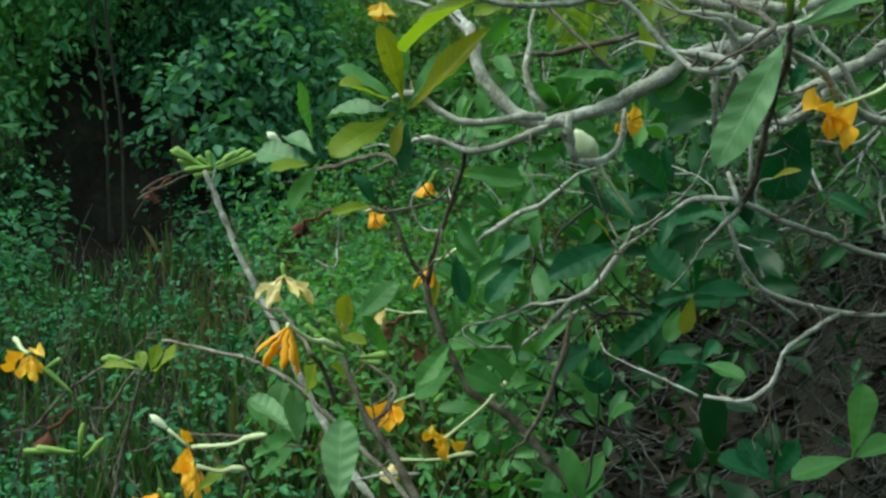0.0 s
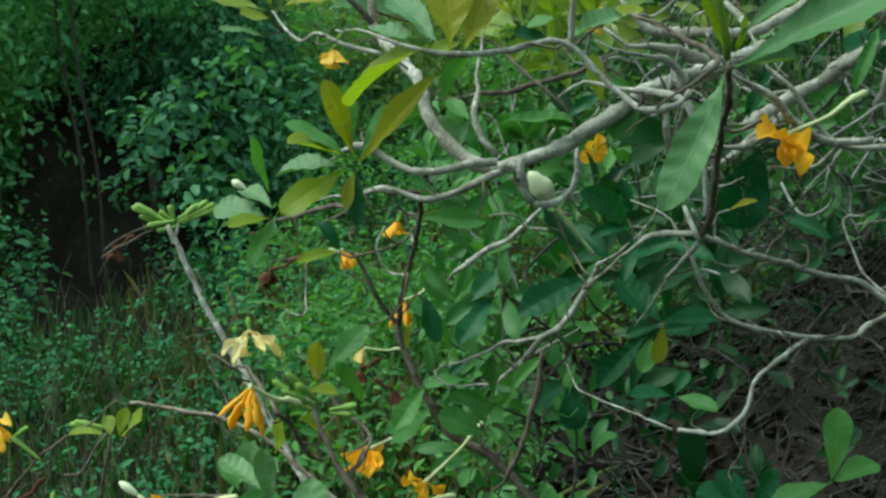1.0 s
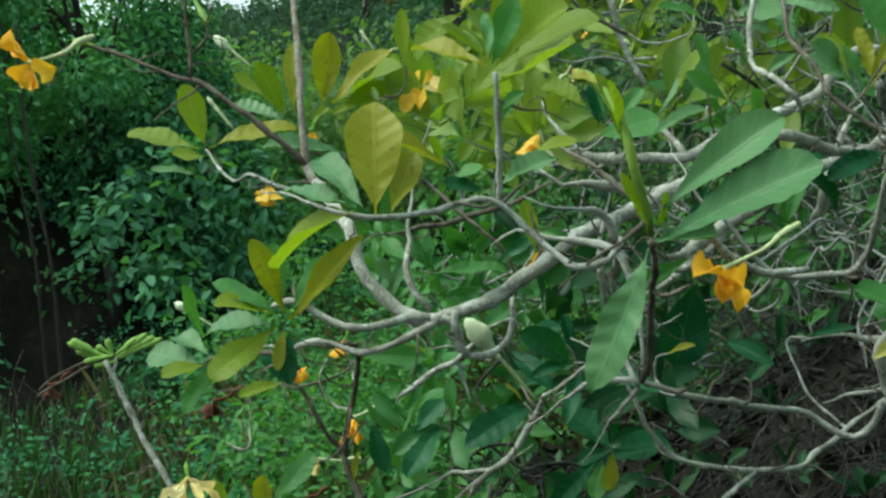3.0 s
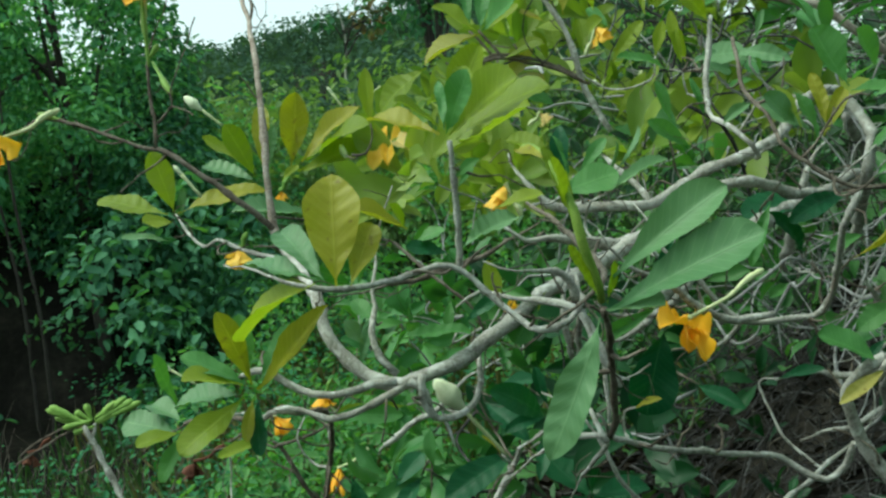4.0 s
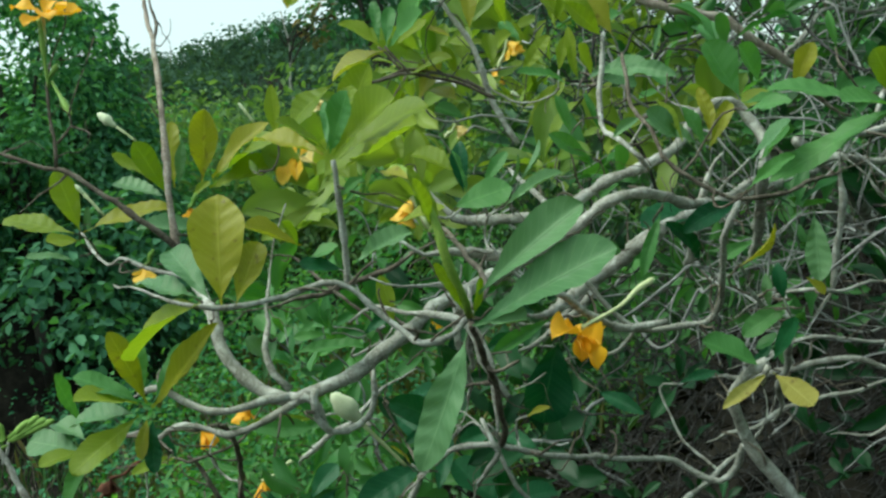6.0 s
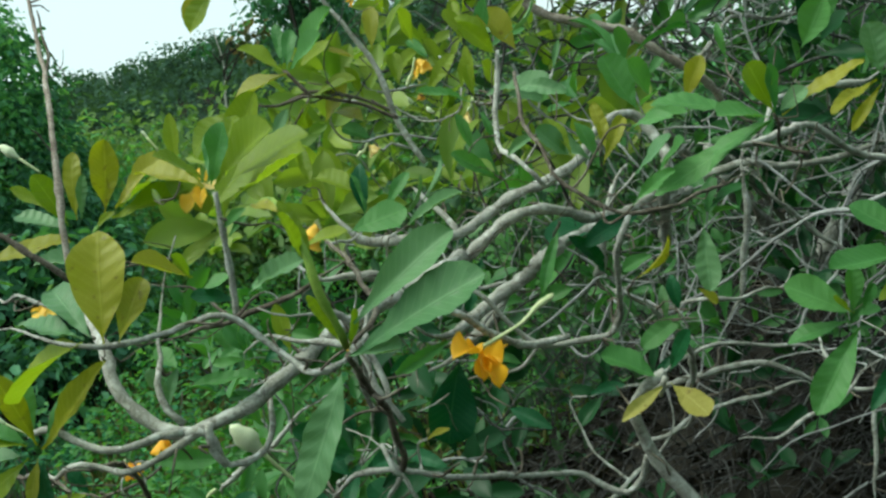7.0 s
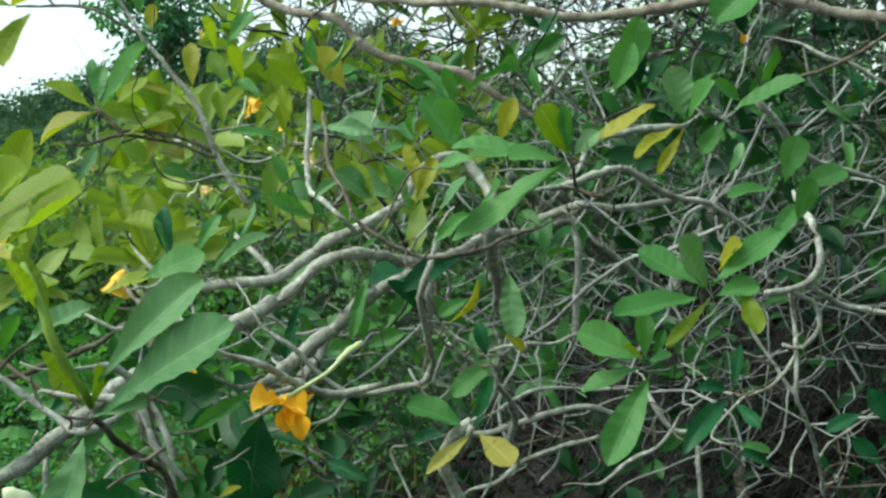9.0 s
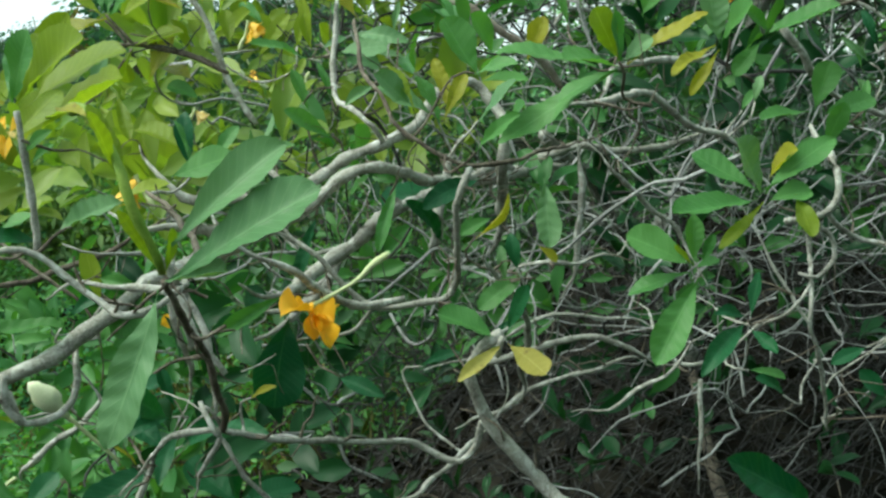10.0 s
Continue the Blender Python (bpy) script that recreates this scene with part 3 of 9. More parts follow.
def undergrowth():
    """Low leafy growth under the trees and across the clearing, with grass between."""
    rng = np.random.default_rng(8)
    vs, ns, us, ss = [], [], [], []
    for k in range(1250):
        y = 2.3 + 9.2 * rng.uniform(0, 1) ** 0.85
        x = y * math.tan(radians(rng.uniform(-33, 14)))
        if x > 0.1 * y + 0.12 * max(0, y - 4) or ((x + 2.6) / 0.6) ** 2 + ((y - 8.3) / 1.2) ** 2 < 1 or math.sin(3.1 * x + 0.8 * y) * math.sin(2.3 * y - 1.2 * x) + 0.45 * math.sin(7 * x - 4 * y) > 0.22:
            continue
        tall = rng.uniform(0.10, 0.72) * (0.7 + 0.55 * math.sin(2.3 * x + 1.4 * y) * math.cos(1.1 * x - 1.9 * y)) * min(1.3, 0.5 + y / 8)
        z = float(ground_height(x, y))
        for stem in range(int(rng.integers(1, 4))):
            lean = rng.normal(0, 0.25, 2)
            size = rng.uniform(0.016, 0.046) * min(1.5, 0.7 + y / 9)
            for j in range(int(rng.integers(12, 30))):
                s = rng.uniform(0.1, 1) ** 0.7
                a = rng.uniform(0, 6.28)
                vs.append((x + lean[0] * s * tall + 0.03 * math.cos(a), y + lean[1] * s * tall + 0.03 * math.sin(a), z + tall * s))
                us.append((math.cos(a), math.sin(a), rng.uniform(-0.3, 0.5)))
                ns.append((rng.normal(0, 0.35), rng.normal(-0.2, 0.35), 1))
                ss.append(size * rng.uniform(0.5, 1.3) * (1.25 - 0.5 * s))
    v, f = leaf_cards(vs, np.array(ns, float), us, ss, 0.5)
    stuff("undergrowth", v, f, HERB, "low bright green weeds covering the clearing", "weeds")
    m = 9000
    y = 2.0 + 7 * rng.uniform(0, 1, m) ** 1.4
    x = y * np.tan(np.radians(rng.uniform(-33, 5, m)))
    clear = ((x + 2.6) / 0.75) ** 2 + ((y - 8.2) / 1.5) ** 2 > 1
    x, y = x[clear], y[clear]
    m = len(x)
    base = np.stack([x, y, ground_height(x, y) - 0.02], 1)
    up = unit(rng.normal(0, 0.35, (m, 3)) + [0, 0, 1])
    # the trodden grass of the path round the camera
    n = 22000
    r, a = 0.5 + 5.5 * rng.uniform(0, 1, n) ** 0.7, rng.uniform(radians(75), radians(330), n)
    x, y = r * np.sin(a), r * np.cos(a)
    base = np.vstack([base, np.stack([x, y, ground_height(x, y) - 0.02], 1)])
    up = np.vstack([up, unit(rng.normal(0, 0.6, (n, 3)) + [0, 0, 0.8])])
    m += n
    v, f = leaf_cards(base, unit(rng.normal(0, 1, (m, 3)) * [1, 1, 0.2]), up, rng.uniform(0.08, 0.28, m), 0.018, 0.01)
    stuff("grass", v, f, GRASS, "long thin green and straw-coloured grass", "grass")


undergrowth()


def straw_patch():
    """Dry bent grass in the middle of the clearing."""
    rng = np.random.default_rng(83)
    n = 2400
    x, y = np.clip(rng.normal(-0.1, 0.7, n), -1.1, 9), rng.uniform(4.6, 9.5, n)
    base = np.stack([x, y, ground_height(x, y) - 0.02], 1)
    up = unit(rng.normal(0, 0.45, (n, 3)) + [0, 0, 0.8])
    m = 2000
    y2 = rng.uniform(2.2, 6.8, m)
    x2 = y2 * np.tan(np.radians(rng.uniform(-27, 3, m)))
    bare = (x2 > 0.25 - 0.33 * y2) & (np.sin(3.1 * x2 + 0.8 * y2) * np.sin(2.3 * y2 - 1.2 * x2) + 0.45 * np.sin(7 * x2 - 4 * y2) > 0.1)
    x2, y2 = x2[bare], y2[bare]
    base = np.vstack([base, np.stack([x2, y2, ground_height(x2, y2) - 0.02], 1)])
    up = np.vstack([up, unit(rng.normal(0, 0.7, (len(x2), 3)) + [0, 0, 0.7])])
    n = len(base)
    v, f = leaf_cards(base, unit(rng.normal(0, 1, (n, 3)) * [1, 1, 0.2]), up, rng.uniform(0.15, 0.45, n), 0.022, 0.01)
    stuff("dry_grass", v, f, STRAW, "dry straw-coloured grass in the clearing", "grass")
    # weeds of the clearing, in the colour brightened as sunlight
    n = 430
    p = np.stack([rng.uniform(-0.9, 2.2, n), rng.uniform(4.2, 9.5, n), rng.uniform(0.05, 1.0, n) ** 1.4], 1)
    p[:, 2] *= np.where(p[:, 0] > 0.3, 1.7, 1.0)
    p[:, 2] += ground_height(p[:, 0], p[:, 1])
    q = np.stack([rng.uniform(-0.55, 0.2, 130), rng.uniform(2.7, 5.4, 130), rng.uniform(0.02, 0.55, 130)], 1)
    q[:, 2] += ground_height(q[:, 0], q[:, 1])
    p = np.vstack([p, q])
    v, f = clump_leaves(rng, p, 0.09, 34, 0.045, 0.8, 0.1)
    stuff("sunlit_weeds", v, f, SUN_TINTED, "yellow-green weeds in the open clearing, coloured lighter as if sunlit", "weeds")


straw_patch()

# ================= flowering shrubs =================
shrub = thing("flowering_shrub", (1.9, 2.9, float(ground_height(1.9, 2.9))), "large spreading shrub with grey crooked branches, glossy leaves and orange flowers", "shrub")
young_shrub = thing("flowering_shrub", (-0.1, 1.25, float(ground_height(-0.1, 1.25))), "small open shrub with thin stems, green pods and drooping orange flowers", "shrub")
limb_rng = np.random.default_rng(17)

# trunk and the hidden joins to it
limb("trunk", [(1.9, 2.9, float(ground_height(1.9, 2.9)) - 0.05, 0.026), (1.85, 2.85, 0.95, 0.022), (1.65, 2.7, 1.25, 0.018), (1.35, 2.3, 1.5, 0.014), (1.0, 1.8, 1.64, 0.010)], shrub, BARK, limb_rng, 12)
limb("branch", [(1.65, 2.7, 1.25, 0.02), (1.3, 2.35, 1.5, 0.014), (1.05, 2.0, 1.62, 0.010), (0.92, 1.78, 1.68, 0.008)], shrub, BARK, limb_rng)
limb("branch", [(1.863, 2.874, 0.877, 0.0120), (1.450, 2.151, 0.819, 0.0130), (1.004, 1.347, 0.931, 0.0110), (0.628, 0.973, 1.193, 0.0085)], shrub, BARK_DARK, limb_rng)
limb("branch", [(1.65, 2.7, 1.25, 0.03), (1.75, 2.3, 1.7, 0.02), (1.6, 1.8, 2.0, 0.014), (1.35, 1.6, 2.02, 0.011)], shrub, BARK, limb_rng)
limb("stem", [(-0.1, 1.25, float(ground_height(-0.1, 1.25)) - 0.05, 0.016), (-0.05, 1.22, 0.5, 0.012), (-0.02, 1.15, 0.95, 0.008)], young_shrub, BARK_DARK, limb_rng)
limb("branch", [(0.398, 1.119, 1.581, 0.0076), (0.341, 1.071, 1.564, 0.0072), (0.297, 1.011, 1.558, 0.0068), (0.264, 0.971, 1.552, 0.0066), (0.227, 0.953, 1.539, 0.0065), (0.198, 0.937, 1.522, 0.0064), (0.165, 0.927, 1.507, 0.0063), (0.133, 0.919, 1.497, 0.0061), (0.103, 0.928, 1.490, 0.0060), (0.079, 0.935, 1.495, 0.0059), (0.053, 0.947, 1.521, 0.0058), (0.042, 0.955, 1.545, 0.0058), (0.036, 0.970, 1.569, 0.0056), (0.023, 1.026, 1.591, 0.0056), (0.002, 1.109, 1.618, 0.0056)], shrub, BARK, limb_rng)
limb("branch", [(0.002, 1.109, 1.618, 0.0045), (-0.006, 1.127, 1.636, 0.0041), (-0.005, 1.137, 1.707, 0.0036), (-0.003, 1.163, 1.769, 0.0033), (-0.006, 1.206, 1.830, 0.0031), (-0.011, 1.250, 1.873, 0.0027), (-0.020, 1.307, 1.935, 0.0024), (-0.025, 1.336, 1.984, 0.0021), (-0.029, 1.344, 2.002, 0.0012), (-0.042, 1.353, 2.017, 0.0007), (-0.063, 1.366, 2.032, 0.0007)], shrub, BARK_TAN, limb_rng)
limb("twig", [(-0.011, 1.250, 1.873, 0.0021), (-0.006, 1.276, 1.899, 0.0018), (-0.012, 1.298, 1.932, 0.0014), (-0.013, 1.304, 1.960, 0.0010)], shrub, BARK_DARK, limb_rng)
limb("branch", [(-0.006, 1.127, 1.636, 0.0033), (-0.031, 1.114, 1.666, 0.0031), (-0.067, 1.117, 1.701, 0.0028), (-0.093, 1.123, 1.723, 0.0026), (-0.112, 1.129, 1.736, 0.0024), (-0.126, 1.131, 1.742, 0.0021), (-0.160, 1.137, 1.758, 0.0019), (-0.200, 1.149, 1.780, 0.0018), (-0.228, 1.162, 1.789, 0.0016), (-0.254, 1.182, 1.787, 0.0009), (-0.285, 1.212, 1.784, 0.0007), (-0.310, 1.233, 1.785, 0.0007)], shrub, BARK_DARK, limb_rng)
limb("twig", [(-0.114, 1.130, 1.738, 0.0023), (-0.111, 1.133, 1.770, 0.0019), (-0.112, 1.139, 1.807, 0.0016), (-0.110, 1.147, 1.837, 0.0011), (-0.096, 1.154, 1.871, 0.0007), (-0.084, 1.156, 1.892, 0.0007), (-0.083, 1.171, 1.933, 0.0007)], shrub, BARK_DARK, limb_rng)
limb("twig", [(-0.106, 1.123, 1.763, 0.0016), (-0.088, 1.115, 1.777, 0.0012), (-0.088, 1.117, 1.789, 0.0009), (-0.080, 1.118, 1.808, 0.0006), (-0.068, 1.125, 1.832, 0.0007), (-0.055, 1.144, 1.869, 0.0007)], shrub, BARK_DARK, limb_rng)
limb("twig", [(0.000, 1.108, 1.605, 0.0024), (-0.033, 1.128, 1.616, 0.0022), (-0.066, 1.150, 1.634, 0.0019), (-0.090, 1.181, 1.631, 0.0017), (-0.112, 1.216, 1.651, 0.0015), (-0.126, 1.244, 1.671, 0.0014)], shrub, BARK, limb_rng)
limb("twig", [(-0.027, 0.885, 1.615, 0.0007), (-0.004, 0.856, 1.611, 0.0008), (0.024, 0.835, 1.598, 0.0014), (0.055, 0.830, 1.587, 0.0023), (0.078, 0.832, 1.584, 0.0023), (0.100, 0.836, 1.584, 0.0024), (0.119, 0.842, 1.587, 0.0024), (0.141, 0.847, 1.590, 0.0024), (0.160, 0.853, 1.583, 0.0024), (0.182, 0.851, 1.558, 0.0025), (0.201, 0.843, 1.538, 0.0025), (0.211, 0.827, 1.531, 0.0025), (0.235, 0.838, 1.532, 0.0024), (0.256, 0.878, 1.537, 0.0024), (0.269, 0.950, 1.545, 0.0023), (0.272, 0.968, 1.554, 0.0014), (0.272, 0.993, 1.560, 0.0008), (0.273, 1.023, 1.556, 0.0007)], shrub, BARK, limb_rng)
limb("twig", [(0.160, 0.870, 1.581, 0.0029), (0.162, 0.869, 1.598, 0.0027), (0.163, 0.863, 1.616, 0.0026), (0.166, 0.854, 1.643, 0.0024), (0.165, 0.847, 1.665, 0.0022), (0.166, 0.844, 1.685, 0.0018)], shrub, BARK, limb_rng)
limb("branch", [(0.235, 0.684, 1.556, 0.0022), (0.244, 0.730, 1.528, 0.0025), (0.262, 0.820, 1.491, 0.0026), (0.266, 0.853, 1.462, 0.0027), (0.273, 0.895, 1.435, 0.0029), (0.272, 0.921, 1.416, 0.0030)], shrub, BARK_DARK, limb_rng)
limb("branch", [(0.259, 0.918, 1.535, 0.0031), (0.266, 0.912, 1.520, 0.0027), (0.271, 0.892, 1.497, 0.0023), (0.269, 0.884, 1.470, 0.0019), (0.266, 0.884, 1.437, 0.0015)], shrub, BARK, limb_rng)
limb("branch", [(0.261, 0.901, 1.534, 0.0031), (0.259, 0.928, 1.509, 0.0027), (0.261, 0.954, 1.484, 0.0023)], shrub, BARK, limb_rng)
limb("twig", [(0.181, 1.037, 1.356, 0.0007), (0.203, 1.016, 1.378, 0.0010), (0.215, 0.970, 1.399, 0.0015), (0.231, 0.935, 1.418, 0.0025), (0.253, 0.926, 1.417, 0.0025), (0.272, 0.921, 1.416, 0.0025), (0.305, 0.932, 1.400, 0.0026), (0.347, 0.959, 1.383, 0.0027), (0.417, 1.021, 1.353, 0.0029), (0.464, 1.043, 1.335, 0.0031), (0.483, 1.039, 1.319, 0.0032), (0.503, 1.033, 1.309, 0.0032), (0.518, 1.020, 1.324, 0.0032), (0.520, 1.000, 1.351, 0.0032)], shrub, BARK, limb_rng)
limb("twig", [(0.272, 0.921, 1.416, 0.0019), (0.266, 0.906, 1.432, 0.0015), (0.260, 0.900, 1.442, 0.0011)], shrub, BARK, limb_rng)
limb("twig", [(0.269, 0.922, 1.410, 0.0023), (0.259, 0.937, 1.394, 0.0019), (0.250, 0.954, 1.378, 0.0016), (0.248, 0.982, 1.362, 0.0009), (0.244, 1.006, 1.344, 0.0007), (0.230, 1.034, 1.315, 0.0007)], shrub, BARK, limb_rng)
limb("branch", [(0.693, 1.005, 1.154, 0.0016), (0.674, 0.993, 1.161, 0.0027), (0.653, 0.984, 1.174, 0.0045), (0.628, 0.973, 1.193, 0.0075), (0.592, 0.969, 1.242, 0.0072), (0.571, 0.990, 1.276, 0.0069), (0.541, 0.987, 1.321, 0.0065), (0.522, 0.985, 1.358, 0.0061), (0.511, 0.974, 1.389, 0.0056), (0.507, 0.971, 1.409, 0.0051), (0.518, 0.952, 1.428, 0.0046), (0.533, 0.938, 1.443, 0.0042)], shrub, BARK, limb_rng)
limb("branch", [(0.526, 0.941, 1.420, 0.0019), (0.529, 0.937, 1.431, 0.0033), (0.532, 0.933, 1.439, 0.0025)], shrub, BARK, limb_rng)
limb("branch", [(0.269, 1.288, 1.685, 0.0013), (0.274, 1.269, 1.661, 0.0021), (0.291, 1.251, 1.632, 0.0034), (0.313, 1.251, 1.613, 0.0057), (0.363, 1.230, 1.606, 0.0058), (0.393, 1.221, 1.602, 0.0059), (0.416, 1.220, 1.600, 0.0060), (0.459, 1.229, 1.616, 0.0061), (0.488, 1.210, 1.630, 0.0060), (0.533, 1.199, 1.642, 0.0059), (0.581, 1.223, 1.658, 0.0059), (0.604, 1.238, 1.681, 0.0060), (0.627, 1.254, 1.697, 0.0061), (0.660, 1.271, 1.703, 0.0062), (0.685, 1.279, 1.697, 0.0064), (0.695, 1.270, 1.673, 0.0065), (0.699, 1.253, 1.645, 0.0066), (0.689, 1.237, 1.617, 0.0067), (0.691, 1.264, 1.583, 0.0068), (0.721, 1.366, 1.528, 0.0071), (0.733, 1.415, 1.501, 0.0044), (0.740, 1.455, 1.484, 0.0026), (0.745, 1.502, 1.470, 0.0016)], shrub, BARK, limb_rng)
limb("branch", [(0.416, 1.220, 1.600, 0.0033), (0.405, 1.249, 1.631, 0.0033), (0.391, 1.269, 1.651, 0.0033), (0.386, 1.285, 1.661, 0.0020), (0.383, 1.306, 1.669, 0.0012), (0.380, 1.339, 1.670, 0.0007)], shrub, BARK, limb_rng)
limb("branch", [(0.410, 1.140, 1.579, 0.0066), (0.434, 1.132, 1.595, 0.0065), (0.451, 1.111, 1.608, 0.0062), (0.479, 1.099, 1.613, 0.0058), (0.519, 1.123, 1.605, 0.0057), (0.548, 1.145, 1.593, 0.0056), (0.576, 1.156, 1.586, 0.0055), (0.645, 1.258, 1.585, 0.0056), (0.722, 1.363, 1.595, 0.0056), (0.870, 1.603, 1.580, 0.0058), (1.014, 1.796, 1.580, 0.0058), (1.033, 1.815, 1.581, 0.0035), (1.051, 1.845, 1.580, 0.0021), (1.069, 1.862, 1.585, 0.0013)], shrub, BARK, limb_rng)
limb("branch", [(0.218, 1.049, 1.610, 0.0013), (0.242, 1.048, 1.589, 0.0020), (0.264, 1.056, 1.588, 0.0034), (0.300, 1.069, 1.580, 0.0056), (0.342, 1.111, 1.568, 0.0060), (0.383, 1.123, 1.574, 0.0064), (0.410, 1.141, 1.578, 0.0066)], shrub, BARK, limb_rng)
limb("branch", [(0.307, 1.038, 1.552, 0.0063), (0.338, 1.086, 1.562, 0.0060), (0.375, 1.122, 1.569, 0.0055), (0.410, 1.141, 1.578, 0.0050)], shrub, BARK, limb_rng)
limb("branch", [(0.336, 1.233, 1.498, 0.0009), (0.351, 1.232, 1.482, 0.0015), (0.379, 1.238, 1.473, 0.0025), (0.413, 1.240, 1.473, 0.0042), (0.443, 1.235, 1.493, 0.0044), (0.467, 1.229, 1.524, 0.0047), (0.492, 1.193, 1.545, 0.0048)], shrub, BARK, limb_rng)
limb("branch", [(0.317, 1.245, 1.431, 0.0009), (0.347, 1.246, 1.445, 0.0015), (0.369, 1.253, 1.447, 0.0025), (0.399, 1.259, 1.461, 0.0042), (0.433, 1.279, 1.484, 0.0037), (0.456, 1.272, 1.500, 0.0033), (0.467, 1.270, 1.517, 0.0020), (0.484, 1.273, 1.515, 0.0012), (0.501, 1.274, 1.513, 0.0007)], shrub, BARK, limb_rng)
limb("twig", [(0.348, 1.246, 1.572, 0.0007), (0.373, 1.237, 1.567, 0.0009), (0.401, 1.238, 1.558, 0.0015), (0.428, 1.248, 1.532, 0.0025), (0.456, 1.237, 1.530, 0.0025), (0.474, 1.231, 1.529, 0.0025)], shrub, BARK, limb_rng)
limb("branch", [(0.363, 1.088, 1.608, 0.0007), (0.369, 1.063, 1.586, 0.0010), (0.378, 1.054, 1.559, 0.0016), (0.398, 1.049, 1.539, 0.0027), (0.414, 1.050, 1.515, 0.0029), (0.430, 1.055, 1.494, 0.0030), (0.448, 1.057, 1.476, 0.0031), (0.485, 1.065, 1.471, 0.0032), (0.522, 1.055, 1.470, 0.0032), (0.532, 1.043, 1.483, 0.0032), (0.522, 0.990, 1.519, 0.0031), (0.511, 0.943, 1.554, 0.0030), (0.514, 0.925, 1.579, 0.0030), (0.524, 0.924, 1.596, 0.0031)], shrub, BARK, limb_rng)
limb("twig", [(0.448, 1.057, 1.476, 0.0023), (0.429, 1.058, 1.459, 0.0019), (0.400, 1.053, 1.459, 0.0017), (0.362, 1.034, 1.460, 0.0010), (0.322, 0.996, 1.452, 0.0007), (0.302, 0.984, 1.451, 0.0007)], shrub, BARK, limb_rng)
limb("branch", [(0.644, 1.424, 1.472, 0.0016), (0.628, 1.396, 1.483, 0.0026), (0.613, 1.353, 1.502, 0.0044), (0.611, 1.327, 1.514, 0.0072), (0.610, 1.301, 1.540, 0.0068), (0.617, 1.304, 1.559, 0.0064), (0.629, 1.305, 1.586, 0.0061), (0.635, 1.298, 1.607, 0.0037), (0.649, 1.301, 1.628, 0.0022), (0.667, 1.306, 1.641, 0.0013)], shrub, BARK, limb_rng)
limb("twig", [(0.481, 1.065, 1.759, 0.0019), (0.470, 1.027, 1.712, 0.0021), (0.465, 0.964, 1.671, 0.0019), (0.470, 0.941, 1.641, 0.0020), (0.484, 0.932, 1.625, 0.0019), (0.501, 0.927, 1.610, 0.0020), (0.524, 0.924, 1.596, 0.0020), (0.568, 0.931, 1.594, 0.0020), (0.625, 0.979, 1.600, 0.0021), (0.667, 1.022, 1.601, 0.0013), (0.720, 1.077, 1.605, 0.0008), (0.765, 1.130, 1.609, 0.0007)], shrub, BARK_DARK, limb_rng)
limb("twig", [(0.483, 1.127, 1.792, 0.0019), (0.472, 1.121, 1.751, 0.0029), (0.459, 1.105, 1.709, 0.0027), (0.453, 1.087, 1.686, 0.0026), (0.460, 1.051, 1.671, 0.0025), (0.469, 1.025, 1.650, 0.0023), (0.482, 1.042, 1.636, 0.0022), (0.490, 1.072, 1.636, 0.0013), (0.509, 1.106, 1.641, 0.0008), (0.538, 1.129, 1.646, 0.0006)], shrub, BARK, limb_rng)
limb("branch", [(0.433, 1.772, 2.116, 0.0014), (0.445, 1.756, 2.106, 0.0024), (0.454, 1.747, 2.094, 0.0040), (0.476, 1.727, 2.080, 0.0066), (0.554, 1.655, 2.038, 0.0067), (0.629, 1.603, 2.002, 0.0068), (0.687, 1.560, 1.975, 0.0068), (0.756, 1.502, 1.944, 0.0068), (0.812, 1.462, 1.929, 0.0068), (0.870, 1.441, 1.902, 0.0069), (0.941, 1.429, 1.878, 0.0071), (1.015, 1.396, 1.866, 0.0071), (1.085, 1.358, 1.860, 0.0072), (1.153, 1.319, 1.856, 0.0072), (1.198, 1.296, 1.836, 0.0073), (1.249, 1.273, 1.806, 0.0074), (1.291, 1.251, 1.786, 0.0074), (1.336, 1.228, 1.771, 0.0075), (1.362, 1.206, 1.772, 0.0045), (1.383, 1.185, 1.767, 0.0027), (1.400, 1.167, 1.763, 0.0016)], shrub, BARK_TAN, limb_rng)
limb("branch", [(0.470, 1.703, 2.082, 0.0014), (0.489, 1.672, 2.065, 0.0024), (0.509, 1.653, 2.050, 0.0040), (0.519, 1.645, 2.029, 0.0066), (0.569, 1.620, 1.987, 0.0066), (0.626, 1.590, 1.962, 0.0065), (0.649, 1.587, 1.926, 0.0065), (0.691, 1.578, 1.889, 0.0064), (0.752, 1.562, 1.861, 0.0062), (0.799, 1.550, 1.840, 0.0062), (0.834, 1.543, 1.804, 0.0061), (0.883, 1.546, 1.764, 0.0061), (0.927, 1.572, 1.729, 0.0061), (0.945, 1.586, 1.705, 0.0036), (0.974, 1.595, 1.678, 0.0022), (1.007, 1.611, 1.667, 0.0013)], shrub, BARK_TAN, limb_rng)
limb("branch", [(0.639, 1.600, 2.000, 0.0042), (0.631, 1.590, 1.986, 0.0037), (0.623, 1.580, 1.970, 0.0033)], shrub, BARK_TAN, limb_rng)
limb("branch", [(1.089, 1.357, 1.862, 0.0033), (1.092, 1.336, 1.885, 0.0029), (1.089, 1.327, 1.915, 0.0025), (1.092, 1.322, 1.939, 0.0015), (1.091, 1.314, 1.962, 0.0009), (1.115, 1.305, 1.991, 0.0007)], shrub, BARK_DARK, limb_rng)
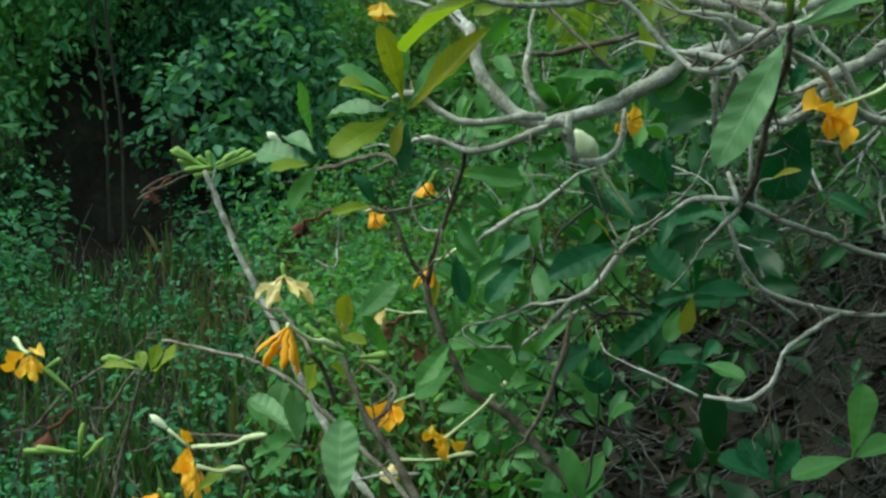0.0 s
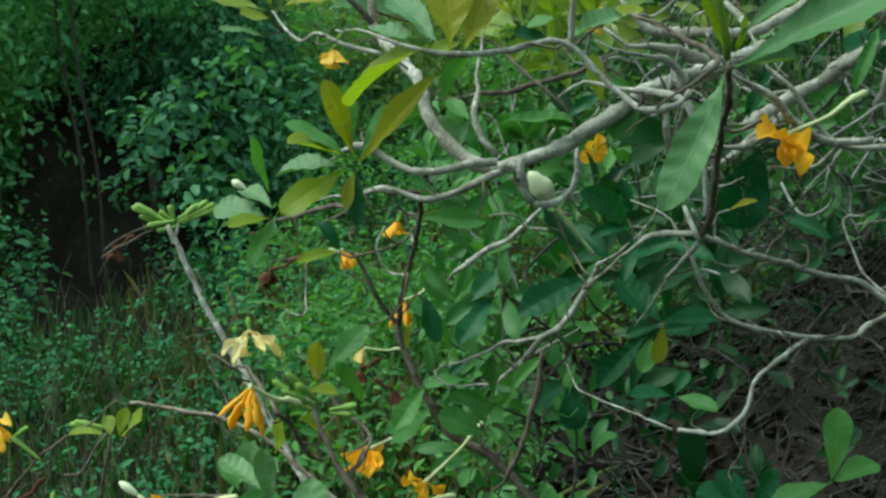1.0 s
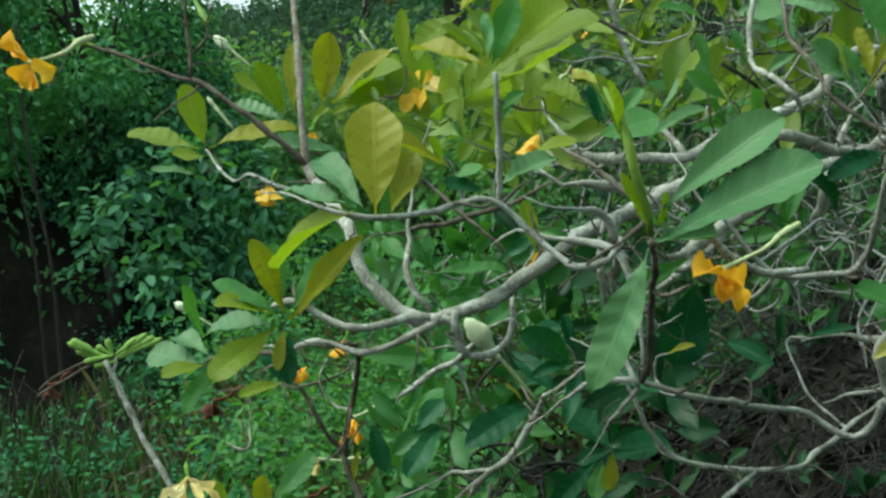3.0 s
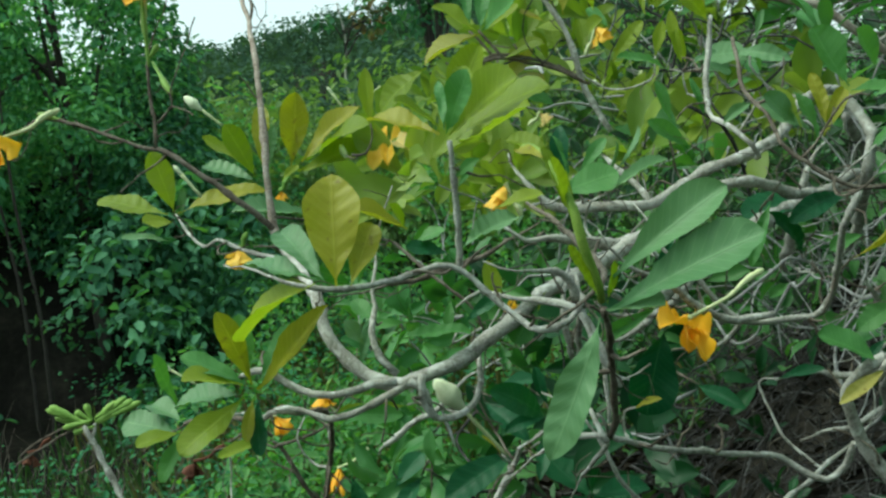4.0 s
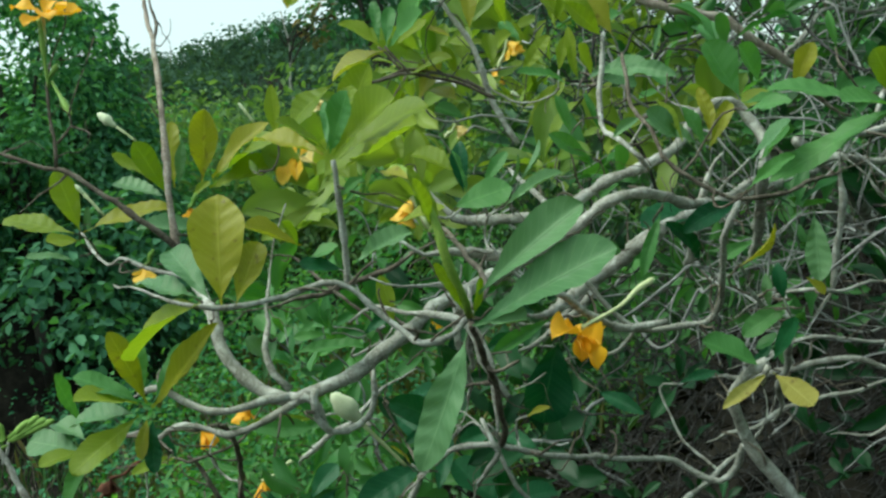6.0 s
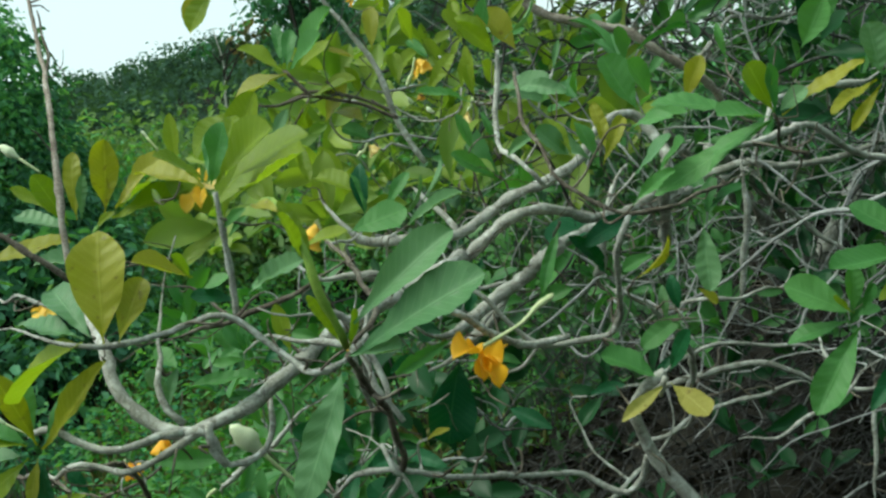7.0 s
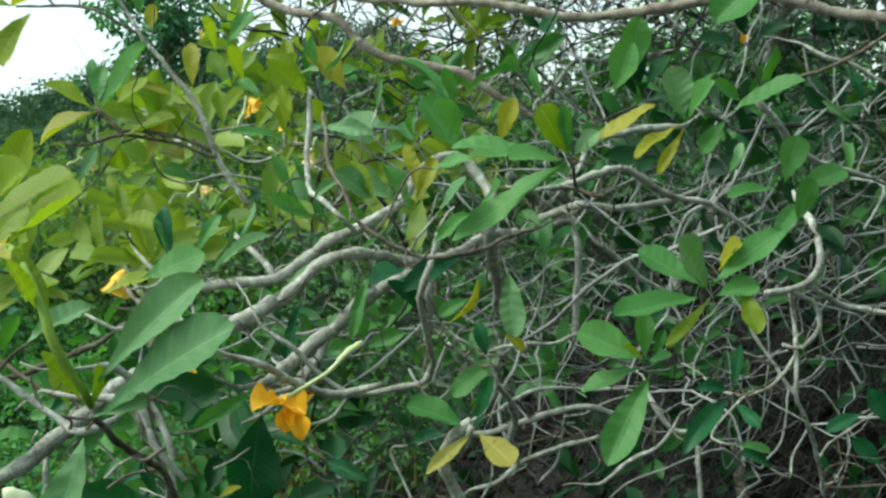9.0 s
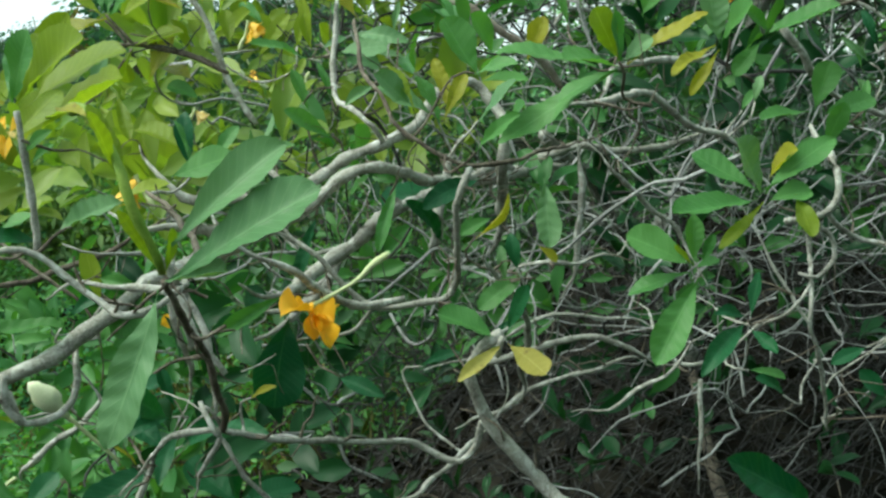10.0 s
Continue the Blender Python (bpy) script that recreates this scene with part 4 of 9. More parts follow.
limb("branch", [(0.962, 1.741, 1.778, 0.0009), (0.981, 1.769, 1.782, 0.0015), (1.001, 1.787, 1.803, 0.0025), (1.018, 1.796, 1.808, 0.0042), (1.095, 1.881, 1.846, 0.0042), (1.176, 1.964, 1.886, 0.0042), (1.296, 2.036, 1.878, 0.0042), (1.441, 2.101, 1.889, 0.0042), (1.440, 2.124, 1.892, 0.0025), (1.444, 2.154, 1.900, 0.0015), (1.430, 2.169, 1.905, 0.0009)], shrub, BARK, limb_rng)
limb("branch", [(1.176, 1.964, 1.886, 0.0033), (1.168, 1.968, 1.930, 0.0029), (1.151, 1.974, 1.980, 0.0025), (1.142, 1.979, 1.996, 0.0015), (1.106, 1.991, 2.002, 0.0009), (1.095, 2.006, 2.015, 0.0007)], shrub, BARK_DARK, limb_rng)
limb("twig", [(0.764, 1.772, 2.061, 0.0007), (0.772, 1.755, 2.062, 0.0009), (0.790, 1.724, 2.056, 0.0015), (0.798, 1.694, 2.039, 0.0025), (0.818, 1.656, 1.993, 0.0021), (0.842, 1.618, 1.929, 0.0017), (0.847, 1.596, 1.908, 0.0010), (0.851, 1.592, 1.889, 0.0007), (0.845, 1.598, 1.857, 0.0007)], shrub, BARK_DARK, limb_rng)
limb("branch", [(0.871, 1.595, 1.589, 0.0074), (0.900, 1.562, 1.601, 0.0067), (0.935, 1.524, 1.606, 0.0060), (0.996, 1.537, 1.589, 0.0055), (1.069, 1.544, 1.585, 0.0048), (1.143, 1.545, 1.588, 0.0042), (1.169, 1.539, 1.596, 0.0025), (1.192, 1.541, 1.590, 0.0015), (1.215, 1.547, 1.576, 0.0009)], shrub, BARK, limb_rng)
limb("branch", [(0.621, 0.965, 1.648, 0.0008), (0.634, 0.956, 1.640, 0.0013), (0.655, 0.952, 1.638, 0.0021), (0.692, 0.975, 1.638, 0.0038), (0.741, 1.014, 1.643, 0.0039), (0.791, 1.050, 1.642, 0.0038), (0.823, 1.068, 1.619, 0.0037), (0.871, 1.100, 1.599, 0.0035), (0.911, 1.111, 1.585, 0.0033), (0.942, 1.114, 1.562, 0.0020), (0.959, 1.120, 1.544, 0.0012), (0.970, 1.121, 1.525, 0.0007)], shrub, BARK, limb_rng)
limb("branch", [(0.687, 1.026, 1.622, 0.0006), (0.708, 1.027, 1.641, 0.0011), (0.731, 1.044, 1.649, 0.0018), (0.767, 1.084, 1.677, 0.0032), (0.823, 1.125, 1.683, 0.0036), (0.863, 1.145, 1.687, 0.0039), (0.902, 1.157, 1.684, 0.0042), (0.931, 1.166, 1.681, 0.0025), (0.956, 1.184, 1.687, 0.0015), (0.985, 1.208, 1.696, 0.0009)], shrub, BARK, limb_rng)
limb("branch", [(0.922, 0.990, 1.690, 0.0042), (0.943, 0.993, 1.662, 0.0037), (0.965, 1.008, 1.635, 0.0034)], shrub, BARK, limb_rng)
limb("branch", [(0.965, 1.008, 1.635, 0.0034), (1.006, 1.029, 1.611, 0.0030), (1.054, 1.039, 1.591, 0.0026), (1.108, 1.048, 1.565, 0.0021), (1.124, 1.058, 1.557, 0.0012), (1.135, 1.075, 1.548, 0.0007), (1.147, 1.086, 1.539, 0.0007)], shrub, BARK, limb_rng)
limb("branch", [(0.984, 1.046, 1.581, 0.0021), (0.977, 1.024, 1.559, 0.0037), (0.962, 0.988, 1.540, 0.0037), (0.954, 0.978, 1.508, 0.0036), (0.936, 0.979, 1.487, 0.0035), (0.909, 0.981, 1.484, 0.0033), (0.883, 0.979, 1.486, 0.0032)], shrub, BARK, limb_rng)
limb("twig", [(0.936, 0.979, 1.487, 0.0029), (0.973, 1.000, 1.460, 0.0029), (1.011, 0.999, 1.440, 0.0029), (1.042, 0.975, 1.431, 0.0028), (1.056, 0.964, 1.439, 0.0016), (1.065, 0.956, 1.443, 0.0010), (1.075, 0.953, 1.439, 0.0007)], shrub, BARK, limb_rng)
limb("twig", [(0.909, 0.981, 1.484, 0.0029), (0.947, 0.994, 1.460, 0.0027), (0.947, 0.991, 1.435, 0.0024), (0.918, 0.987, 1.419, 0.0021), (0.898, 0.990, 1.427, 0.0018)], shrub, BARK, limb_rng)
limb("twig", [(0.921, 0.990, 1.481, 0.0029), (0.930, 1.010, 1.445, 0.0027), (0.913, 0.990, 1.415, 0.0024), (0.901, 0.987, 1.371, 0.0022), (0.934, 1.024, 1.308, 0.0022), (0.961, 1.065, 1.227, 0.0019)], shrub, BARK, limb_rng)
limb("twig", [(0.913, 0.990, 1.415, 0.0018), (0.880, 0.992, 1.388, 0.0017), (0.868, 1.044, 1.373, 0.0017), (0.858, 1.082, 1.382, 0.0010), (0.860, 1.108, 1.394, 0.0007), (0.856, 1.141, 1.405, 0.0007)], shrub, BARK, limb_rng)
limb("branch", [(0.536, 0.946, 1.523, 0.0006), (0.541, 0.972, 1.509, 0.0011), (0.550, 0.983, 1.499, 0.0018), (0.569, 1.009, 1.477, 0.0030), (0.613, 1.074, 1.431, 0.0034), (0.635, 1.129, 1.395, 0.0038), (0.638, 1.177, 1.355, 0.0042), (0.654, 1.209, 1.331, 0.0025), (0.659, 1.235, 1.311, 0.0015), (0.656, 1.270, 1.294, 0.0009)], shrub, BARK, limb_rng)
limb("branch", [(0.549, 1.268, 1.364, 0.0009), (0.587, 1.270, 1.366, 0.0015), (0.611, 1.272, 1.362, 0.0025), (0.632, 1.266, 1.357, 0.0042), (0.685, 1.219, 1.370, 0.0039), (0.748, 1.208, 1.370, 0.0036), (0.789, 1.204, 1.349, 0.0033), (0.812, 1.208, 1.334, 0.0020), (0.833, 1.213, 1.317, 0.0012), (0.866, 1.206, 1.309, 0.0007)], shrub, BARK, limb_rng)
limb("branch", [(0.595, 1.335, 1.267, 0.0007), (0.604, 1.321, 1.274, 0.0012), (0.611, 1.296, 1.284, 0.0020), (0.634, 1.269, 1.291, 0.0033), (0.672, 1.257, 1.311, 0.0030), (0.723, 1.243, 1.321, 0.0028), (0.765, 1.232, 1.323, 0.0025), (0.801, 1.231, 1.330, 0.0015), (0.822, 1.235, 1.324, 0.0009), (0.845, 1.240, 1.306, 0.0007)], shrub, BARK, limb_rng)
limb("twig", [(0.580, 1.125, 1.458, 0.0007), (0.584, 1.083, 1.475, 0.0008), (0.598, 1.036, 1.487, 0.0013), (0.625, 1.014, 1.489, 0.0022), (0.659, 1.027, 1.480, 0.0019), (0.691, 1.037, 1.484, 0.0015), (0.735, 1.071, 1.478, 0.0009), (0.752, 1.088, 1.488, 0.0007), (0.770, 1.113, 1.485, 0.0007)], shrub, BARK, limb_rng)
limb("branch", [(0.814, 1.439, 1.385, 0.0009), (0.826, 1.430, 1.403, 0.0015), (0.833, 1.417, 1.419, 0.0025), (0.842, 1.411, 1.446, 0.0042), (0.850, 1.398, 1.502, 0.0045), (0.855, 1.378, 1.550, 0.0049), (0.852, 1.376, 1.575, 0.0029), (0.851, 1.368, 1.600, 0.0017), (0.856, 1.366, 1.631, 0.0010)], shrub, BARK, limb_rng)
limb("branch", [(0.752, 1.162, 1.613, 0.0006), (0.772, 1.153, 1.587, 0.0011), (0.781, 1.149, 1.566, 0.0019), (0.804, 1.164, 1.549, 0.0032), (0.846, 1.189, 1.512, 0.0029), (0.881, 1.195, 1.483, 0.0025), (0.891, 1.193, 1.450, 0.0015), (0.901, 1.183, 1.418, 0.0009), (0.912, 1.186, 1.396, 0.0007)], shrub, BARK, limb_rng)
limb("twig", [(0.601, 1.232, 1.380, 0.0007), (0.619, 1.201, 1.389, 0.0009), (0.632, 1.180, 1.397, 0.0015), (0.647, 1.166, 1.408, 0.0024), (0.681, 1.151, 1.414, 0.0022), (0.748, 1.164, 1.397, 0.0021), (0.786, 1.165, 1.387, 0.0012), (0.802, 1.160, 1.378, 0.0007), (0.826, 1.150, 1.351, 0.0007)], shrub, BARK, limb_rng)
limb("twig", [(0.686, 1.161, 1.297, 0.0007), (0.698, 1.144, 1.300, 0.0009), (0.718, 1.127, 1.298, 0.0015), (0.755, 1.124, 1.312, 0.0025), (0.789, 1.115, 1.324, 0.0021), (0.812, 1.110, 1.339, 0.0017), (0.825, 1.108, 1.354, 0.0010), (0.845, 1.105, 1.362, 0.0007), (0.867, 1.098, 1.374, 0.0007)], shrub, BARK, limb_rng)
limb("branch", [(0.841, 1.263, 1.395, 0.0007), (0.847, 1.239, 1.381, 0.0012), (0.842, 1.222, 1.363, 0.0020), (0.841, 1.205, 1.347, 0.0033), (0.856, 1.201, 1.315, 0.0029), (0.889, 1.192, 1.308, 0.0025)], shrub, BARK, limb_rng)
limb("branch", [(0.882, 1.194, 1.288, 0.0033), (0.876, 1.195, 1.254, 0.0029), (0.870, 1.195, 1.212, 0.0025), (0.866, 1.202, 1.182, 0.0015), (0.867, 1.209, 1.160, 0.0009), (0.872, 1.226, 1.134, 0.0007)], shrub, BARK, limb_rng)
limb("twig", [(0.901, 0.987, 1.371, 0.0021), (0.890, 0.993, 1.397, 0.0019), (0.876, 1.002, 1.437, 0.0017), (0.866, 1.007, 1.475, 0.0010), (0.852, 1.012, 1.513, 0.0007), (0.834, 1.011, 1.535, 0.0007)], shrub, BARK, limb_rng)
limb("twig", [(1.086, 1.195, 1.775, 0.0007), (1.097, 1.181, 1.768, 0.0009), (1.112, 1.158, 1.754, 0.0015), (1.129, 1.139, 1.731, 0.0025), (1.166, 1.128, 1.709, 0.0021), (1.211, 1.114, 1.662, 0.0017), (1.197, 1.112, 1.630, 0.0010), (1.188, 1.110, 1.608, 0.0007), (1.175, 1.112, 1.590, 0.0007)], shrub, BARK, limb_rng)
limb("twig", [(0.919, 0.990, 1.691, 0.0025), (0.963, 0.979, 1.699, 0.0022), (1.010, 0.966, 1.705, 0.0019), (1.065, 0.949, 1.726, 0.0017), (1.099, 0.949, 1.738, 0.0010), (1.115, 0.957, 1.747, 0.0007), (1.143, 0.980, 1.763, 0.0007)], shrub, BARK_DARK, limb_rng)
limb("twig", [(0.258, 0.921, 1.443, 0.0019), (0.263, 0.910, 1.426, 0.0021), (0.268, 0.913, 1.414, 0.0023)], shrub, BARK, limb_rng)
limb("twig", [(0.234, 1.040, 1.440, 0.0007), (0.257, 1.007, 1.429, 0.0007), (0.267, 0.990, 1.413, 0.0012), (0.282, 0.989, 1.378, 0.0021), (0.298, 1.001, 1.341, 0.0021), (0.324, 1.011, 1.314, 0.0022), (0.383, 1.027, 1.294, 0.0024), (0.450, 1.059, 1.278, 0.0025), (0.484, 1.086, 1.281, 0.0027), (0.534, 1.120, 1.293, 0.0028), (0.563, 1.124, 1.309, 0.0017), (0.584, 1.096, 1.342, 0.0010), (0.584, 1.084, 1.382, 0.0007)], shrub, BARK, limb_rng)
limb("twig", [(0.401, 1.032, 1.287, 0.0025), (0.380, 1.022, 1.280, 0.0024), (0.357, 1.013, 1.267, 0.0022), (0.339, 1.009, 1.252, 0.0021), (0.326, 1.005, 1.223, 0.0021), (0.302, 1.012, 1.206, 0.0020), (0.267, 1.033, 1.205, 0.0020)], shrub, BARK, limb_rng)
limb("twig", [(0.326, 1.004, 1.220, 0.0015), (0.328, 1.011, 1.190, 0.0012), (0.332, 1.018, 1.163, 0.0010), (0.339, 1.039, 1.141, 0.0007), (0.343, 1.059, 1.133, 0.0007), (0.346, 1.078, 1.128, 0.0007)], shrub, BARK_DARK, limb_rng)
limb("twig", [(0.261, 1.035, 1.205, 0.0013), (0.233, 1.061, 1.214, 0.0011), (0.209, 1.095, 1.219, 0.0008), (0.195, 1.109, 1.224, 0.0007), (0.179, 1.124, 1.230, 0.0007), (0.173, 1.150, 1.252, 0.0007)], shrub, BARK, limb_rng)
limb("branch", [(0.173, 1.528, 1.059, 0.0009), (0.172, 1.499, 1.077, 0.0015), (0.172, 1.482, 1.093, 0.0025), (0.171, 1.472, 1.109, 0.0042), (0.139, 1.431, 1.173, 0.0039), (0.152, 1.202, 1.271, 0.0037), (0.170, 1.204, 1.279, 0.0035), (0.195, 1.208, 1.306, 0.0033), (0.214, 1.191, 1.341, 0.0030), (0.218, 1.157, 1.362, 0.0019)], shrub, BARK, limb_rng)
limb("twig", [(0.166, 1.203, 1.276, 0.0025), (0.137, 1.251, 1.259, 0.0022), (0.112, 1.298, 1.247, 0.0020), (0.096, 1.310, 1.236, 0.0012), (0.074, 1.331, 1.225, 0.0007), (0.060, 1.343, 1.215, 0.0007)], shrub, BARK, limb_rng)
limb("branch", [(0.151, 1.200, 1.258, 0.0019), (0.142, 1.210, 1.201, 0.0035), (0.123, 1.227, 1.143, 0.0032), (0.107, 1.239, 1.105, 0.0029), (0.098, 1.252, 1.083, 0.0017), (0.078, 1.260, 1.067, 0.0010), (0.066, 1.265, 1.045, 0.0007)], shrub, BARK_DARK, limb_rng)
limb("branch", [(0.223, 1.341, 0.893, 0.0013), (0.216, 1.347, 0.912, 0.0021), (0.194, 1.347, 0.940, 0.0035), (0.184, 1.349, 0.956, 0.0058), (0.136, 1.359, 1.020, 0.0055), (0.089, 1.367, 1.077, 0.0053), (0.038, 1.371, 1.111, 0.0050), (0.008, 1.378, 1.166, 0.0047), (-0.011, 1.385, 1.212, 0.0044), (-0.024, 1.393, 1.263, 0.0042)], shrub, BARK_DARK, limb_rng)
limb("branch", [(-0.022, 1.395, 1.259, 0.0037), (-0.030, 1.397, 1.275, 0.0033), (-0.049, 1.381, 1.313, 0.0029), (-0.065, 1.377, 1.356, 0.0025), (-0.074, 1.367, 1.369, 0.0022)], shrub, BARK_DARK, limb_rng)
limb("branch", [(-0.022, 1.395, 1.259, 0.0037), (-0.008, 1.302, 1.323, 0.0032), (0.013, 1.177, 1.390, 0.0027), (0.028, 0.986, 1.465, 0.0021), (0.006, 0.965, 1.472, 0.0013), (-0.011, 0.960, 1.477, 0.0008), (-0.029, 0.978, 1.467, 0.0007)], shrub, BARK_DARK, limb_rng)
limb("twig", [(-0.075, 1.367, 1.362, 0.0022), (-0.045, 1.368, 1.367, 0.0019), (-0.008, 1.378, 1.375, 0.0017), (0.012, 1.381, 1.395, 0.0015), (0.034, 1.365, 1.424, 0.0009), (0.042, 1.358, 1.443, 0.0007), (0.050, 1.364, 1.471, 0.0007)], shrub, BARK_DARK, limb_rng)
limb("twig", [(-0.075, 1.367, 1.362, 0.0017), (-0.098, 1.388, 1.368, 0.0015), (-0.148, 1.427, 1.359, 0.0012), (-0.183, 1.446, 1.356, 0.0007), (-0.196, 1.461, 1.346, 0.0007), (-0.214, 1.473, 1.322, 0.0007)], shrub, BARK_DARK, limb_rng)
limb("twig", [(-0.207, 1.350, 1.407, 0.0007), (-0.187, 1.334, 1.408, 0.0008), (-0.171, 1.316, 1.417, 0.0013), (-0.164, 1.301, 1.423, 0.0022), (-0.110, 1.198, 1.439, 0.0023), (-0.058, 1.062, 1.457, 0.0024), (-0.033, 1.029, 1.448, 0.0014), (-0.026, 0.990, 1.452, 0.0009), (-0.032, 0.961, 1.473, 0.0007)], shrub, BARK_DARK, limb_rng)
limb("branch", [(-0.073, 1.051, 1.465, 0.0007), (-0.053, 1.025, 1.470, 0.0009), (-0.034, 0.996, 1.466, 0.0014), (-0.021, 0.982, 1.473, 0.0024), (-0.003, 0.967, 1.478, 0.0025), (0.019, 0.962, 1.470, 0.0027), (0.034, 0.948, 1.465, 0.0029), (0.065, 0.934, 1.471, 0.0031), (0.094, 0.924, 1.484, 0.0032), (0.112, 0.925, 1.492, 0.0034)], shrub, BARK, limb_rng)
limb("branch", [(-0.054, 1.013, 1.505, 0.0007), (-0.040, 0.982, 1.514, 0.0011), (-0.037, 0.959, 1.514, 0.0019), (-0.016, 0.938, 1.518, 0.0031), (0.004, 0.931, 1.506, 0.0032), (0.024, 0.925, 1.494, 0.0033), (0.044, 0.911, 1.493, 0.0032), (0.073, 0.904, 1.497, 0.0033), (0.097, 0.902, 1.496, 0.0034)], shrub, BARK, limb_rng)
limb("branch", [(0.107, 0.907, 1.494, 0.0034), (0.120, 0.909, 1.482, 0.0032), (0.120, 0.916, 1.466, 0.0031), (0.126, 0.920, 1.457, 0.0030), (0.150, 0.930, 1.456, 0.0030), (0.165, 0.932, 1.465, 0.0029), (0.169, 0.935, 1.481, 0.0028), (0.171, 0.944, 1.501, 0.0017), (0.183, 0.957, 1.519, 0.0010), (0.199, 0.979, 1.534, 0.0007)], shrub, BARK, limb_rng)
limb("branch", [(0.119, 0.905, 1.498, 0.0039), (0.118, 0.906, 1.484, 0.0036), (0.117, 0.908, 1.472, 0.0033), (0.125, 0.910, 1.458, 0.0030)], shrub, BARK, limb_rng)
limb("branch", [(0.098, 0.908, 1.501, 0.0030), (0.086, 0.911, 1.516, 0.0028), (0.082, 0.922, 1.539, 0.0025), (0.088, 0.932, 1.559, 0.0021), (0.086, 0.940, 1.571, 0.0019), (0.093, 0.945, 1.594, 0.0011), (0.103, 0.965, 1.630, 0.0007), (0.119, 0.962, 1.660, 0.0007)], shrub, BARK, limb_rng)
limb("branch", [(0.254, 0.891, 1.543, 0.0042), (0.249, 0.883, 1.559, 0.0034), (0.239, 0.876, 1.570, 0.0024), (0.227, 0.869, 1.572, 0.0015), (0.203, 0.854, 1.576, 0.0009), (0.179, 0.856, 1.588, 0.0007)], shrub, BARK, limb_rng)
limb("branch", [(0.157, 0.940, 1.546, 0.0008), (0.180, 0.934, 1.558, 0.0012), (0.206, 0.913, 1.549, 0.0021), (0.231, 0.899, 1.543, 0.0035), (0.250, 0.883, 1.536, 0.0032), (0.257, 0.874, 1.525, 0.0030), (0.259, 0.865, 1.504, 0.0028), (0.277, 0.866, 1.469, 0.0025)], shrub, BARK, limb_rng)
limb("branch", [(0.265, 0.939, 1.580, 0.0007), (0.262, 0.943, 1.563, 0.0011), (0.253, 0.939, 1.543, 0.0019), (0.251, 0.940, 1.528, 0.0031), (0.254, 0.949, 1.498, 0.0027), (0.259, 0.977, 1.466, 0.0023), (0.259, 0.999, 1.452, 0.0014), (0.257, 1.024, 1.431, 0.0008), (0.239, 1.036, 1.403, 0.0007)], shrub, BARK, limb_rng)
limb("branch", [(0.300, 0.980, 1.593, 0.0007), (0.310, 0.982, 1.573, 0.0011), (0.331, 0.991, 1.549, 0.0019), (0.364, 0.999, 1.530, 0.0033), (0.396, 1.027, 1.502, 0.0036), (0.432, 1.045, 1.481, 0.0038), (0.480, 1.054, 1.478, 0.0039)], shrub, BARK, limb_rng)
limb("branch", [(0.323, 1.058, 1.523, 0.0014), (0.348, 1.089, 1.503, 0.0024), (0.376, 1.128, 1.499, 0.0040), (0.396, 1.150, 1.506, 0.0067), (0.432, 1.157, 1.523, 0.0068), (0.470, 1.136, 1.545, 0.0067), (0.491, 1.072, 1.571, 0.0062), (0.491, 1.184, 1.549, 0.0068), (0.533, 1.199, 1.565, 0.0067), (0.578, 1.211, 1.574, 0.0067), (0.657, 1.277, 1.580, 0.0068), (0.859, 1.575, 1.581, 0.0073)], shrub, BARK, limb_rng)
limb("twig", [(0.197, 0.842, 1.514, 0.0007), (0.219, 0.826, 1.532, 0.0009), (0.246, 0.808, 1.550, 0.0014), (0.269, 0.828, 1.562, 0.0024), (0.272, 0.917, 1.582, 0.0024), (0.269, 1.027, 1.605, 0.0024), (0.257, 1.109, 1.625, 0.0019)], shrub, BARK_DARK, limb_rng)
limb("twig", [(0.071, 1.104, 1.619, 0.0007), (0.090, 1.083, 1.613, 0.0007), (0.110, 1.089, 1.610, 0.0012), (0.122, 1.089, 1.598, 0.0019), (0.149, 1.072, 1.567, 0.0017), (0.177, 1.063, 1.538, 0.0014), (0.188, 1.058, 1.510, 0.0012), (0.189, 1.071, 1.491, 0.0008), (0.188, 1.099, 1.468, 0.0007), (0.179, 1.108, 1.434, 0.0007)], shrub, BARK_DARK, limb_rng)
limb("branch", [(0.049, 1.604, 1.276, 0.0009), (0.053, 1.551, 1.293, 0.0015), (0.062, 1.510, 1.310, 0.0025), (0.074, 1.496, 1.318, 0.0042), (0.114, 1.478, 1.345, 0.0039), (0.144, 1.459, 1.358, 0.0036), (0.163, 1.451, 1.378, 0.0033), (0.188, 1.441, 1.398, 0.0020), (0.225, 1.437, 1.412, 0.0012), (0.240, 1.445, 1.416, 0.0007)], shrub, BARK, limb_rng)
limb("branch", [(0.035, 1.167, 1.556, 0.0007), (0.070, 1.179, 1.553, 0.0012), (0.101, 1.193, 1.557, 0.0020), (0.131, 1.207, 1.556, 0.0033), (0.176, 1.207, 1.565, 0.0031), (0.220, 1.207, 1.574, 0.0029), (0.241, 1.203, 1.585, 0.0017), (0.278, 1.211, 1.597, 0.0010), (0.291, 1.221, 1.603, 0.0007)], shrub, BARK_DARK, limb_rng)
limb("twig", [(0.238, 1.508, 1.214, 0.0007), (0.214, 1.500, 1.203, 0.0010), (0.182, 1.479, 1.193, 0.0017), (0.148, 1.473, 1.180, 0.0028), (0.107, 1.469, 1.150, 0.0024), (0.075, 1.469, 1.150, 0.0020), (0.054, 1.468, 1.151, 0.0012), (0.028, 1.467, 1.158, 0.0007), (0.011, 1.462, 1.167, 0.0007)], shrub, BARK, limb_rng)
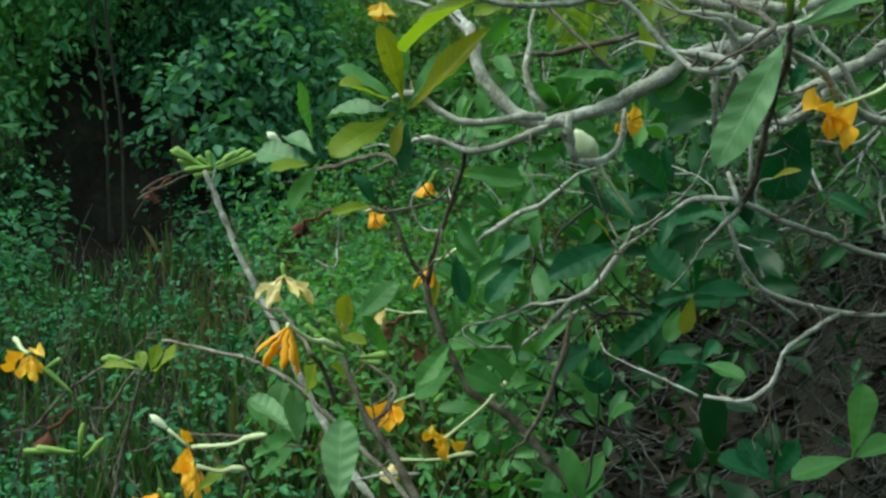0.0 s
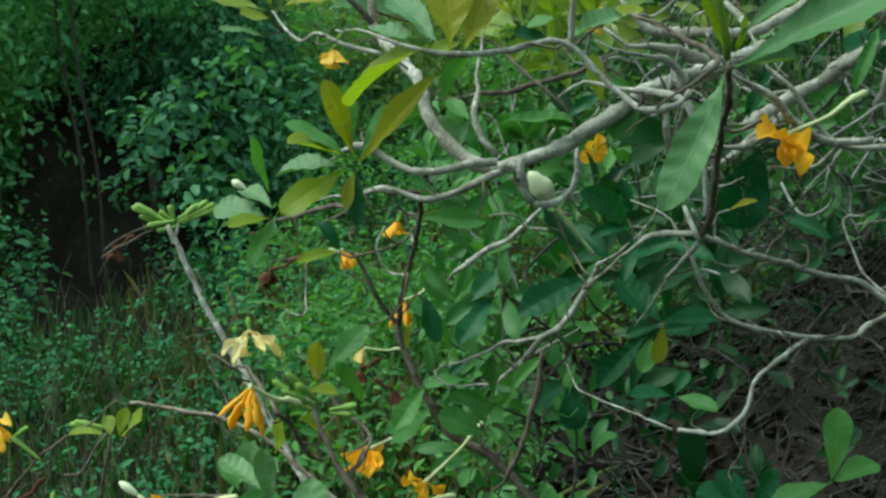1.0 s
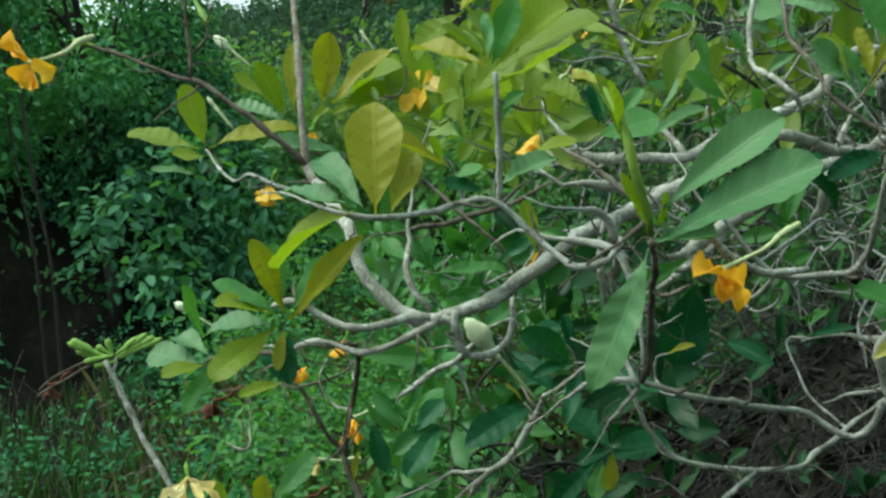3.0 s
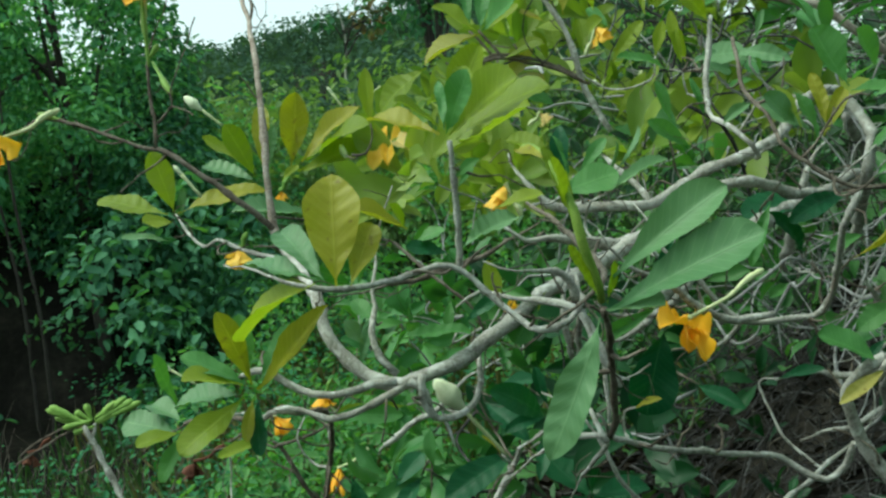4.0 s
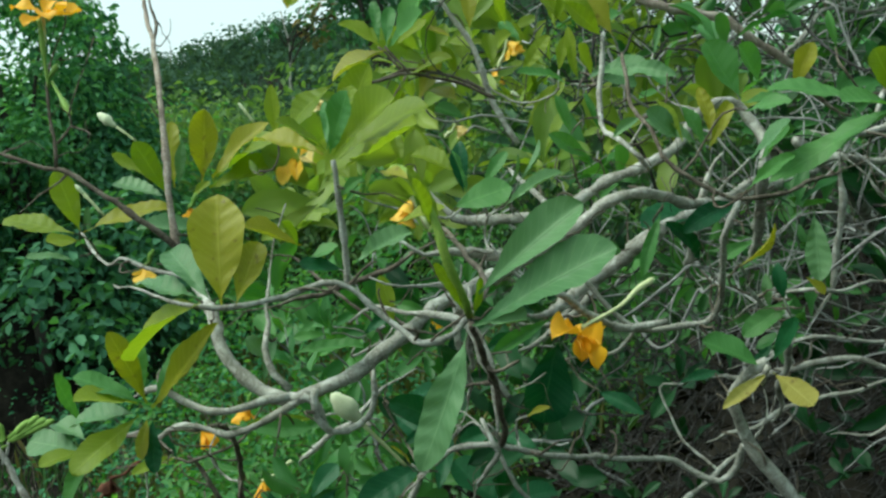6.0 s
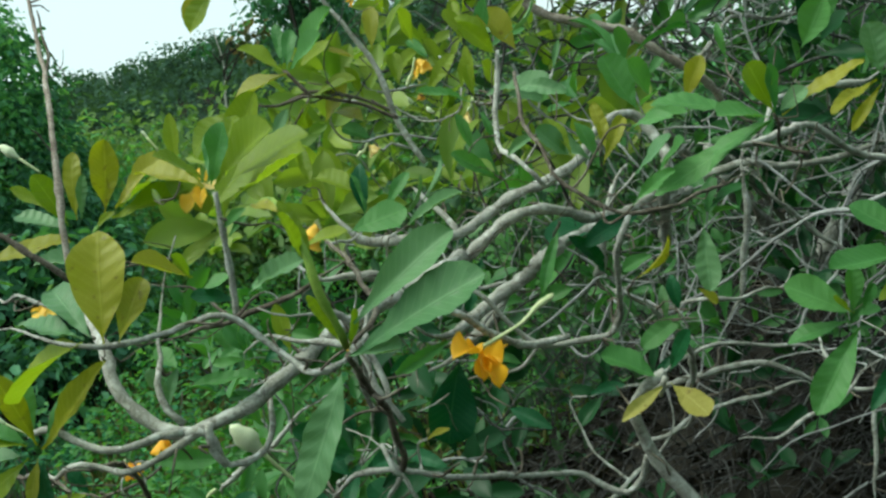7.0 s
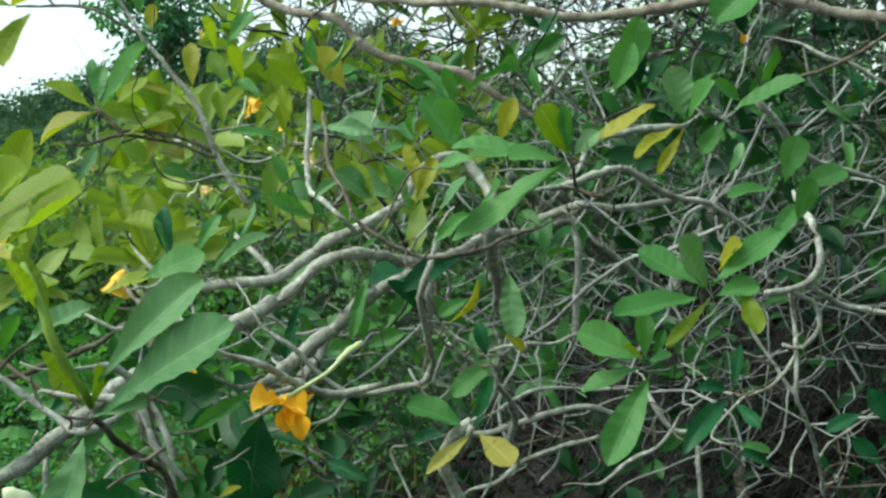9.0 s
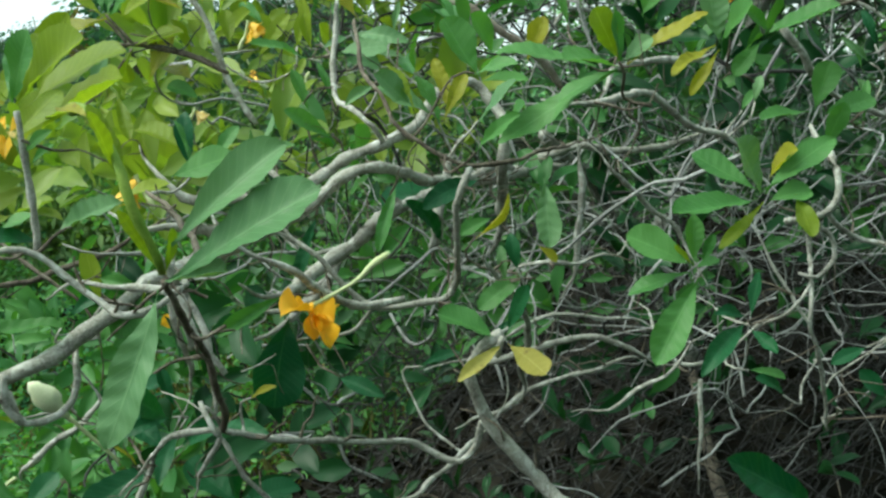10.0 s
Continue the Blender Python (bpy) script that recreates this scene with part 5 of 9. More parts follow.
limb("branch", [(-0.077, 1.209, 0.994, 0.0011), (-0.082, 1.229, 1.003, 0.0018), (-0.096, 1.253, 1.014, 0.0030), (-0.109, 1.260, 1.027, 0.0050), (-0.138, 1.286, 1.070, 0.0047), (-0.169, 1.313, 1.115, 0.0045), (-0.208, 1.343, 1.184, 0.0043), (-0.240, 1.372, 1.239, 0.0040), (-0.271, 1.390, 1.298, 0.0038), (-0.299, 1.411, 1.365, 0.0036), (-0.320, 1.417, 1.420, 0.0033)], young_shrub, BARK, limb_rng)
limb("twig", [(-0.317, 1.418, 1.394, 0.0025), (-0.309, 1.419, 1.410, 0.0021), (-0.306, 1.420, 1.421, 0.0017)], young_shrub, BARK, limb_rng)
limb("branch", [(0.061, 1.054, 1.038, 0.0006), (0.034, 1.069, 1.038, 0.0011), (-0.001, 1.079, 1.040, 0.0018), (-0.020, 1.091, 1.046, 0.0029), (-0.064, 1.118, 1.095, 0.0028), (-0.109, 1.144, 1.133, 0.0026), (-0.148, 1.159, 1.169, 0.0024), (-0.186, 1.165, 1.202, 0.0022), (-0.227, 1.177, 1.219, 0.0020), (-0.275, 1.188, 1.229, 0.0018), (-0.333, 1.208, 1.235, 0.0016)], young_shrub, BARK_TAN, limb_rng)
limb("branch", [(0.039, 1.029, 1.016, 0.0011), (0.019, 1.031, 1.025, 0.0018), (-0.003, 1.041, 1.049, 0.0030), (-0.018, 1.044, 1.067, 0.0050), (-0.054, 1.073, 1.131, 0.0045), (-0.078, 1.089, 1.164, 0.0039), (-0.094, 1.103, 1.192, 0.0034), (-0.108, 1.118, 1.226, 0.0029), (-0.117, 1.139, 1.244, 0.0017), (-0.128, 1.172, 1.251, 0.0010), (-0.150, 1.200, 1.260, 0.0007)], young_shrub, BARK_DARK, limb_rng)
limb("twig", [(-0.079, 1.088, 1.158, 0.0025), (-0.062, 1.259, 1.152, 0.0022), (-0.101, 1.313, 1.174, 0.0019), (-0.109, 1.324, 1.186, 0.0017), (-0.128, 1.342, 1.211, 0.0010), (-0.147, 1.366, 1.230, 0.0007), (-0.154, 1.377, 1.245, 0.0007)], young_shrub, BARK_DARK, limb_rng)
limb("twig", [(-0.095, 1.130, 1.184, 0.0007), (-0.091, 1.104, 1.184, 0.0009), (-0.106, 1.076, 1.191, 0.0015), (-0.116, 1.065, 1.210, 0.0025), (-0.122, 1.021, 1.252, 0.0022), (-0.124, 0.974, 1.276, 0.0019), (-0.172, 1.097, 1.292, 0.0017), (-0.187, 1.112, 1.288, 0.0010), (-0.211, 1.133, 1.298, 0.0007), (-0.227, 1.144, 1.300, 0.0007)], young_shrub, BARK_DARK, limb_rng)
limb("twig", [(-0.491, 1.191, 0.999, 0.0007), (-0.457, 1.207, 1.007, 0.0010), (-0.438, 1.225, 1.015, 0.0016), (-0.417, 1.237, 1.030, 0.0027), (-0.404, 1.246, 1.085, 0.0023), (-0.382, 1.236, 1.147, 0.0020), (-0.369, 1.233, 1.193, 0.0017)], young_shrub, BARK_DARK, limb_rng)
limb("twig", [(-0.546, 1.244, 1.114, 0.0007), (-0.523, 1.229, 1.122, 0.0007), (-0.506, 1.223, 1.125, 0.0012), (-0.491, 1.223, 1.135, 0.0020), (-0.456, 1.218, 1.172, 0.0019), (-0.425, 1.211, 1.193, 0.0018), (-0.407, 1.214, 1.203, 0.0017), (-0.374, 1.204, 1.219, 0.0010), (-0.346, 1.191, 1.244, 0.0007), (-0.329, 1.175, 1.256, 0.0007)], young_shrub, BARK_DARK, limb_rng)
limb("twig", [(-0.449, 1.278, 1.034, 0.0007), (-0.440, 1.268, 1.049, 0.0007), (-0.437, 1.255, 1.085, 0.0012), (-0.436, 1.249, 1.111, 0.0020), (-0.439, 1.254, 1.139, 0.0019), (-0.422, 1.254, 1.138, 0.0018), (-0.393, 1.259, 1.173, 0.0017), (-0.379, 1.279, 1.187, 0.0010), (-0.366, 1.290, 1.193, 0.0007), (-0.350, 1.302, 1.200, 0.0007)], young_shrub, BARK_DARK, limb_rng)
limb("twig", [(-0.137, 1.134, 1.125, 0.0007), (-0.175, 1.125, 1.131, 0.0007), (-0.208, 1.137, 1.137, 0.0010), (-0.233, 1.154, 1.132, 0.0017), (-0.277, 1.201, 1.120, 0.0015), (-0.345, 1.249, 1.102, 0.0013), (-0.374, 1.246, 1.089, 0.0012), (-0.396, 1.250, 1.084, 0.0007), (-0.422, 1.258, 1.073, 0.0007), (-0.457, 1.247, 1.062, 0.0007)], young_shrub, BARK_DARK, limb_rng)
limb("twig", [(-0.337, 1.421, 1.417, 0.0017), (-0.372, 1.420, 1.402, 0.0015), (-0.414, 1.418, 1.383, 0.0013)], shrub, BARK_DARK, limb_rng)
limb("twig", [(-0.337, 1.422, 1.423, 0.0013), (-0.380, 1.421, 1.410, 0.0012), (-0.410, 1.419, 1.391, 0.0012)], shrub, BARK_DARK, limb_rng)
limb("young_shoot", [(0.235, 0.689, 1.561, 0.0025), (0.230, 0.675, 1.583, 0.0027), (0.223, 0.667, 1.612, 0.0028), (0.217, 0.676, 1.638, 0.0030), (0.213, 0.694, 1.656, 0.0032), (0.208, 0.702, 1.664, 0.0034), (0.202, 0.700, 1.664, 0.0036)], shrub, SHOOT, limb_rng)
limb("twig", [(0.359, 1.028, 1.497, 0.0011), (0.372, 1.043, 1.504, 0.0012), (0.381, 1.054, 1.500, 0.0013), (0.393, 1.024, 1.505, 0.0015)], shrub, BARK_DARK, limb_rng)
limb("twig", [(0.301, 0.932, 1.435, 0.0010), (0.291, 0.938, 1.432, 0.0011), (0.291, 0.954, 1.412, 0.0012), (0.288, 0.924, 1.409, 0.0014)], shrub, BARK, limb_rng)
limb("twig", [(-0.128, 1.224, 1.645, 0.0010), (-0.122, 1.228, 1.644, 0.0010), (-0.116, 1.243, 1.647, 0.0012), (-0.115, 1.222, 1.654, 0.0014)], shrub, BARK_DARK, limb_rng)
limb("twig", [(0.033, 1.196, 1.647, 0.0010), (0.056, 1.214, 1.642, 0.0012), (0.029, 1.186, 1.642, 0.0012), (-0.005, 1.126, 1.650, 0.0014)], shrub, BARK_DARK, limb_rng)
limb("twig", [(0.110, 1.271, 1.744, 0.0010), (0.109, 1.272, 1.725, 0.0011), (0.099, 1.271, 1.709, 0.0012), (0.083, 1.267, 1.710, 0.0014)], shrub, BARK_DARK, limb_rng)
limb("twig", [(0.227, 1.325, 1.761, 0.0010), (0.208, 1.317, 1.736, 0.0011), (0.246, 1.339, 1.761, 0.0012), (0.285, 1.376, 1.808, 0.0014)], shrub, BARK_DARK, limb_rng)
limb("twig", [(0.460, 1.153, 1.749, 0.0011), (0.453, 1.152, 1.740, 0.0012), (0.462, 1.157, 1.739, 0.0013), (0.468, 1.118, 1.738, 0.0015)], shrub, BARK_DARK, limb_rng)
limb("twig", [(0.507, 0.860, 1.606, 0.0010), (0.494, 0.879, 1.595, 0.0010), (0.498, 0.912, 1.595, 0.0011), (0.504, 0.926, 1.609, 0.0012)], shrub, BARK_DARK, limb_rng)
limb("twig", [(0.522, 0.881, 1.632, 0.0009), (0.510, 0.893, 1.622, 0.0010), (0.507, 0.924, 1.609, 0.0011), (0.504, 0.926, 1.609, 0.0012)], shrub, BARK, limb_rng)
limb("twig", [(0.538, 0.908, 1.674, 0.0010), (0.520, 0.921, 1.674, 0.0010), (0.493, 0.933, 1.640, 0.0011), (0.479, 0.934, 1.629, 0.0013)], shrub, BARK_DARK, limb_rng)
limb("twig", [(0.622, 1.167, 1.581, 0.0010), (0.637, 1.177, 1.584, 0.0010), (0.626, 1.218, 1.580, 0.0012), (0.612, 1.214, 1.586, 0.0014)], shrub, BARK_DARK, limb_rng)
limb("twig", [(0.625, 1.242, 1.559, 0.0010), (0.635, 1.246, 1.558, 0.0011), (0.632, 1.271, 1.565, 0.0012), (0.626, 1.250, 1.578, 0.0014)], shrub, BARK, limb_rng)
limb("twig", [(0.580, 1.208, 1.515, 0.0010), (0.607, 1.244, 1.490, 0.0011), (0.618, 1.336, 1.487, 0.0013), (0.611, 1.327, 1.514, 0.0014)], shrub, BARK, limb_rng)
limb("twig", [(0.565, 0.956, 1.495, 0.0010), (0.573, 0.970, 1.465, 0.0012), (0.562, 0.978, 1.444, 0.0013), (0.532, 0.945, 1.440, 0.0015)], shrub, BARK, limb_rng)
limb("twig", [(0.201, 0.963, 1.533, 0.0010), (0.198, 0.963, 1.527, 0.0011), (0.202, 0.970, 1.524, 0.0012), (0.207, 0.942, 1.528, 0.0014)], shrub, BARK, limb_rng)
limb("twig", [(0.161, 1.015, 1.517, 0.0010), (0.153, 1.014, 1.506, 0.0011), (0.171, 1.068, 1.504, 0.0012), (0.188, 1.058, 1.510, 0.0014)], shrub, BARK, limb_rng)
limb("twig", [(0.309, 1.106, 1.646, 0.0011), (0.304, 1.109, 1.636, 0.0012), (0.286, 1.118, 1.622, 0.0013), (0.260, 1.095, 1.622, 0.0015)], shrub, BARK, limb_rng)
limb("twig", [(0.341, 1.204, 1.637, 0.0011), (0.330, 1.204, 1.624, 0.0012), (0.343, 1.241, 1.614, 0.0013), (0.348, 1.235, 1.609, 0.0015)], shrub, BARK, limb_rng)
limb("twig", [(0.340, 1.100, 1.623, 0.0011), (0.320, 1.095, 1.617, 0.0012), (0.317, 1.122, 1.591, 0.0013), (0.320, 1.089, 1.574, 0.0014)], shrub, BARK, limb_rng)
limb("twig", [(0.377, 1.202, 1.646, 0.0011), (0.367, 1.202, 1.630, 0.0012), (0.373, 1.231, 1.609, 0.0013), (0.381, 1.224, 1.603, 0.0015)], shrub, BARK, limb_rng)
limb("twig", [(0.449, 1.236, 1.681, 0.0011), (0.452, 1.234, 1.657, 0.0012), (0.460, 1.251, 1.629, 0.0013), (0.465, 1.227, 1.619, 0.0014)], shrub, BARK_DARK, limb_rng)
limb("twig", [(0.471, 1.268, 1.755, 0.0010), (0.484, 1.260, 1.749, 0.0011), (0.490, 1.265, 1.723, 0.0012), (0.498, 1.236, 1.714, 0.0014)], shrub, BARK, limb_rng)
limb("twig", [(0.199, 1.228, 1.408, 0.0011), (0.182, 1.250, 1.413, 0.0012), (0.201, 1.246, 1.360, 0.0013), (0.213, 1.191, 1.338, 0.0015)], shrub, BARK_DARK, limb_rng)
limb("twig", [(0.202, 1.230, 1.339, 0.0011), (0.211, 1.229, 1.329, 0.0012), (0.208, 1.235, 1.323, 0.0013), (0.206, 1.198, 1.324, 0.0015)], shrub, BARK, limb_rng)
limb("twig", [(0.622, 0.808, 1.658, 0.0012), (0.627, 0.812, 1.648, 0.0012), (0.639, 0.841, 1.629, 0.0014), (0.656, 0.826, 1.620, 0.0016)], shrub, BARK_DARK, limb_rng)
limb("twig", [(0.808, 0.922, 1.675, 0.0011), (0.811, 0.928, 1.667, 0.0012), (0.821, 0.948, 1.650, 0.0013), (0.854, 0.958, 1.634, 0.0016)], shrub, BARK_DARK, limb_rng)
limb("twig", [(0.572, 0.976, 1.486, 0.0010), (0.586, 0.993, 1.470, 0.0011), (0.583, 1.013, 1.464, 0.0012), (0.569, 1.009, 1.477, 0.0014)], shrub, BARK_DARK, limb_rng)
limb("twig", [(0.834, 1.001, 1.387, 0.0011), (0.840, 1.007, 1.385, 0.0012), (0.858, 1.030, 1.377, 0.0013), (0.874, 1.012, 1.382, 0.0015)], shrub, BARK_DARK, limb_rng)
limb("twig", [(0.930, 0.874, 1.345, 0.0011), (0.935, 0.869, 1.329, 0.0012), (0.941, 0.904, 1.316, 0.0013), (0.940, 0.902, 1.312, 0.0015)], shrub, BARK_DARK, limb_rng)
limb("twig", [(0.858, 0.992, 1.302, 0.0011), (0.879, 0.996, 1.287, 0.0012), (0.900, 1.017, 1.300, 0.0013), (0.923, 1.012, 1.327, 0.0015)], shrub, BARK, limb_rng)
limb("twig", [(0.470, 1.203, 1.760, 0.0011), (0.478, 1.193, 1.754, 0.0012), (0.476, 1.170, 1.740, 0.0013), (0.471, 1.120, 1.746, 0.0015)], shrub, BARK_DARK, limb_rng)
limb("twig", [(0.486, 1.053, 1.690, 0.0010), (0.498, 1.056, 1.696, 0.0010), (0.482, 1.065, 1.672, 0.0012), (0.464, 1.034, 1.658, 0.0014)], shrub, BARK, limb_rng)
limb("twig", [(0.459, 1.125, 1.688, 0.0010), (0.458, 1.112, 1.676, 0.0011), (0.460, 1.122, 1.676, 0.0012), (0.455, 1.075, 1.681, 0.0014)], shrub, BARK_DARK, limb_rng)
limb("twig", [(0.547, 1.003, 1.529, 0.0010), (0.545, 1.036, 1.510, 0.0010), (0.573, 1.051, 1.490, 0.0012), (0.602, 1.023, 1.482, 0.0013)], shrub, BARK_DARK, limb_rng)
limb("twig", [(0.987, 1.174, 1.612, 0.0011), (0.964, 1.179, 1.591, 0.0012), (0.940, 1.164, 1.576, 0.0013), (0.911, 1.111, 1.585, 0.0015)], shrub, BARK, limb_rng)
limb("twig", [(0.241, 1.069, 1.410, 0.0010), (0.255, 1.083, 1.403, 0.0012), (0.232, 1.155, 1.369, 0.0013), (0.216, 1.158, 1.360, 0.0015)], shrub, BARK, limb_rng)
limb("twig", [(0.106, 1.346, 1.300, 0.0011), (0.122, 1.363, 1.315, 0.0012), (0.117, 1.357, 1.269, 0.0013), (0.113, 1.300, 1.244, 0.0015)], shrub, BARK_DARK, limb_rng)
limb("twig", [(0.015, 1.395, 1.291, 0.0011), (0.006, 1.396, 1.302, 0.0012), (-0.008, 1.403, 1.282, 0.0013), (-0.019, 1.376, 1.272, 0.0015)], shrub, BARK_DARK, limb_rng)
limb("twig", [(0.071, 1.377, 1.213, 0.0011), (0.094, 1.380, 1.227, 0.0012), (0.116, 1.398, 1.202, 0.0013), (0.141, 1.386, 1.192, 0.0015)], shrub, BARK_DARK, limb_rng)
limb("twig", [(0.201, 0.951, 1.556, 0.0010), (0.191, 0.960, 1.559, 0.0011), (0.200, 0.968, 1.540, 0.0012), (0.210, 0.943, 1.529, 0.0014)], shrub, BARK_DARK, limb_rng)
limb("twig", [(0.023, 1.165, 1.430, 0.0010), (0.009, 1.166, 1.432, 0.0011), (0.013, 1.186, 1.407, 0.0013), (0.015, 1.152, 1.399, 0.0014)], shrub, BARK, limb_rng)
limb("twig", [(-0.023, 1.301, 1.407, 0.0011), (-0.035, 1.299, 1.382, 0.0012), (-0.023, 1.307, 1.348, 0.0013), (-0.001, 1.259, 1.348, 0.0015)], shrub, BARK, limb_rng)
limb("twig", [(-0.171, 1.386, 1.299, 0.0011), (-0.146, 1.384, 1.288, 0.0012), (-0.144, 1.423, 1.313, 0.0013), (-0.138, 1.419, 1.360, 0.0015)], young_shrub, BARK, limb_rng)
limb("twig", [(0.477, 1.243, 1.661, 0.0010), (0.487, 1.235, 1.652, 0.0011), (0.491, 1.240, 1.636, 0.0012), (0.492, 1.208, 1.631, 0.0014)], shrub, BARK_DARK, limb_rng)
limb("twig", [(0.431, 1.296, 1.583, 0.0011), (0.409, 1.299, 1.566, 0.0012), (0.421, 1.294, 1.541, 0.0013), (0.428, 1.248, 1.532, 0.0015)], shrub, BARK, limb_rng)
limb("twig", [(0.250, 1.179, 1.359, 0.0011), (0.241, 1.193, 1.354, 0.0012), (0.229, 1.203, 1.346, 0.0013), (0.215, 1.172, 1.351, 0.0015)], shrub, BARK, limb_rng)
limb("twig", [(0.289, 1.163, 1.378, 0.0011), (0.274, 1.196, 1.382, 0.0012), (0.243, 1.199, 1.361, 0.0013), (0.216, 1.158, 1.360, 0.0015)], shrub, BARK, limb_rng)
limb("twig", [(0.424, 1.160, 1.397, 0.0011), (0.412, 1.179, 1.406, 0.0012), (0.411, 1.210, 1.410, 0.0013), (0.403, 1.214, 1.433, 0.0015)], shrub, BARK_DARK, limb_rng)
limb("twig", [(0.517, 1.160, 1.389, 0.0011), (0.500, 1.184, 1.383, 0.0012), (0.509, 1.154, 1.326, 0.0013), (0.534, 1.120, 1.293, 0.0016)], shrub, BARK, limb_rng)
limb("twig", [(0.335, 1.087, 1.490, 0.0011), (0.355, 1.118, 1.489, 0.0012), (0.377, 1.160, 1.491, 0.0013), (0.396, 1.150, 1.506, 0.0015)], shrub, BARK_DARK, limb_rng)
limb("twig", [(0.478, 1.335, 1.781, 0.0011), (0.467, 1.339, 1.752, 0.0012), (0.435, 1.417, 1.755, 0.0013), (0.401, 1.430, 1.784, 0.0015)], shrub, BARK, limb_rng)
limb("twig", [(0.622, 1.462, 1.905, 0.0011), (0.648, 1.462, 1.926, 0.0012), (0.661, 1.545, 1.915, 0.0013), (0.649, 1.587, 1.926, 0.0015)], shrub, BARK, limb_rng)
limb("twig", [(0.585, 1.275, 1.777, 0.0010), (0.574, 1.275, 1.749, 0.0011), (0.599, 1.282, 1.716, 0.0012), (0.627, 1.254, 1.697, 0.0014)], shrub, BARK, limb_rng)
limb("twig", [(0.490, 1.049, 1.591, 0.0010), (0.493, 1.046, 1.599, 0.0010), (0.495, 1.091, 1.581, 0.0012), (0.491, 1.072, 1.571, 0.0014)], shrub, BARK_DARK, limb_rng)
limb("twig", [(0.439, 1.215, 1.572, 0.0011), (0.443, 1.207, 1.585, 0.0012), (0.432, 1.235, 1.590, 0.0013), (0.421, 1.223, 1.601, 0.0015)], shrub, BARK_DARK, limb_rng)
limb("twig", [(0.730, 1.101, 1.734, 0.0010), (0.720, 1.072, 1.707, 0.0011), (0.739, 1.078, 1.681, 0.0012), (0.767, 1.084, 1.677, 0.0014)], shrub, BARK_DARK, limb_rng)
limb("twig", [(0.941, 1.082, 1.617, 0.0011), (0.933, 1.084, 1.599, 0.0012), (0.919, 1.121, 1.583, 0.0013), (0.911, 1.111, 1.585, 0.0015)], shrub, BARK, limb_rng)
limb("twig", [(1.162, 1.128, 1.666, 0.0011), (1.165, 1.126, 1.651, 0.0012), (1.183, 1.144, 1.661, 0.0013), (1.197, 1.118, 1.676, 0.0015)], shrub, BARK, limb_rng)
limb("twig", [(1.080, 1.048, 1.640, 0.0011), (1.096, 1.045, 1.621, 0.0012), (1.082, 1.058, 1.586, 0.0013), (1.081, 1.042, 1.577, 0.0015)], shrub, BARK, limb_rng)
limb("twig", [(1.057, 1.046, 1.574, 0.0012), (1.057, 1.050, 1.566, 0.0012), (1.045, 1.050, 1.576, 0.0013), (1.059, 1.039, 1.588, 0.0016)], shrub, BARK_DARK, limb_rng)
limb("twig", [(0.826, 1.001, 1.335, 0.0011), (0.810, 1.018, 1.343, 0.0012), (0.839, 1.044, 1.352, 0.0013), (0.871, 1.028, 1.378, 0.0015)], shrub, BARK, limb_rng)
limb("twig", [(1.020, 1.051, 1.314, 0.0011), (1.050, 1.044, 1.321, 0.0012), (0.994, 1.068, 1.290, 0.0013), (0.942, 1.036, 1.284, 0.0015)], shrub, BARK, limb_rng)
limb("twig", [(0.998, 1.004, 1.267, 0.0011), (1.013, 1.000, 1.245, 0.0012), (0.980, 1.049, 1.238, 0.0013), (0.956, 1.057, 1.243, 0.0015)], shrub, BARK_DARK, limb_rng)
limb("twig", [(0.976, 1.062, 1.251, 0.0011), (0.981, 1.060, 1.243, 0.0012), (0.969, 1.082, 1.235, 0.0013), (0.959, 1.061, 1.235, 0.0015)], shrub, BARK, limb_rng)
limb("twig", [(0.584, 1.043, 1.436, 0.0011), (0.586, 1.014, 1.458, 0.0011), (0.577, 1.045, 1.453, 0.0012), (0.569, 1.009, 1.477, 0.0014)], shrub, BARK, limb_rng)
limb("twig", [(0.772, 0.844, 1.238, 0.0011), (0.785, 0.846, 1.229, 0.0012), (0.779, 0.879, 1.214, 0.0013), (0.776, 0.872, 1.209, 0.0015)], shrub, BARK, limb_rng)
limb("twig", [(0.044, 1.283, 1.197, 0.0011), (0.024, 1.286, 1.221, 0.0012), (0.075, 1.319, 1.227, 0.0013), (0.112, 1.298, 1.247, 0.0015)], shrub, BARK, limb_rng)
limb("twig", [(0.015, 1.390, 1.243, 0.0011), (0.014, 1.392, 1.257, 0.0012), (-0.004, 1.409, 1.244, 0.0013), (-0.018, 1.389, 1.243, 0.0015)], shrub, BARK_DARK, limb_rng)
limb("twig", [(0.102, 1.197, 1.420, 0.0011), (0.128, 1.207, 1.418, 0.0012), (0.147, 1.235, 1.399, 0.0013), (0.167, 1.208, 1.397, 0.0015)], shrub, BARK, limb_rng)

# stems and twigs that carry the upper whorls
limb("branch", [(0.303, 1.420, 2.019, 0.0018), (0.319, 1.414, 1.976, 0.0022), (0.336, 1.409, 1.930, 0.0026), (0.358, 1.402, 1.887, 0.0029), (0.376, 1.397, 1.851, 0.0033), (0.386, 1.393, 1.814, 0.0037), (0.392, 1.390, 1.772, 0.0037), (0.405, 1.386, 1.728, 0.0040), (0.419, 1.381, 1.697, 0.0040)], shrub, BARK, limb_rng)
limb("twig", [(0.391, 1.391, 1.775, 0.0022), (0.367, 1.397, 1.791, 0.0018), (0.328, 1.408, 1.811, 0.0022), (0.287, 1.419, 1.820, 0.0022), (0.244, 1.430, 1.813, 0.0015)], shrub, BARK_DARK, limb_rng)
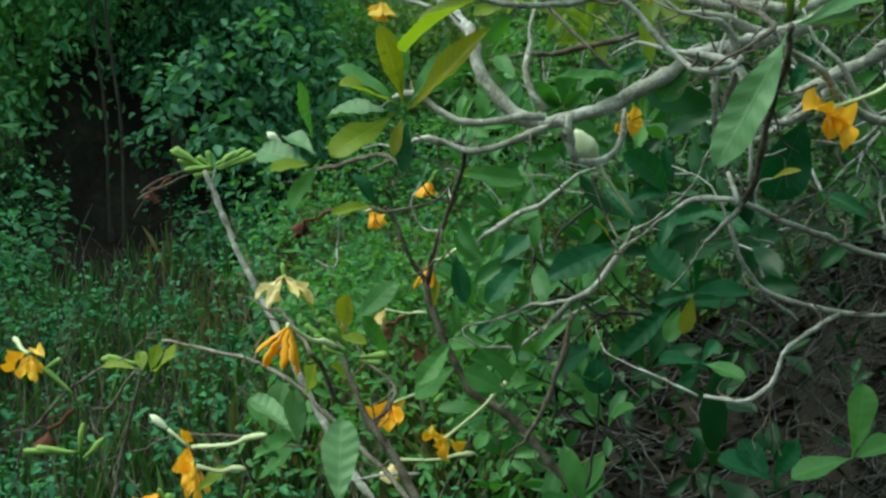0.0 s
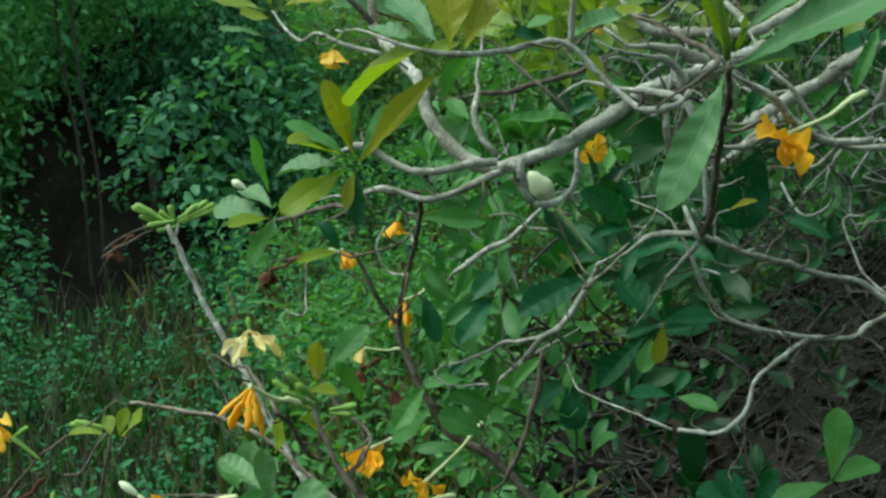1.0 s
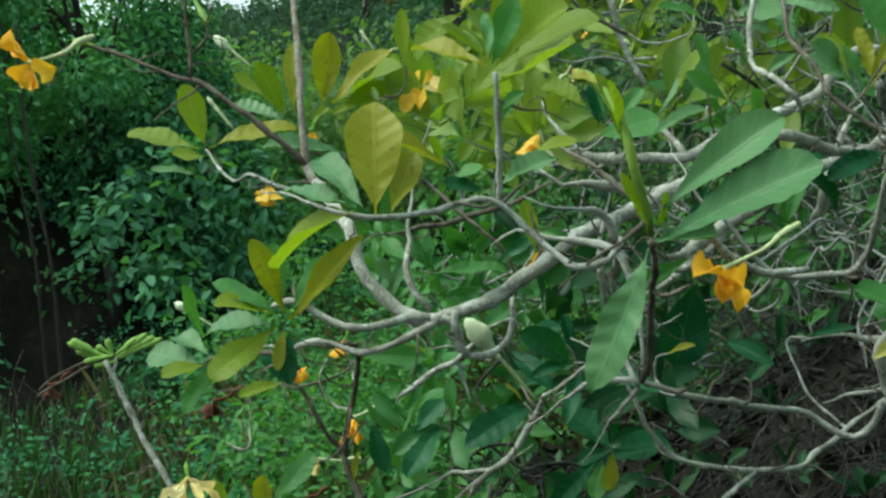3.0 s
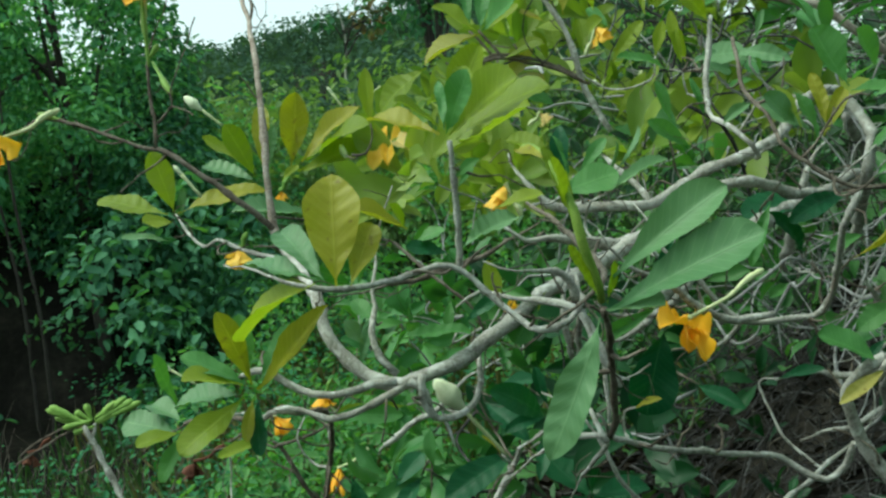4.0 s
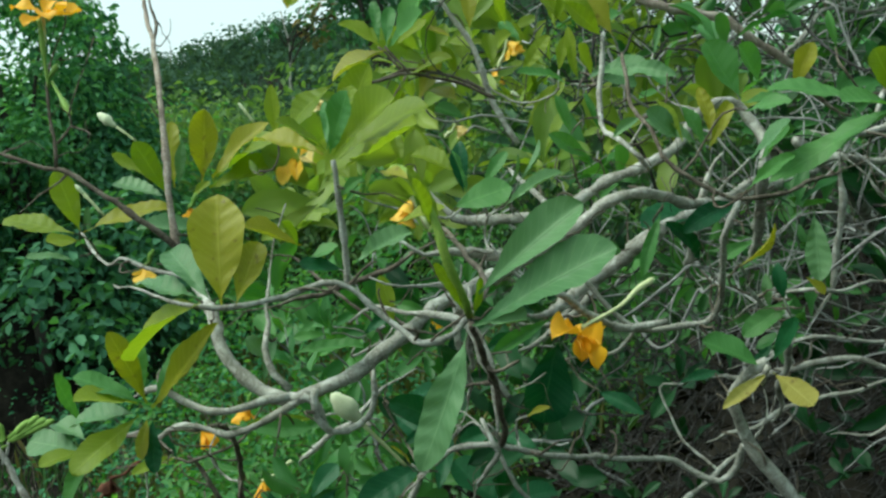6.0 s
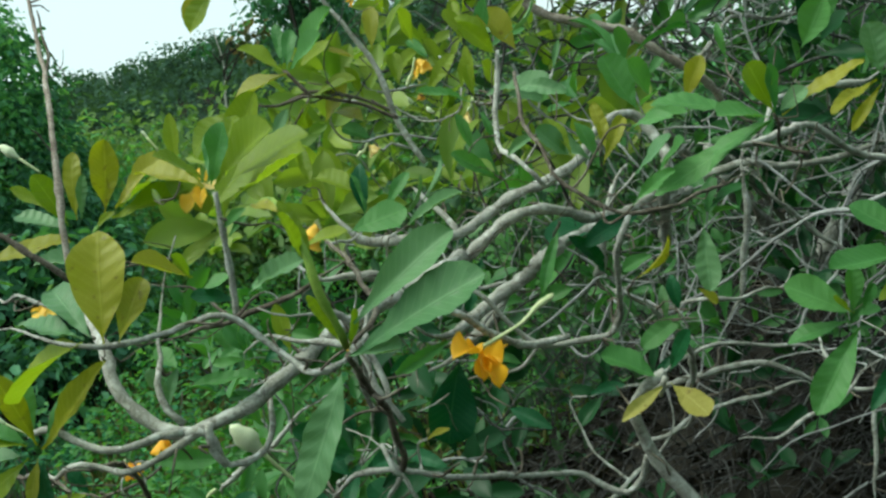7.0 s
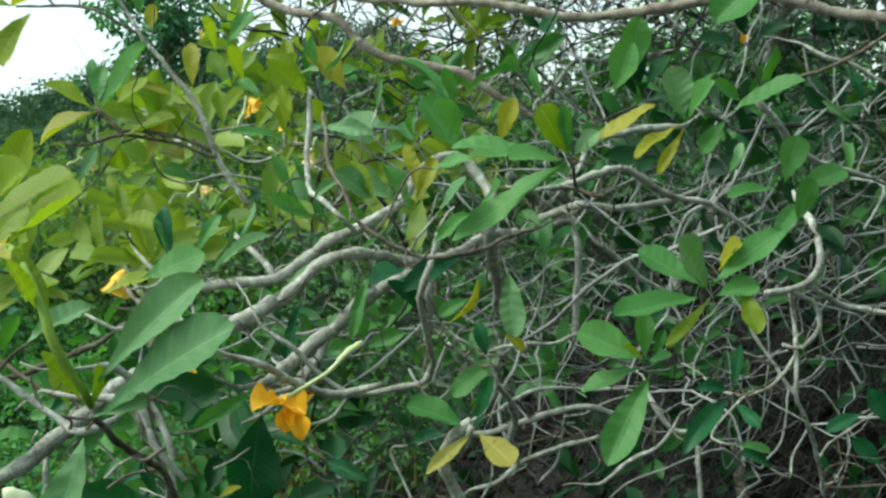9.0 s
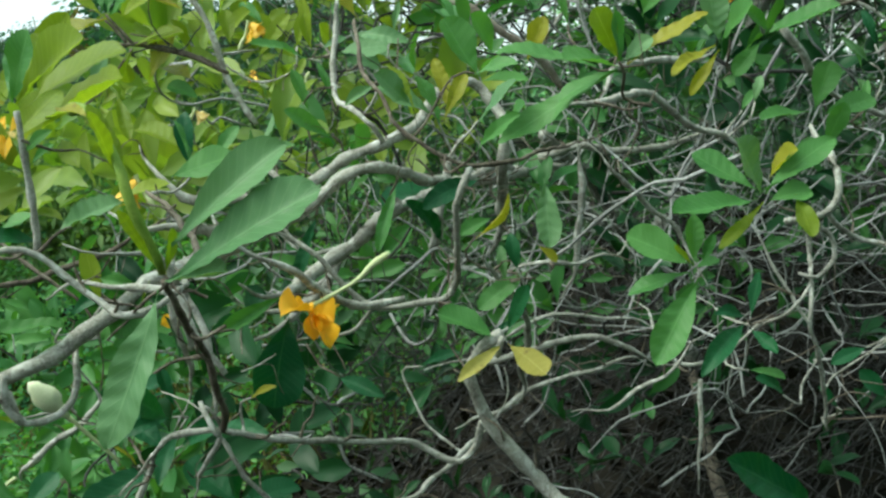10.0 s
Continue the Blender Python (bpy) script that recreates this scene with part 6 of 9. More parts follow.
limb("twig", [(0.287, 1.419, 1.820, 0.0018), (0.275, 1.422, 1.837, 0.0018), (0.259, 1.427, 1.859, 0.0015)], shrub, BARK_DARK, limb_rng)
limb("twig", [(0.336, 1.409, 1.930, 0.0018), (0.320, 1.414, 1.950, 0.0018), (0.276, 1.426, 1.985, 0.0018), (0.235, 1.437, 1.998, 0.0018), (0.189, 1.449, 2.006, 0.0015)], shrub, BARK_DARK, limb_rng)
limb("twig", [(0.235, 1.437, 1.998, 0.0015), (0.226, 1.439, 2.012, 0.0015), (0.222, 1.441, 2.020, 0.0011)], shrub, BARK_DARK, limb_rng)
limb("twig", [(0.387, 1.318, 1.757, 0.0025), (0.348, 1.321, 1.780, 0.0021), (0.285, 1.326, 1.804, 0.0021), (0.238, 1.329, 1.801, 0.0018), (0.214, 1.331, 1.809, 0.0014)], shrub, BARK_DARK, limb_rng)
limb("twig", [(0.285, 1.326, 1.804, 0.0021), (0.272, 1.328, 1.826, 0.0018), (0.260, 1.329, 1.843, 0.0014)], shrub, BARK_DARK, limb_rng)
limb("twig", [(-0.126, 1.261, 1.035, 0.0018), (-0.080, 1.263, 1.040, 0.0021), (-0.033, 1.263, 1.041, 0.0018)], young_shrub, BARK, limb_rng)


# ---- flowers ----
def petal_meshes():
    rng = np.random.default_rng(9)
    made = {}
    for mat in (PETAL_ORANGE, PETAL_YELLOW, PETAL_CREAM, DRIED):
        for k in range(4):
            shapes = [("broad", leaf_grid(rng, 6, 9, 0.62, rng.uniform(-0.1, 0.3), rng.uniform(0.1, 0.5), 0.07, 1.0, 0.0)[:2])]
            bow, run = rng.uniform(-0.12, 0.2), np.linspace(0, 1, 9)
            line = np.stack([rng.normal(0, 0.02, 9), run, bow * run * run, np.interp(run, (0, 0.25, 0.7, 0.92, 1), (0.03, 0.06, 0.105, 0.085, 0.02))], 1)
            v, f = tube_data(line, 7, rng, 0.05)
            v[:, 2] = (v[:, 2] - bow * v[:, 1] ** 2) * 0.6 + bow * v[:, 1] ** 2
            shapes.append(("finger", (v.tolist(), f.tolist())))
            for kind, (v, f) in shapes:
                me = bpy.data.meshes.new("petal")
                me.from_pydata(v, [], f)
                me.materials.append(mat)
                me.polygons.foreach_set("use_smooth", [True] * len(me.polygons))
                made[mat.name, kind, k] = me
    return made


PETAL_MESH = petal_meshes()
flower_rng = np.random.default_rng(31)


def flower(parent, base, neck, kind, material, size):
    """A long pale tube from a green calyx, with six petals at its mouth: spread, folded together, hanging, or dried up."""
    b, n = Vector(base), Vector(neck)
    axis = n - b
    gap = max(axis.length, 0.012)
    axis = axis.normalized()
    mid = b + axis * gap * 0.45 + Vector((0, 0, -0.004))
    calyx = limb("flower", [(*(b - axis * 0.006), 0.0016), (*b, 0.0034), (*(b + axis * gap * 0.2), 0.0030), (*mid, 0.0021), (*(n - axis * 0.004), 0.0022), (*n, 0.0034)],
                 parent, DRIED if kind == "dry" else (STALK if gap < 0.02 else TUBE), flower_rng, 8, 0.004, 0)
    down = Vector((0, 0, -1))
    if kind == "bare":
        return calyx
    if kind == "open":
        core, splay, count = (axis + down * 0.12 + Vector((-0.05, -0.25, 0))).normalized(), (58, 100), 6
    elif kind == "droop":
        core, splay, count = (down * 0.95 + axis * 0.2).normalized(), ((34, 70) if material == PETAL_CREAM else (10, 50)), 6
    elif kind == "dry":
        core, splay, count = (down + axis * 0.5).normalized(), (10, 60), 5
    else:
        core, splay, count = (down * 0.75 + axis * 0.5).normalized(), (6, 58), 6
    side = core.cross(Vector((0.3, 0.9, 0.2))).normalized()
    other = core.cross(side)
    turn = flower_rng.uniform(0, 6.28)
    for k in range(count):
        a = turn + k / count * 6.283 + flower_rng.normal(0, 0.22)
        s = radians(flower_rng.uniform(*splay))
        out = side * math.cos(a) + other * math.sin(a)
        y = (core * math.cos(s) + out * math.sin(s)).normalized()
        z = (core * math.sin(s) - out * math.cos(s))
        z = (z - y * z.dot(y)).normalized()
        x = y.cross(z)
        p = new("petal", PETAL_MESH[material.name, "finger" if kind == "droop" else "broad", int(flower_rng.integers(0, 4))])
        L = size * ((0.72 if material == PETAL_CREAM else 0.95) if kind == "droop" else 0.7) * flower_rng.uniform(0.7, 1.12)
        x = x * (1.0 if kind == "droop" else 1.15)
        p.matrix_world = Matrix.Translation(n - axis * 0.002) @ Matrix((x, y, z)).transposed().to_4x4() @ Matrix.Scale(L, 4)
        p.parent = calyx
        p.matrix_parent_inverse = Matrix.Identity(4)
    return calyx


def petal_one(parent, base, tip, material, face, width):
    """One petal of a flower with its own direction, broad at the rim and cupped."""
    base, tip = Vector(base), Vector(tip)
    y = tip - base
    size = y.length
    y.normalize()
    z = Vector(face)
    z = (z - y * z.dot(y)).normalized()
    v, f = leaf_grid(flower_rng, 10, 18, width, flower_rng.uniform(0.0, 0.3), flower_rng.uniform(0.25, 0.75), 0.09, 0.9, 0.012)[:2]
    me = bpy.data.meshes.new("petal")
    me.from_pydata(v, [], f)
    me.materials.append(material)
    me.polygons.foreach_set("use_smooth", [True] * len(me.polygons))
    p = new("petal", me)
    p.matrix_world = Matrix.Translation(base) @ Matrix((y.cross(z), y, z)).transposed().to_4x4() @ Matrix.Scale(size, 4)
    p.parent = parent
    return p


def bud(parent, base, tip, size):
    """A closed pale bud on a thin green-white tube."""
    b, t = Vector(base), Vector(tip)
    axis = (t - b).normalized()
    w = size * 0.2
    s0 = t - axis * size
    ob = limb("flower_bud", [(*b, 0.0018), (*((b + s0) / 2), 0.0016), (*s0, 0.0020)], parent, TUBE, flower_rng, 7, 0.006, 0)
    limb("bud_tip", [(*s0, 0.0020), (*(t - axis * size * 0.7), w * 0.8), (*(t - axis * size * 0.4), w), (*(t - axis * size * 0.12), w * 0.6), (*t, 0.0006)], ob, BUD, flower_rng, 9, 0.004, 0, "pale closed petals")
    return ob


def pod(parent, base, tip, thick):
    """A plump green seed pod that swells towards its blunt end."""
    b, t = Vector(base), Vector(tip)
    return limb("pod", [(*b, thick * 0.45), (*(b + (t - b) * 0.35), thick * 0.62), (*(b + (t - b) * 0.72), thick), (*(b + (t - b) * 0.93), thick * 0.8), (*t, thick * 0.3)], parent, POD, flower_rng, 9, 0.006, 0)


main_flower = flower(shrub, (0.460, 1.027, 1.525), (0.383, 1.016, 1.493), "bare", PETAL_ORANGE, .052)
flower(shrub, (-0.111, 1.159, 1.874), (-0.103, 1.151, 1.902), "open", PETAL_ORANGE, .05)
yellow_flower = flower(shrub, (0.135, 1.386, 1.687), (0.127, 1.370, 1.723), "bare", PETAL_YELLOW, .052)
flower(shrub, (0.268, 1.254, 1.615), (0.256, 1.256, 1.650), "shut", PETAL_YELLOW, .05)
flower(shrub, (0.454, 1.614, 1.833), (0.473, 1.614, 1.869), "shut", PETAL_YELLOW, .045)
flower(shrub, (0.758, 3.413, 2.075), (0.771, 3.411, 2.042), "shut", PETAL_YELLOW, .09)
flower(shrub, (-0.003, 1.323, 1.693), (-0.011, 1.323, 1.682), "shut", PETAL_YELLOW, .03)
flower(shrub, (0.127, 2.993, 1.974), (0.165, 2.991, 1.989), "shut", PETAL_CREAM, .07)
flower(shrub, (0.363, 1.672, 1.742), (0.380, 1.671, 1.757), "shut", PETAL_CREAM, .035)
cream_flower = flower(young_shrub, (-0.182, 1.188, 1.323), (-0.179, 1.176, 1.311), "bare", PETAL_CREAM, .058)
flower(young_shrub, (-0.102, 0.961, 1.286), (-0.138, 0.934, 1.312), "droop", PETAL_ORANGE, .055)
side_flower = flower(young_shrub, (-0.516, 1.226, 1.237), (-0.479, 1.175, 1.231), "bare", PETAL_ORANGE, .05)
low_flower = flower(young_shrub, (-0.183, 1.016, 1.180), (-0.266, 1.063, 1.153), "bare", PETAL_ORANGE, .062)
far_flower = flower(shrub, (-0.000, 1.463, 1.110), (-0.082, 1.457, 1.073), "bare", PETAL_ORANGE, .05)
flower(shrub, (0.085, 1.364, 1.131), (-0.002, 1.305, 1.072), "open", PETAL_ORANGE, .045)
flower(shrub, (0.031, 1.350, 1.034), (-0.064, 1.348, 1.028), "shut", PETAL_CREAM, .048)
flower(young_shrub, (-0.051, 2.180, 1.048), (-0.135, 2.182, 1.057), "shut", PETAL_CREAM, .05)
flower(shrub, (0.025, 1.763, 1.251), (-0.027, 1.760, 1.228), "droop", PETAL_ORANGE, .055)
flower(young_shrub, (-0.160, 1.946, 1.301), (-0.137, 1.946, 1.299), "shut", PETAL_ORANGE, .06)
flower(shrub, (-0.011, 1.642, 1.390), (-0.020, 1.640, 1.376), "shut", PETAL_ORANGE, .05)
flower(shrub, (0.284, 1.686, 1.454), (0.298, 1.666, 1.458), "open", PETAL_ORANGE, .04)
flower(shrub, (-0.050, 1.224, 1.634), (-0.059, 1.222, 1.621), "shut", PETAL_YELLOW, .04)
flower(shrub, (0.600, 2.974, 2.262), (0.553, 2.987, 2.256), "open", PETAL_ORANGE, .04)
flower(shrub, (0.847, 2.172, 2.086), (0.873, 2.165, 2.068), "shut", PETAL_ORANGE, .04)
flower(shrub, (1.662, 2.148, 1.931), (1.676, 2.143, 1.908), "shut", PETAL_ORANGE, .04)
flower(shrub, (0.614, 1.916, 1.817), (0.600, 1.919, 1.797), "shut", PETAL_CREAM, .04)
flower(young_shrub, (-0.155, 1.449, 1.357), (-0.193, 1.447, 1.343), "dry", DRIED, .04)
flower(young_shrub, (-0.063, 1.475, 1.167), (-0.042, 1.473, 1.155), "dry", DRIED, .035)
flower(young_shrub, (-0.062, 1.480, 1.195), (-0.085, 1.479, 1.186), "dry", DRIED, .035)
flower(young_shrub, (-0.451, 1.213, 1.148), (-0.478, 1.210, 1.128), "dry", DRIED, .045)
flower(shrub, (-0.373, 1.426, 1.407), (-0.398, 1.425, 1.394), "dry", DRIED, .03)
lowest_flower = flower(young_shrub, (-0.217, 1.060, 1.129), (-0.262, 1.060, 1.132), "bare", PETAL_ORANGE, .05)
flower(young_shrub, (-0.290, 1.048, 1.104), (-0.303, 1.049, 1.111), "shut", PETAL_ORANGE, .05)
flower(shrub, (-0.213, 1.143, 1.792), (-0.266, 1.107, 1.767), "open", PETAL_ORANGE, .05)
petal_one(main_flower, (0.380, 1.012, 1.486), (0.347, 0.989, 1.493), PETAL_ORANGE, (0.40, -0.31, 0.86), 0.78)
petal_one(main_flower, (0.379, 1.012, 1.486), (0.361, 1.024, 1.493), PETAL_ORANGE, (-0.15, -0.66, 0.74), 0.66)
petal_one(main_flower, (0.377, 1.012, 1.486), (0.378, 1.033, 1.492), PETAL_ORANGE, (0.09, -0.26, 0.96), 0.62)
petal_one(main_flower, (0.377, 1.013, 1.488), (0.394, 0.996, 1.477), PETAL_ORANGE, (-0.12, -0.62, 0.78), 0.89)
petal_one(main_flower, (0.376, 1.013, 1.488), (0.386, 0.991, 1.454), PETAL_ORANGE, (0.07, -0.83, 0.56), 0.52)
petal_one(main_flower, (0.376, 1.013, 1.487), (0.372, 0.997, 1.463), PETAL_ORANGE, (0.03, -0.83, 0.55), 0.63)
petal_one(main_flower, (0.378, 1.012, 1.487), (0.403, 1.041, 1.485), PETAL_ORANGE, (0.54, -0.38, 0.75), 0.47)
petal_one(yellow_flower, (0.126, 1.353, 1.724), (0.105, 1.334, 1.692), PETAL_YELLOW, (-0.03, -0.84, 0.54), 0.53)
petal_one(yellow_flower, (0.129, 1.353, 1.722), (0.124, 1.326, 1.693), PETAL_YELLOW, (0.05, -0.73, 0.68), 0.46)
petal_one(yellow_flower, (0.131, 1.353, 1.723), (0.157, 1.311, 1.705), PETAL_CREAM, (-0.17, -0.48, 0.86), 0.52)
petal_one(yellow_flower, (0.128, 1.353, 1.727), (0.121, 1.367, 1.740), PETAL_YELLOW, (0.01, -0.69, 0.73), 0.90)
petal_one(yellow_flower, (0.131, 1.353, 1.725), (0.148, 1.365, 1.730), PETAL_YELLOW, (0.24, -0.65, 0.72), 0.97)
petal_one(cream_flower, (-0.180, 1.173, 1.314), (-0.210, 1.157, 1.293), PETAL_CREAM, (-0.08, -0.73, 0.67), 0.28)
petal_one(cream_flower, (-0.179, 1.173, 1.314), (-0.192, 1.132, 1.287), PETAL_CREAM, (0.06, -0.56, 0.83), 0.21)
petal_one(cream_flower, (-0.178, 1.173, 1.314), (-0.158, 1.134, 1.297), PETAL_CREAM, (-0.11, -0.45, 0.89), 0.21)
petal_one(cream_flower, (-0.177, 1.173, 1.314), (-0.145, 1.168, 1.283), PETAL_CREAM, (0.36, -0.79, 0.49), 0.19)
petal_one(cream_flower, (-0.178, 1.173, 1.314), (-0.159, 1.193, 1.289), PETAL_CREAM, (0.85, -0.41, 0.34), 0.29)
petal_one(cream_flower, (-0.178, 1.173, 1.314), (-0.188, 1.204, 1.281), PETAL_CREAM, (-0.98, -0.11, 0.19), 0.42)
petal_one(side_flower, (-0.505, 1.235, 1.216), (-0.510, 1.218, 1.189), PETAL_ORANGE, (-0.02, -0.85, 0.53), 0.40)
petal_one(side_flower, (-0.504, 1.235, 1.216), (-0.488, 1.205, 1.188), PETAL_ORANGE, (0.03, -0.68, 0.73), 0.27)
petal_one(side_flower, (-0.504, 1.235, 1.216), (-0.488, 1.231, 1.193), PETAL_ORANGE, (0.36, -0.86, 0.37), 0.36)
petal_one(side_flower, (-0.505, 1.235, 1.218), (-0.532, 1.256, 1.191), PETAL_ORANGE, (-0.79, -0.48, 0.39), 0.55)
petal_one(side_flower, (-0.504, 1.235, 1.219), (-0.477, 1.210, 1.218), PETAL_YELLOW, (-0.16, -0.20, 0.97), 0.35)
petal_one(low_flower, (-0.282, 1.104, 1.140), (-0.285, 1.085, 1.166), PETAL_ORANGE, (0.77, -0.56, -0.32), 0.34)
petal_one(low_flower, (-0.282, 1.104, 1.140), (-0.283, 1.077, 1.116), PETAL_ORANGE, (0.03, -0.66, 0.75), 0.33)
petal_one(low_flower, (-0.281, 1.104, 1.139), (-0.270, 1.066, 1.118), PETAL_ORANGE, (-0.03, -0.49, 0.87), 0.21)
petal_one(low_flower, (-0.282, 1.104, 1.139), (-0.295, 1.099, 1.111), PETAL_ORANGE, (-0.26, -0.92, 0.27), 0.31)
petal_one(low_flower, (-0.281, 1.103, 1.136), (-0.277, 1.063, 1.102), PETAL_ORANGE, (0.02, -0.64, 0.77), 0.21)
petal_one(lowest_flower, (-0.273, 1.100, 1.116), (-0.279, 1.073, 1.091), PETAL_ORANGE, (0.02, -0.68, 0.73), 0.26)
petal_one(lowest_flower, (-0.272, 1.100, 1.115), (-0.273, 1.094, 1.078), PETAL_ORANGE, (0.01, -0.99, 0.15), 0.26)
petal_one(lowest_flower, (-0.271, 1.100, 1.115), (-0.261, 1.096, 1.088), PETAL_YELLOW, (0.28, -0.93, 0.25), 0.29)
petal_one(lowest_flower, (-0.272, 1.101, 1.117), (-0.288, 1.119, 1.089), PETAL_ORANGE, (-0.85, -0.52, 0.12), 0.42)
petal_one(far_flower, (-0.083, 1.460, 1.075), (-0.097, 1.440, 1.043), PETAL_ORANGE, (-0.07, -0.83, 0.56), 0.54)
petal_one(far_flower, (-0.081, 1.460, 1.075), (-0.083, 1.425, 1.041), PETAL_ORANGE, (0.02, -0.69, 0.73), 0.47)
petal_one(far_flower, (-0.079, 1.460, 1.075), (-0.069, 1.426, 1.050), PETAL_ORANGE, (-0.01, -0.58, 0.81), 0.49)
petal_one(far_flower, (-0.083, 1.461, 1.076), (-0.107, 1.485, 1.039), PETAL_ORANGE, (-0.83, -0.53, 0.20), 0.50)
petal_one(far_flower, (-0.079, 1.461, 1.076), (-0.067, 1.459, 1.065), PETAL_YELLOW, (0.36, -0.78, 0.51), 1.02)
pod(shrub, (-0.313, 1.421, 1.421), (-0.367, 1.425, 1.448), .0045)
pod(shrub, (-0.309, 1.420, 1.425), (-0.348, 1.420, 1.421), .0045)
pod(shrub, (-0.306, 1.420, 1.426), (-0.275, 1.423, 1.444), .0045)
pod(shrub, (-0.302, 1.420, 1.421), (-0.263, 1.424, 1.448), .0045)
pod(shrub, (-0.302, 1.420, 1.421), (-0.244, 1.422, 1.439), .0045)
pod(young_shrub, (-0.363, 1.214, 1.206), (-0.410, 1.215, 1.213), 0.0036)
pod(young_shrub, (-0.424, 1.150, 1.120), (-0.485, 1.150, 1.123), 0.0036)
pod(young_shrub, (-0.416, 1.149, 1.112), (-0.392, 1.153, 1.135), 0.0036)
pod(young_shrub, (-0.422, 1.150, 1.117), (-0.415, 1.155, 1.153), 0.0036)
pod(young_shrub, (-0.100, 1.091, 1.252), (-0.127, 1.075, 1.287), 0.0036)
pod(young_shrub, (-0.100, 1.090, 1.243), (-0.133, 1.073, 1.269), 0.0036)
pod(young_shrub, (-0.088, 1.089, 1.240), (-0.058, 1.090, 1.242), 0.0036)
pod(shrub, (-0.110, 1.144, 1.824), (-0.105, 1.136, 1.894), .003)
pod(shrub, (-0.106, 1.145, 1.830), (-0.088, 1.123, 1.789), .003)
pod(shrub, (-0.209, 1.153, 1.784), (-0.234, 1.155, 1.794), .003)
pod(shrub, (-0.109, 1.147, 1.834), (-0.097, 1.147, 1.847), .003)
bud(shrub, (-0.226, 1.719, 1.409), (-0.287, 1.726, 1.457), .03)
bud(shrub, (-0.104, 1.589, 1.800), (-0.153, 1.596, 1.850), .034)
bud(young_shrub, (-0.271, 1.063, 1.154), (-0.311, 1.068, 1.188), .024)
bud(shrub, (0.326, 1.617, 1.851), (0.315, 1.621, 1.890), .035)
bud(shrub, (0.187, 0.992, 1.397), (0.130, 0.972, 1.481), .045)
bud(shrub, (0.077, 1.450, 1.787), (0.061, 1.451, 1.816), .012)
bud(shrub, (0.075, 1.350, 1.710), (0.069, 1.351, 1.730), .02)
bud(shrub, (-0.079, 1.150, 1.683), (-0.103, 1.153, 1.720), .012)
bud(shrub, (0.541, 1.936, 1.807), (0.529, 1.940, 1.820), .02)
bud(shrub, (0.507, 1.946, 1.835), (0.494, 1.950, 1.849), .02)
pod(shrub, (-0.318, 1.431, 1.421), (-0.360, 1.433, 1.434), .0045)
pod(shrub, (-0.313, 1.430, 1.423), (-0.333, 1.432, 1.438), .0045)
pod(shrub, (-0.300, 1.420, 1.423), (-0.286, 1.422, 1.439), .0045)
pod(shrub, (-0.306, 1.420, 1.417), (-0.336, 1.420, 1.413), .0045)
pod(young_shrub, (-0.112, 1.090, 1.246), (-0.145, 1.094, 1.276), 0.0036)
pod(young_shrub, (-0.105, 1.089, 1.241), (-0.128, 1.091, 1.252), 0.0036)
pod(young_shrub, (-0.088, 1.089, 1.236), (-0.064, 1.088, 1.233), 0.0036)
pod(young_shrub, (-0.445, 1.208, 1.173), (-0.478, 1.213, 1.204), 0.0036)
pod(young_shrub, (-0.481, 1.212, 1.201), (-0.458, 1.215, 1.214), 0.0036)
pod(shrub, (-0.316, 1.421, 1.420), (-0.362, 1.425, 1.451), .005)
pod(shrub, (-0.306, 1.420, 1.422), (-0.254, 1.423, 1.442), .005)
pod(shrub, (-0.313, 1.430, 1.424), (-0.318, 1.433, 1.446), .005)
pod(young_shrub, (-0.428, 1.150, 1.120), (-0.471, 1.151, 1.126), 0.0040)
pod(young_shrub, (-0.416, 1.149, 1.113), (-0.396, 1.152, 1.130), 0.0036)
pod(young_shrub, (-0.364, 1.214, 1.204), (-0.404, 1.215, 1.216), 0.0040)
pod(young_shrub, (-0.096, 1.090, 1.247), (-0.118, 1.074, 1.275), 0.0040)

# ---- single leaves ----
leaf(shrub, (0.299, 0.933, 1.434), (0.320, 0.913, 1.443), "olive", (-0.70, -0.53, 0.48), 0.66)
leaf(shrub, (0.166, 0.850, 1.656), (0.187, 0.840, 1.668), "mid", (-0.56, -0.79, 0.27), 0.97)
leaf(shrub, (0.168, 0.862, 1.648), (0.185, 0.890, 1.663), "mid", (0.26, -0.58, 0.77), 0.50)
leaf(shrub, (0.035, 1.198, 1.646), (-0.058, 1.205, 1.664), "blue", (0.10, -0.60, 0.79), 0.87)
leaf(shrub, (0.110, 1.271, 1.742), (0.114, 1.274, 1.810), "young", (-0.33, -0.94, 0.05), 0.76)
leaf(shrub, (0.226, 1.324, 1.760), (0.253, 1.323, 1.794), "blue", (-0.38, -0.88, 0.28), 1.01)
leaf(shrub, (0.482, 1.129, 1.788), (0.441, 1.113, 1.828), "young", (0.36, -0.93, 0.02), 0.91)
leaf(shrub, (0.454, 1.154, 1.747), (0.452, 1.156, 1.787), "young", (-0.40, -0.92, 0.02), 0.72)
leaf(shrub, (0.463, 1.150, 1.747), (0.492, 1.149, 1.756), "blue", (-0.19, -0.88, 0.44), 1.01)
leaf(shrub, (0.506, 0.861, 1.606), (0.534, 0.817, 1.629), "mid", (-0.88, -0.40, 0.27), 0.67)
leaf(shrub, (0.522, 0.882, 1.631), (0.545, 0.840, 1.657), "blue", (-0.78, -0.05, 0.62), 1.45)
leaf(shrub, (0.536, 0.908, 1.674), (0.559, 0.863, 1.673), "mid", (-0.56, -0.30, 0.77), 0.87)
leaf(shrub, (0.624, 1.168, 1.582), (0.537, 1.129, 1.561), "deep", (0.18, -0.74, 0.65), 0.73)
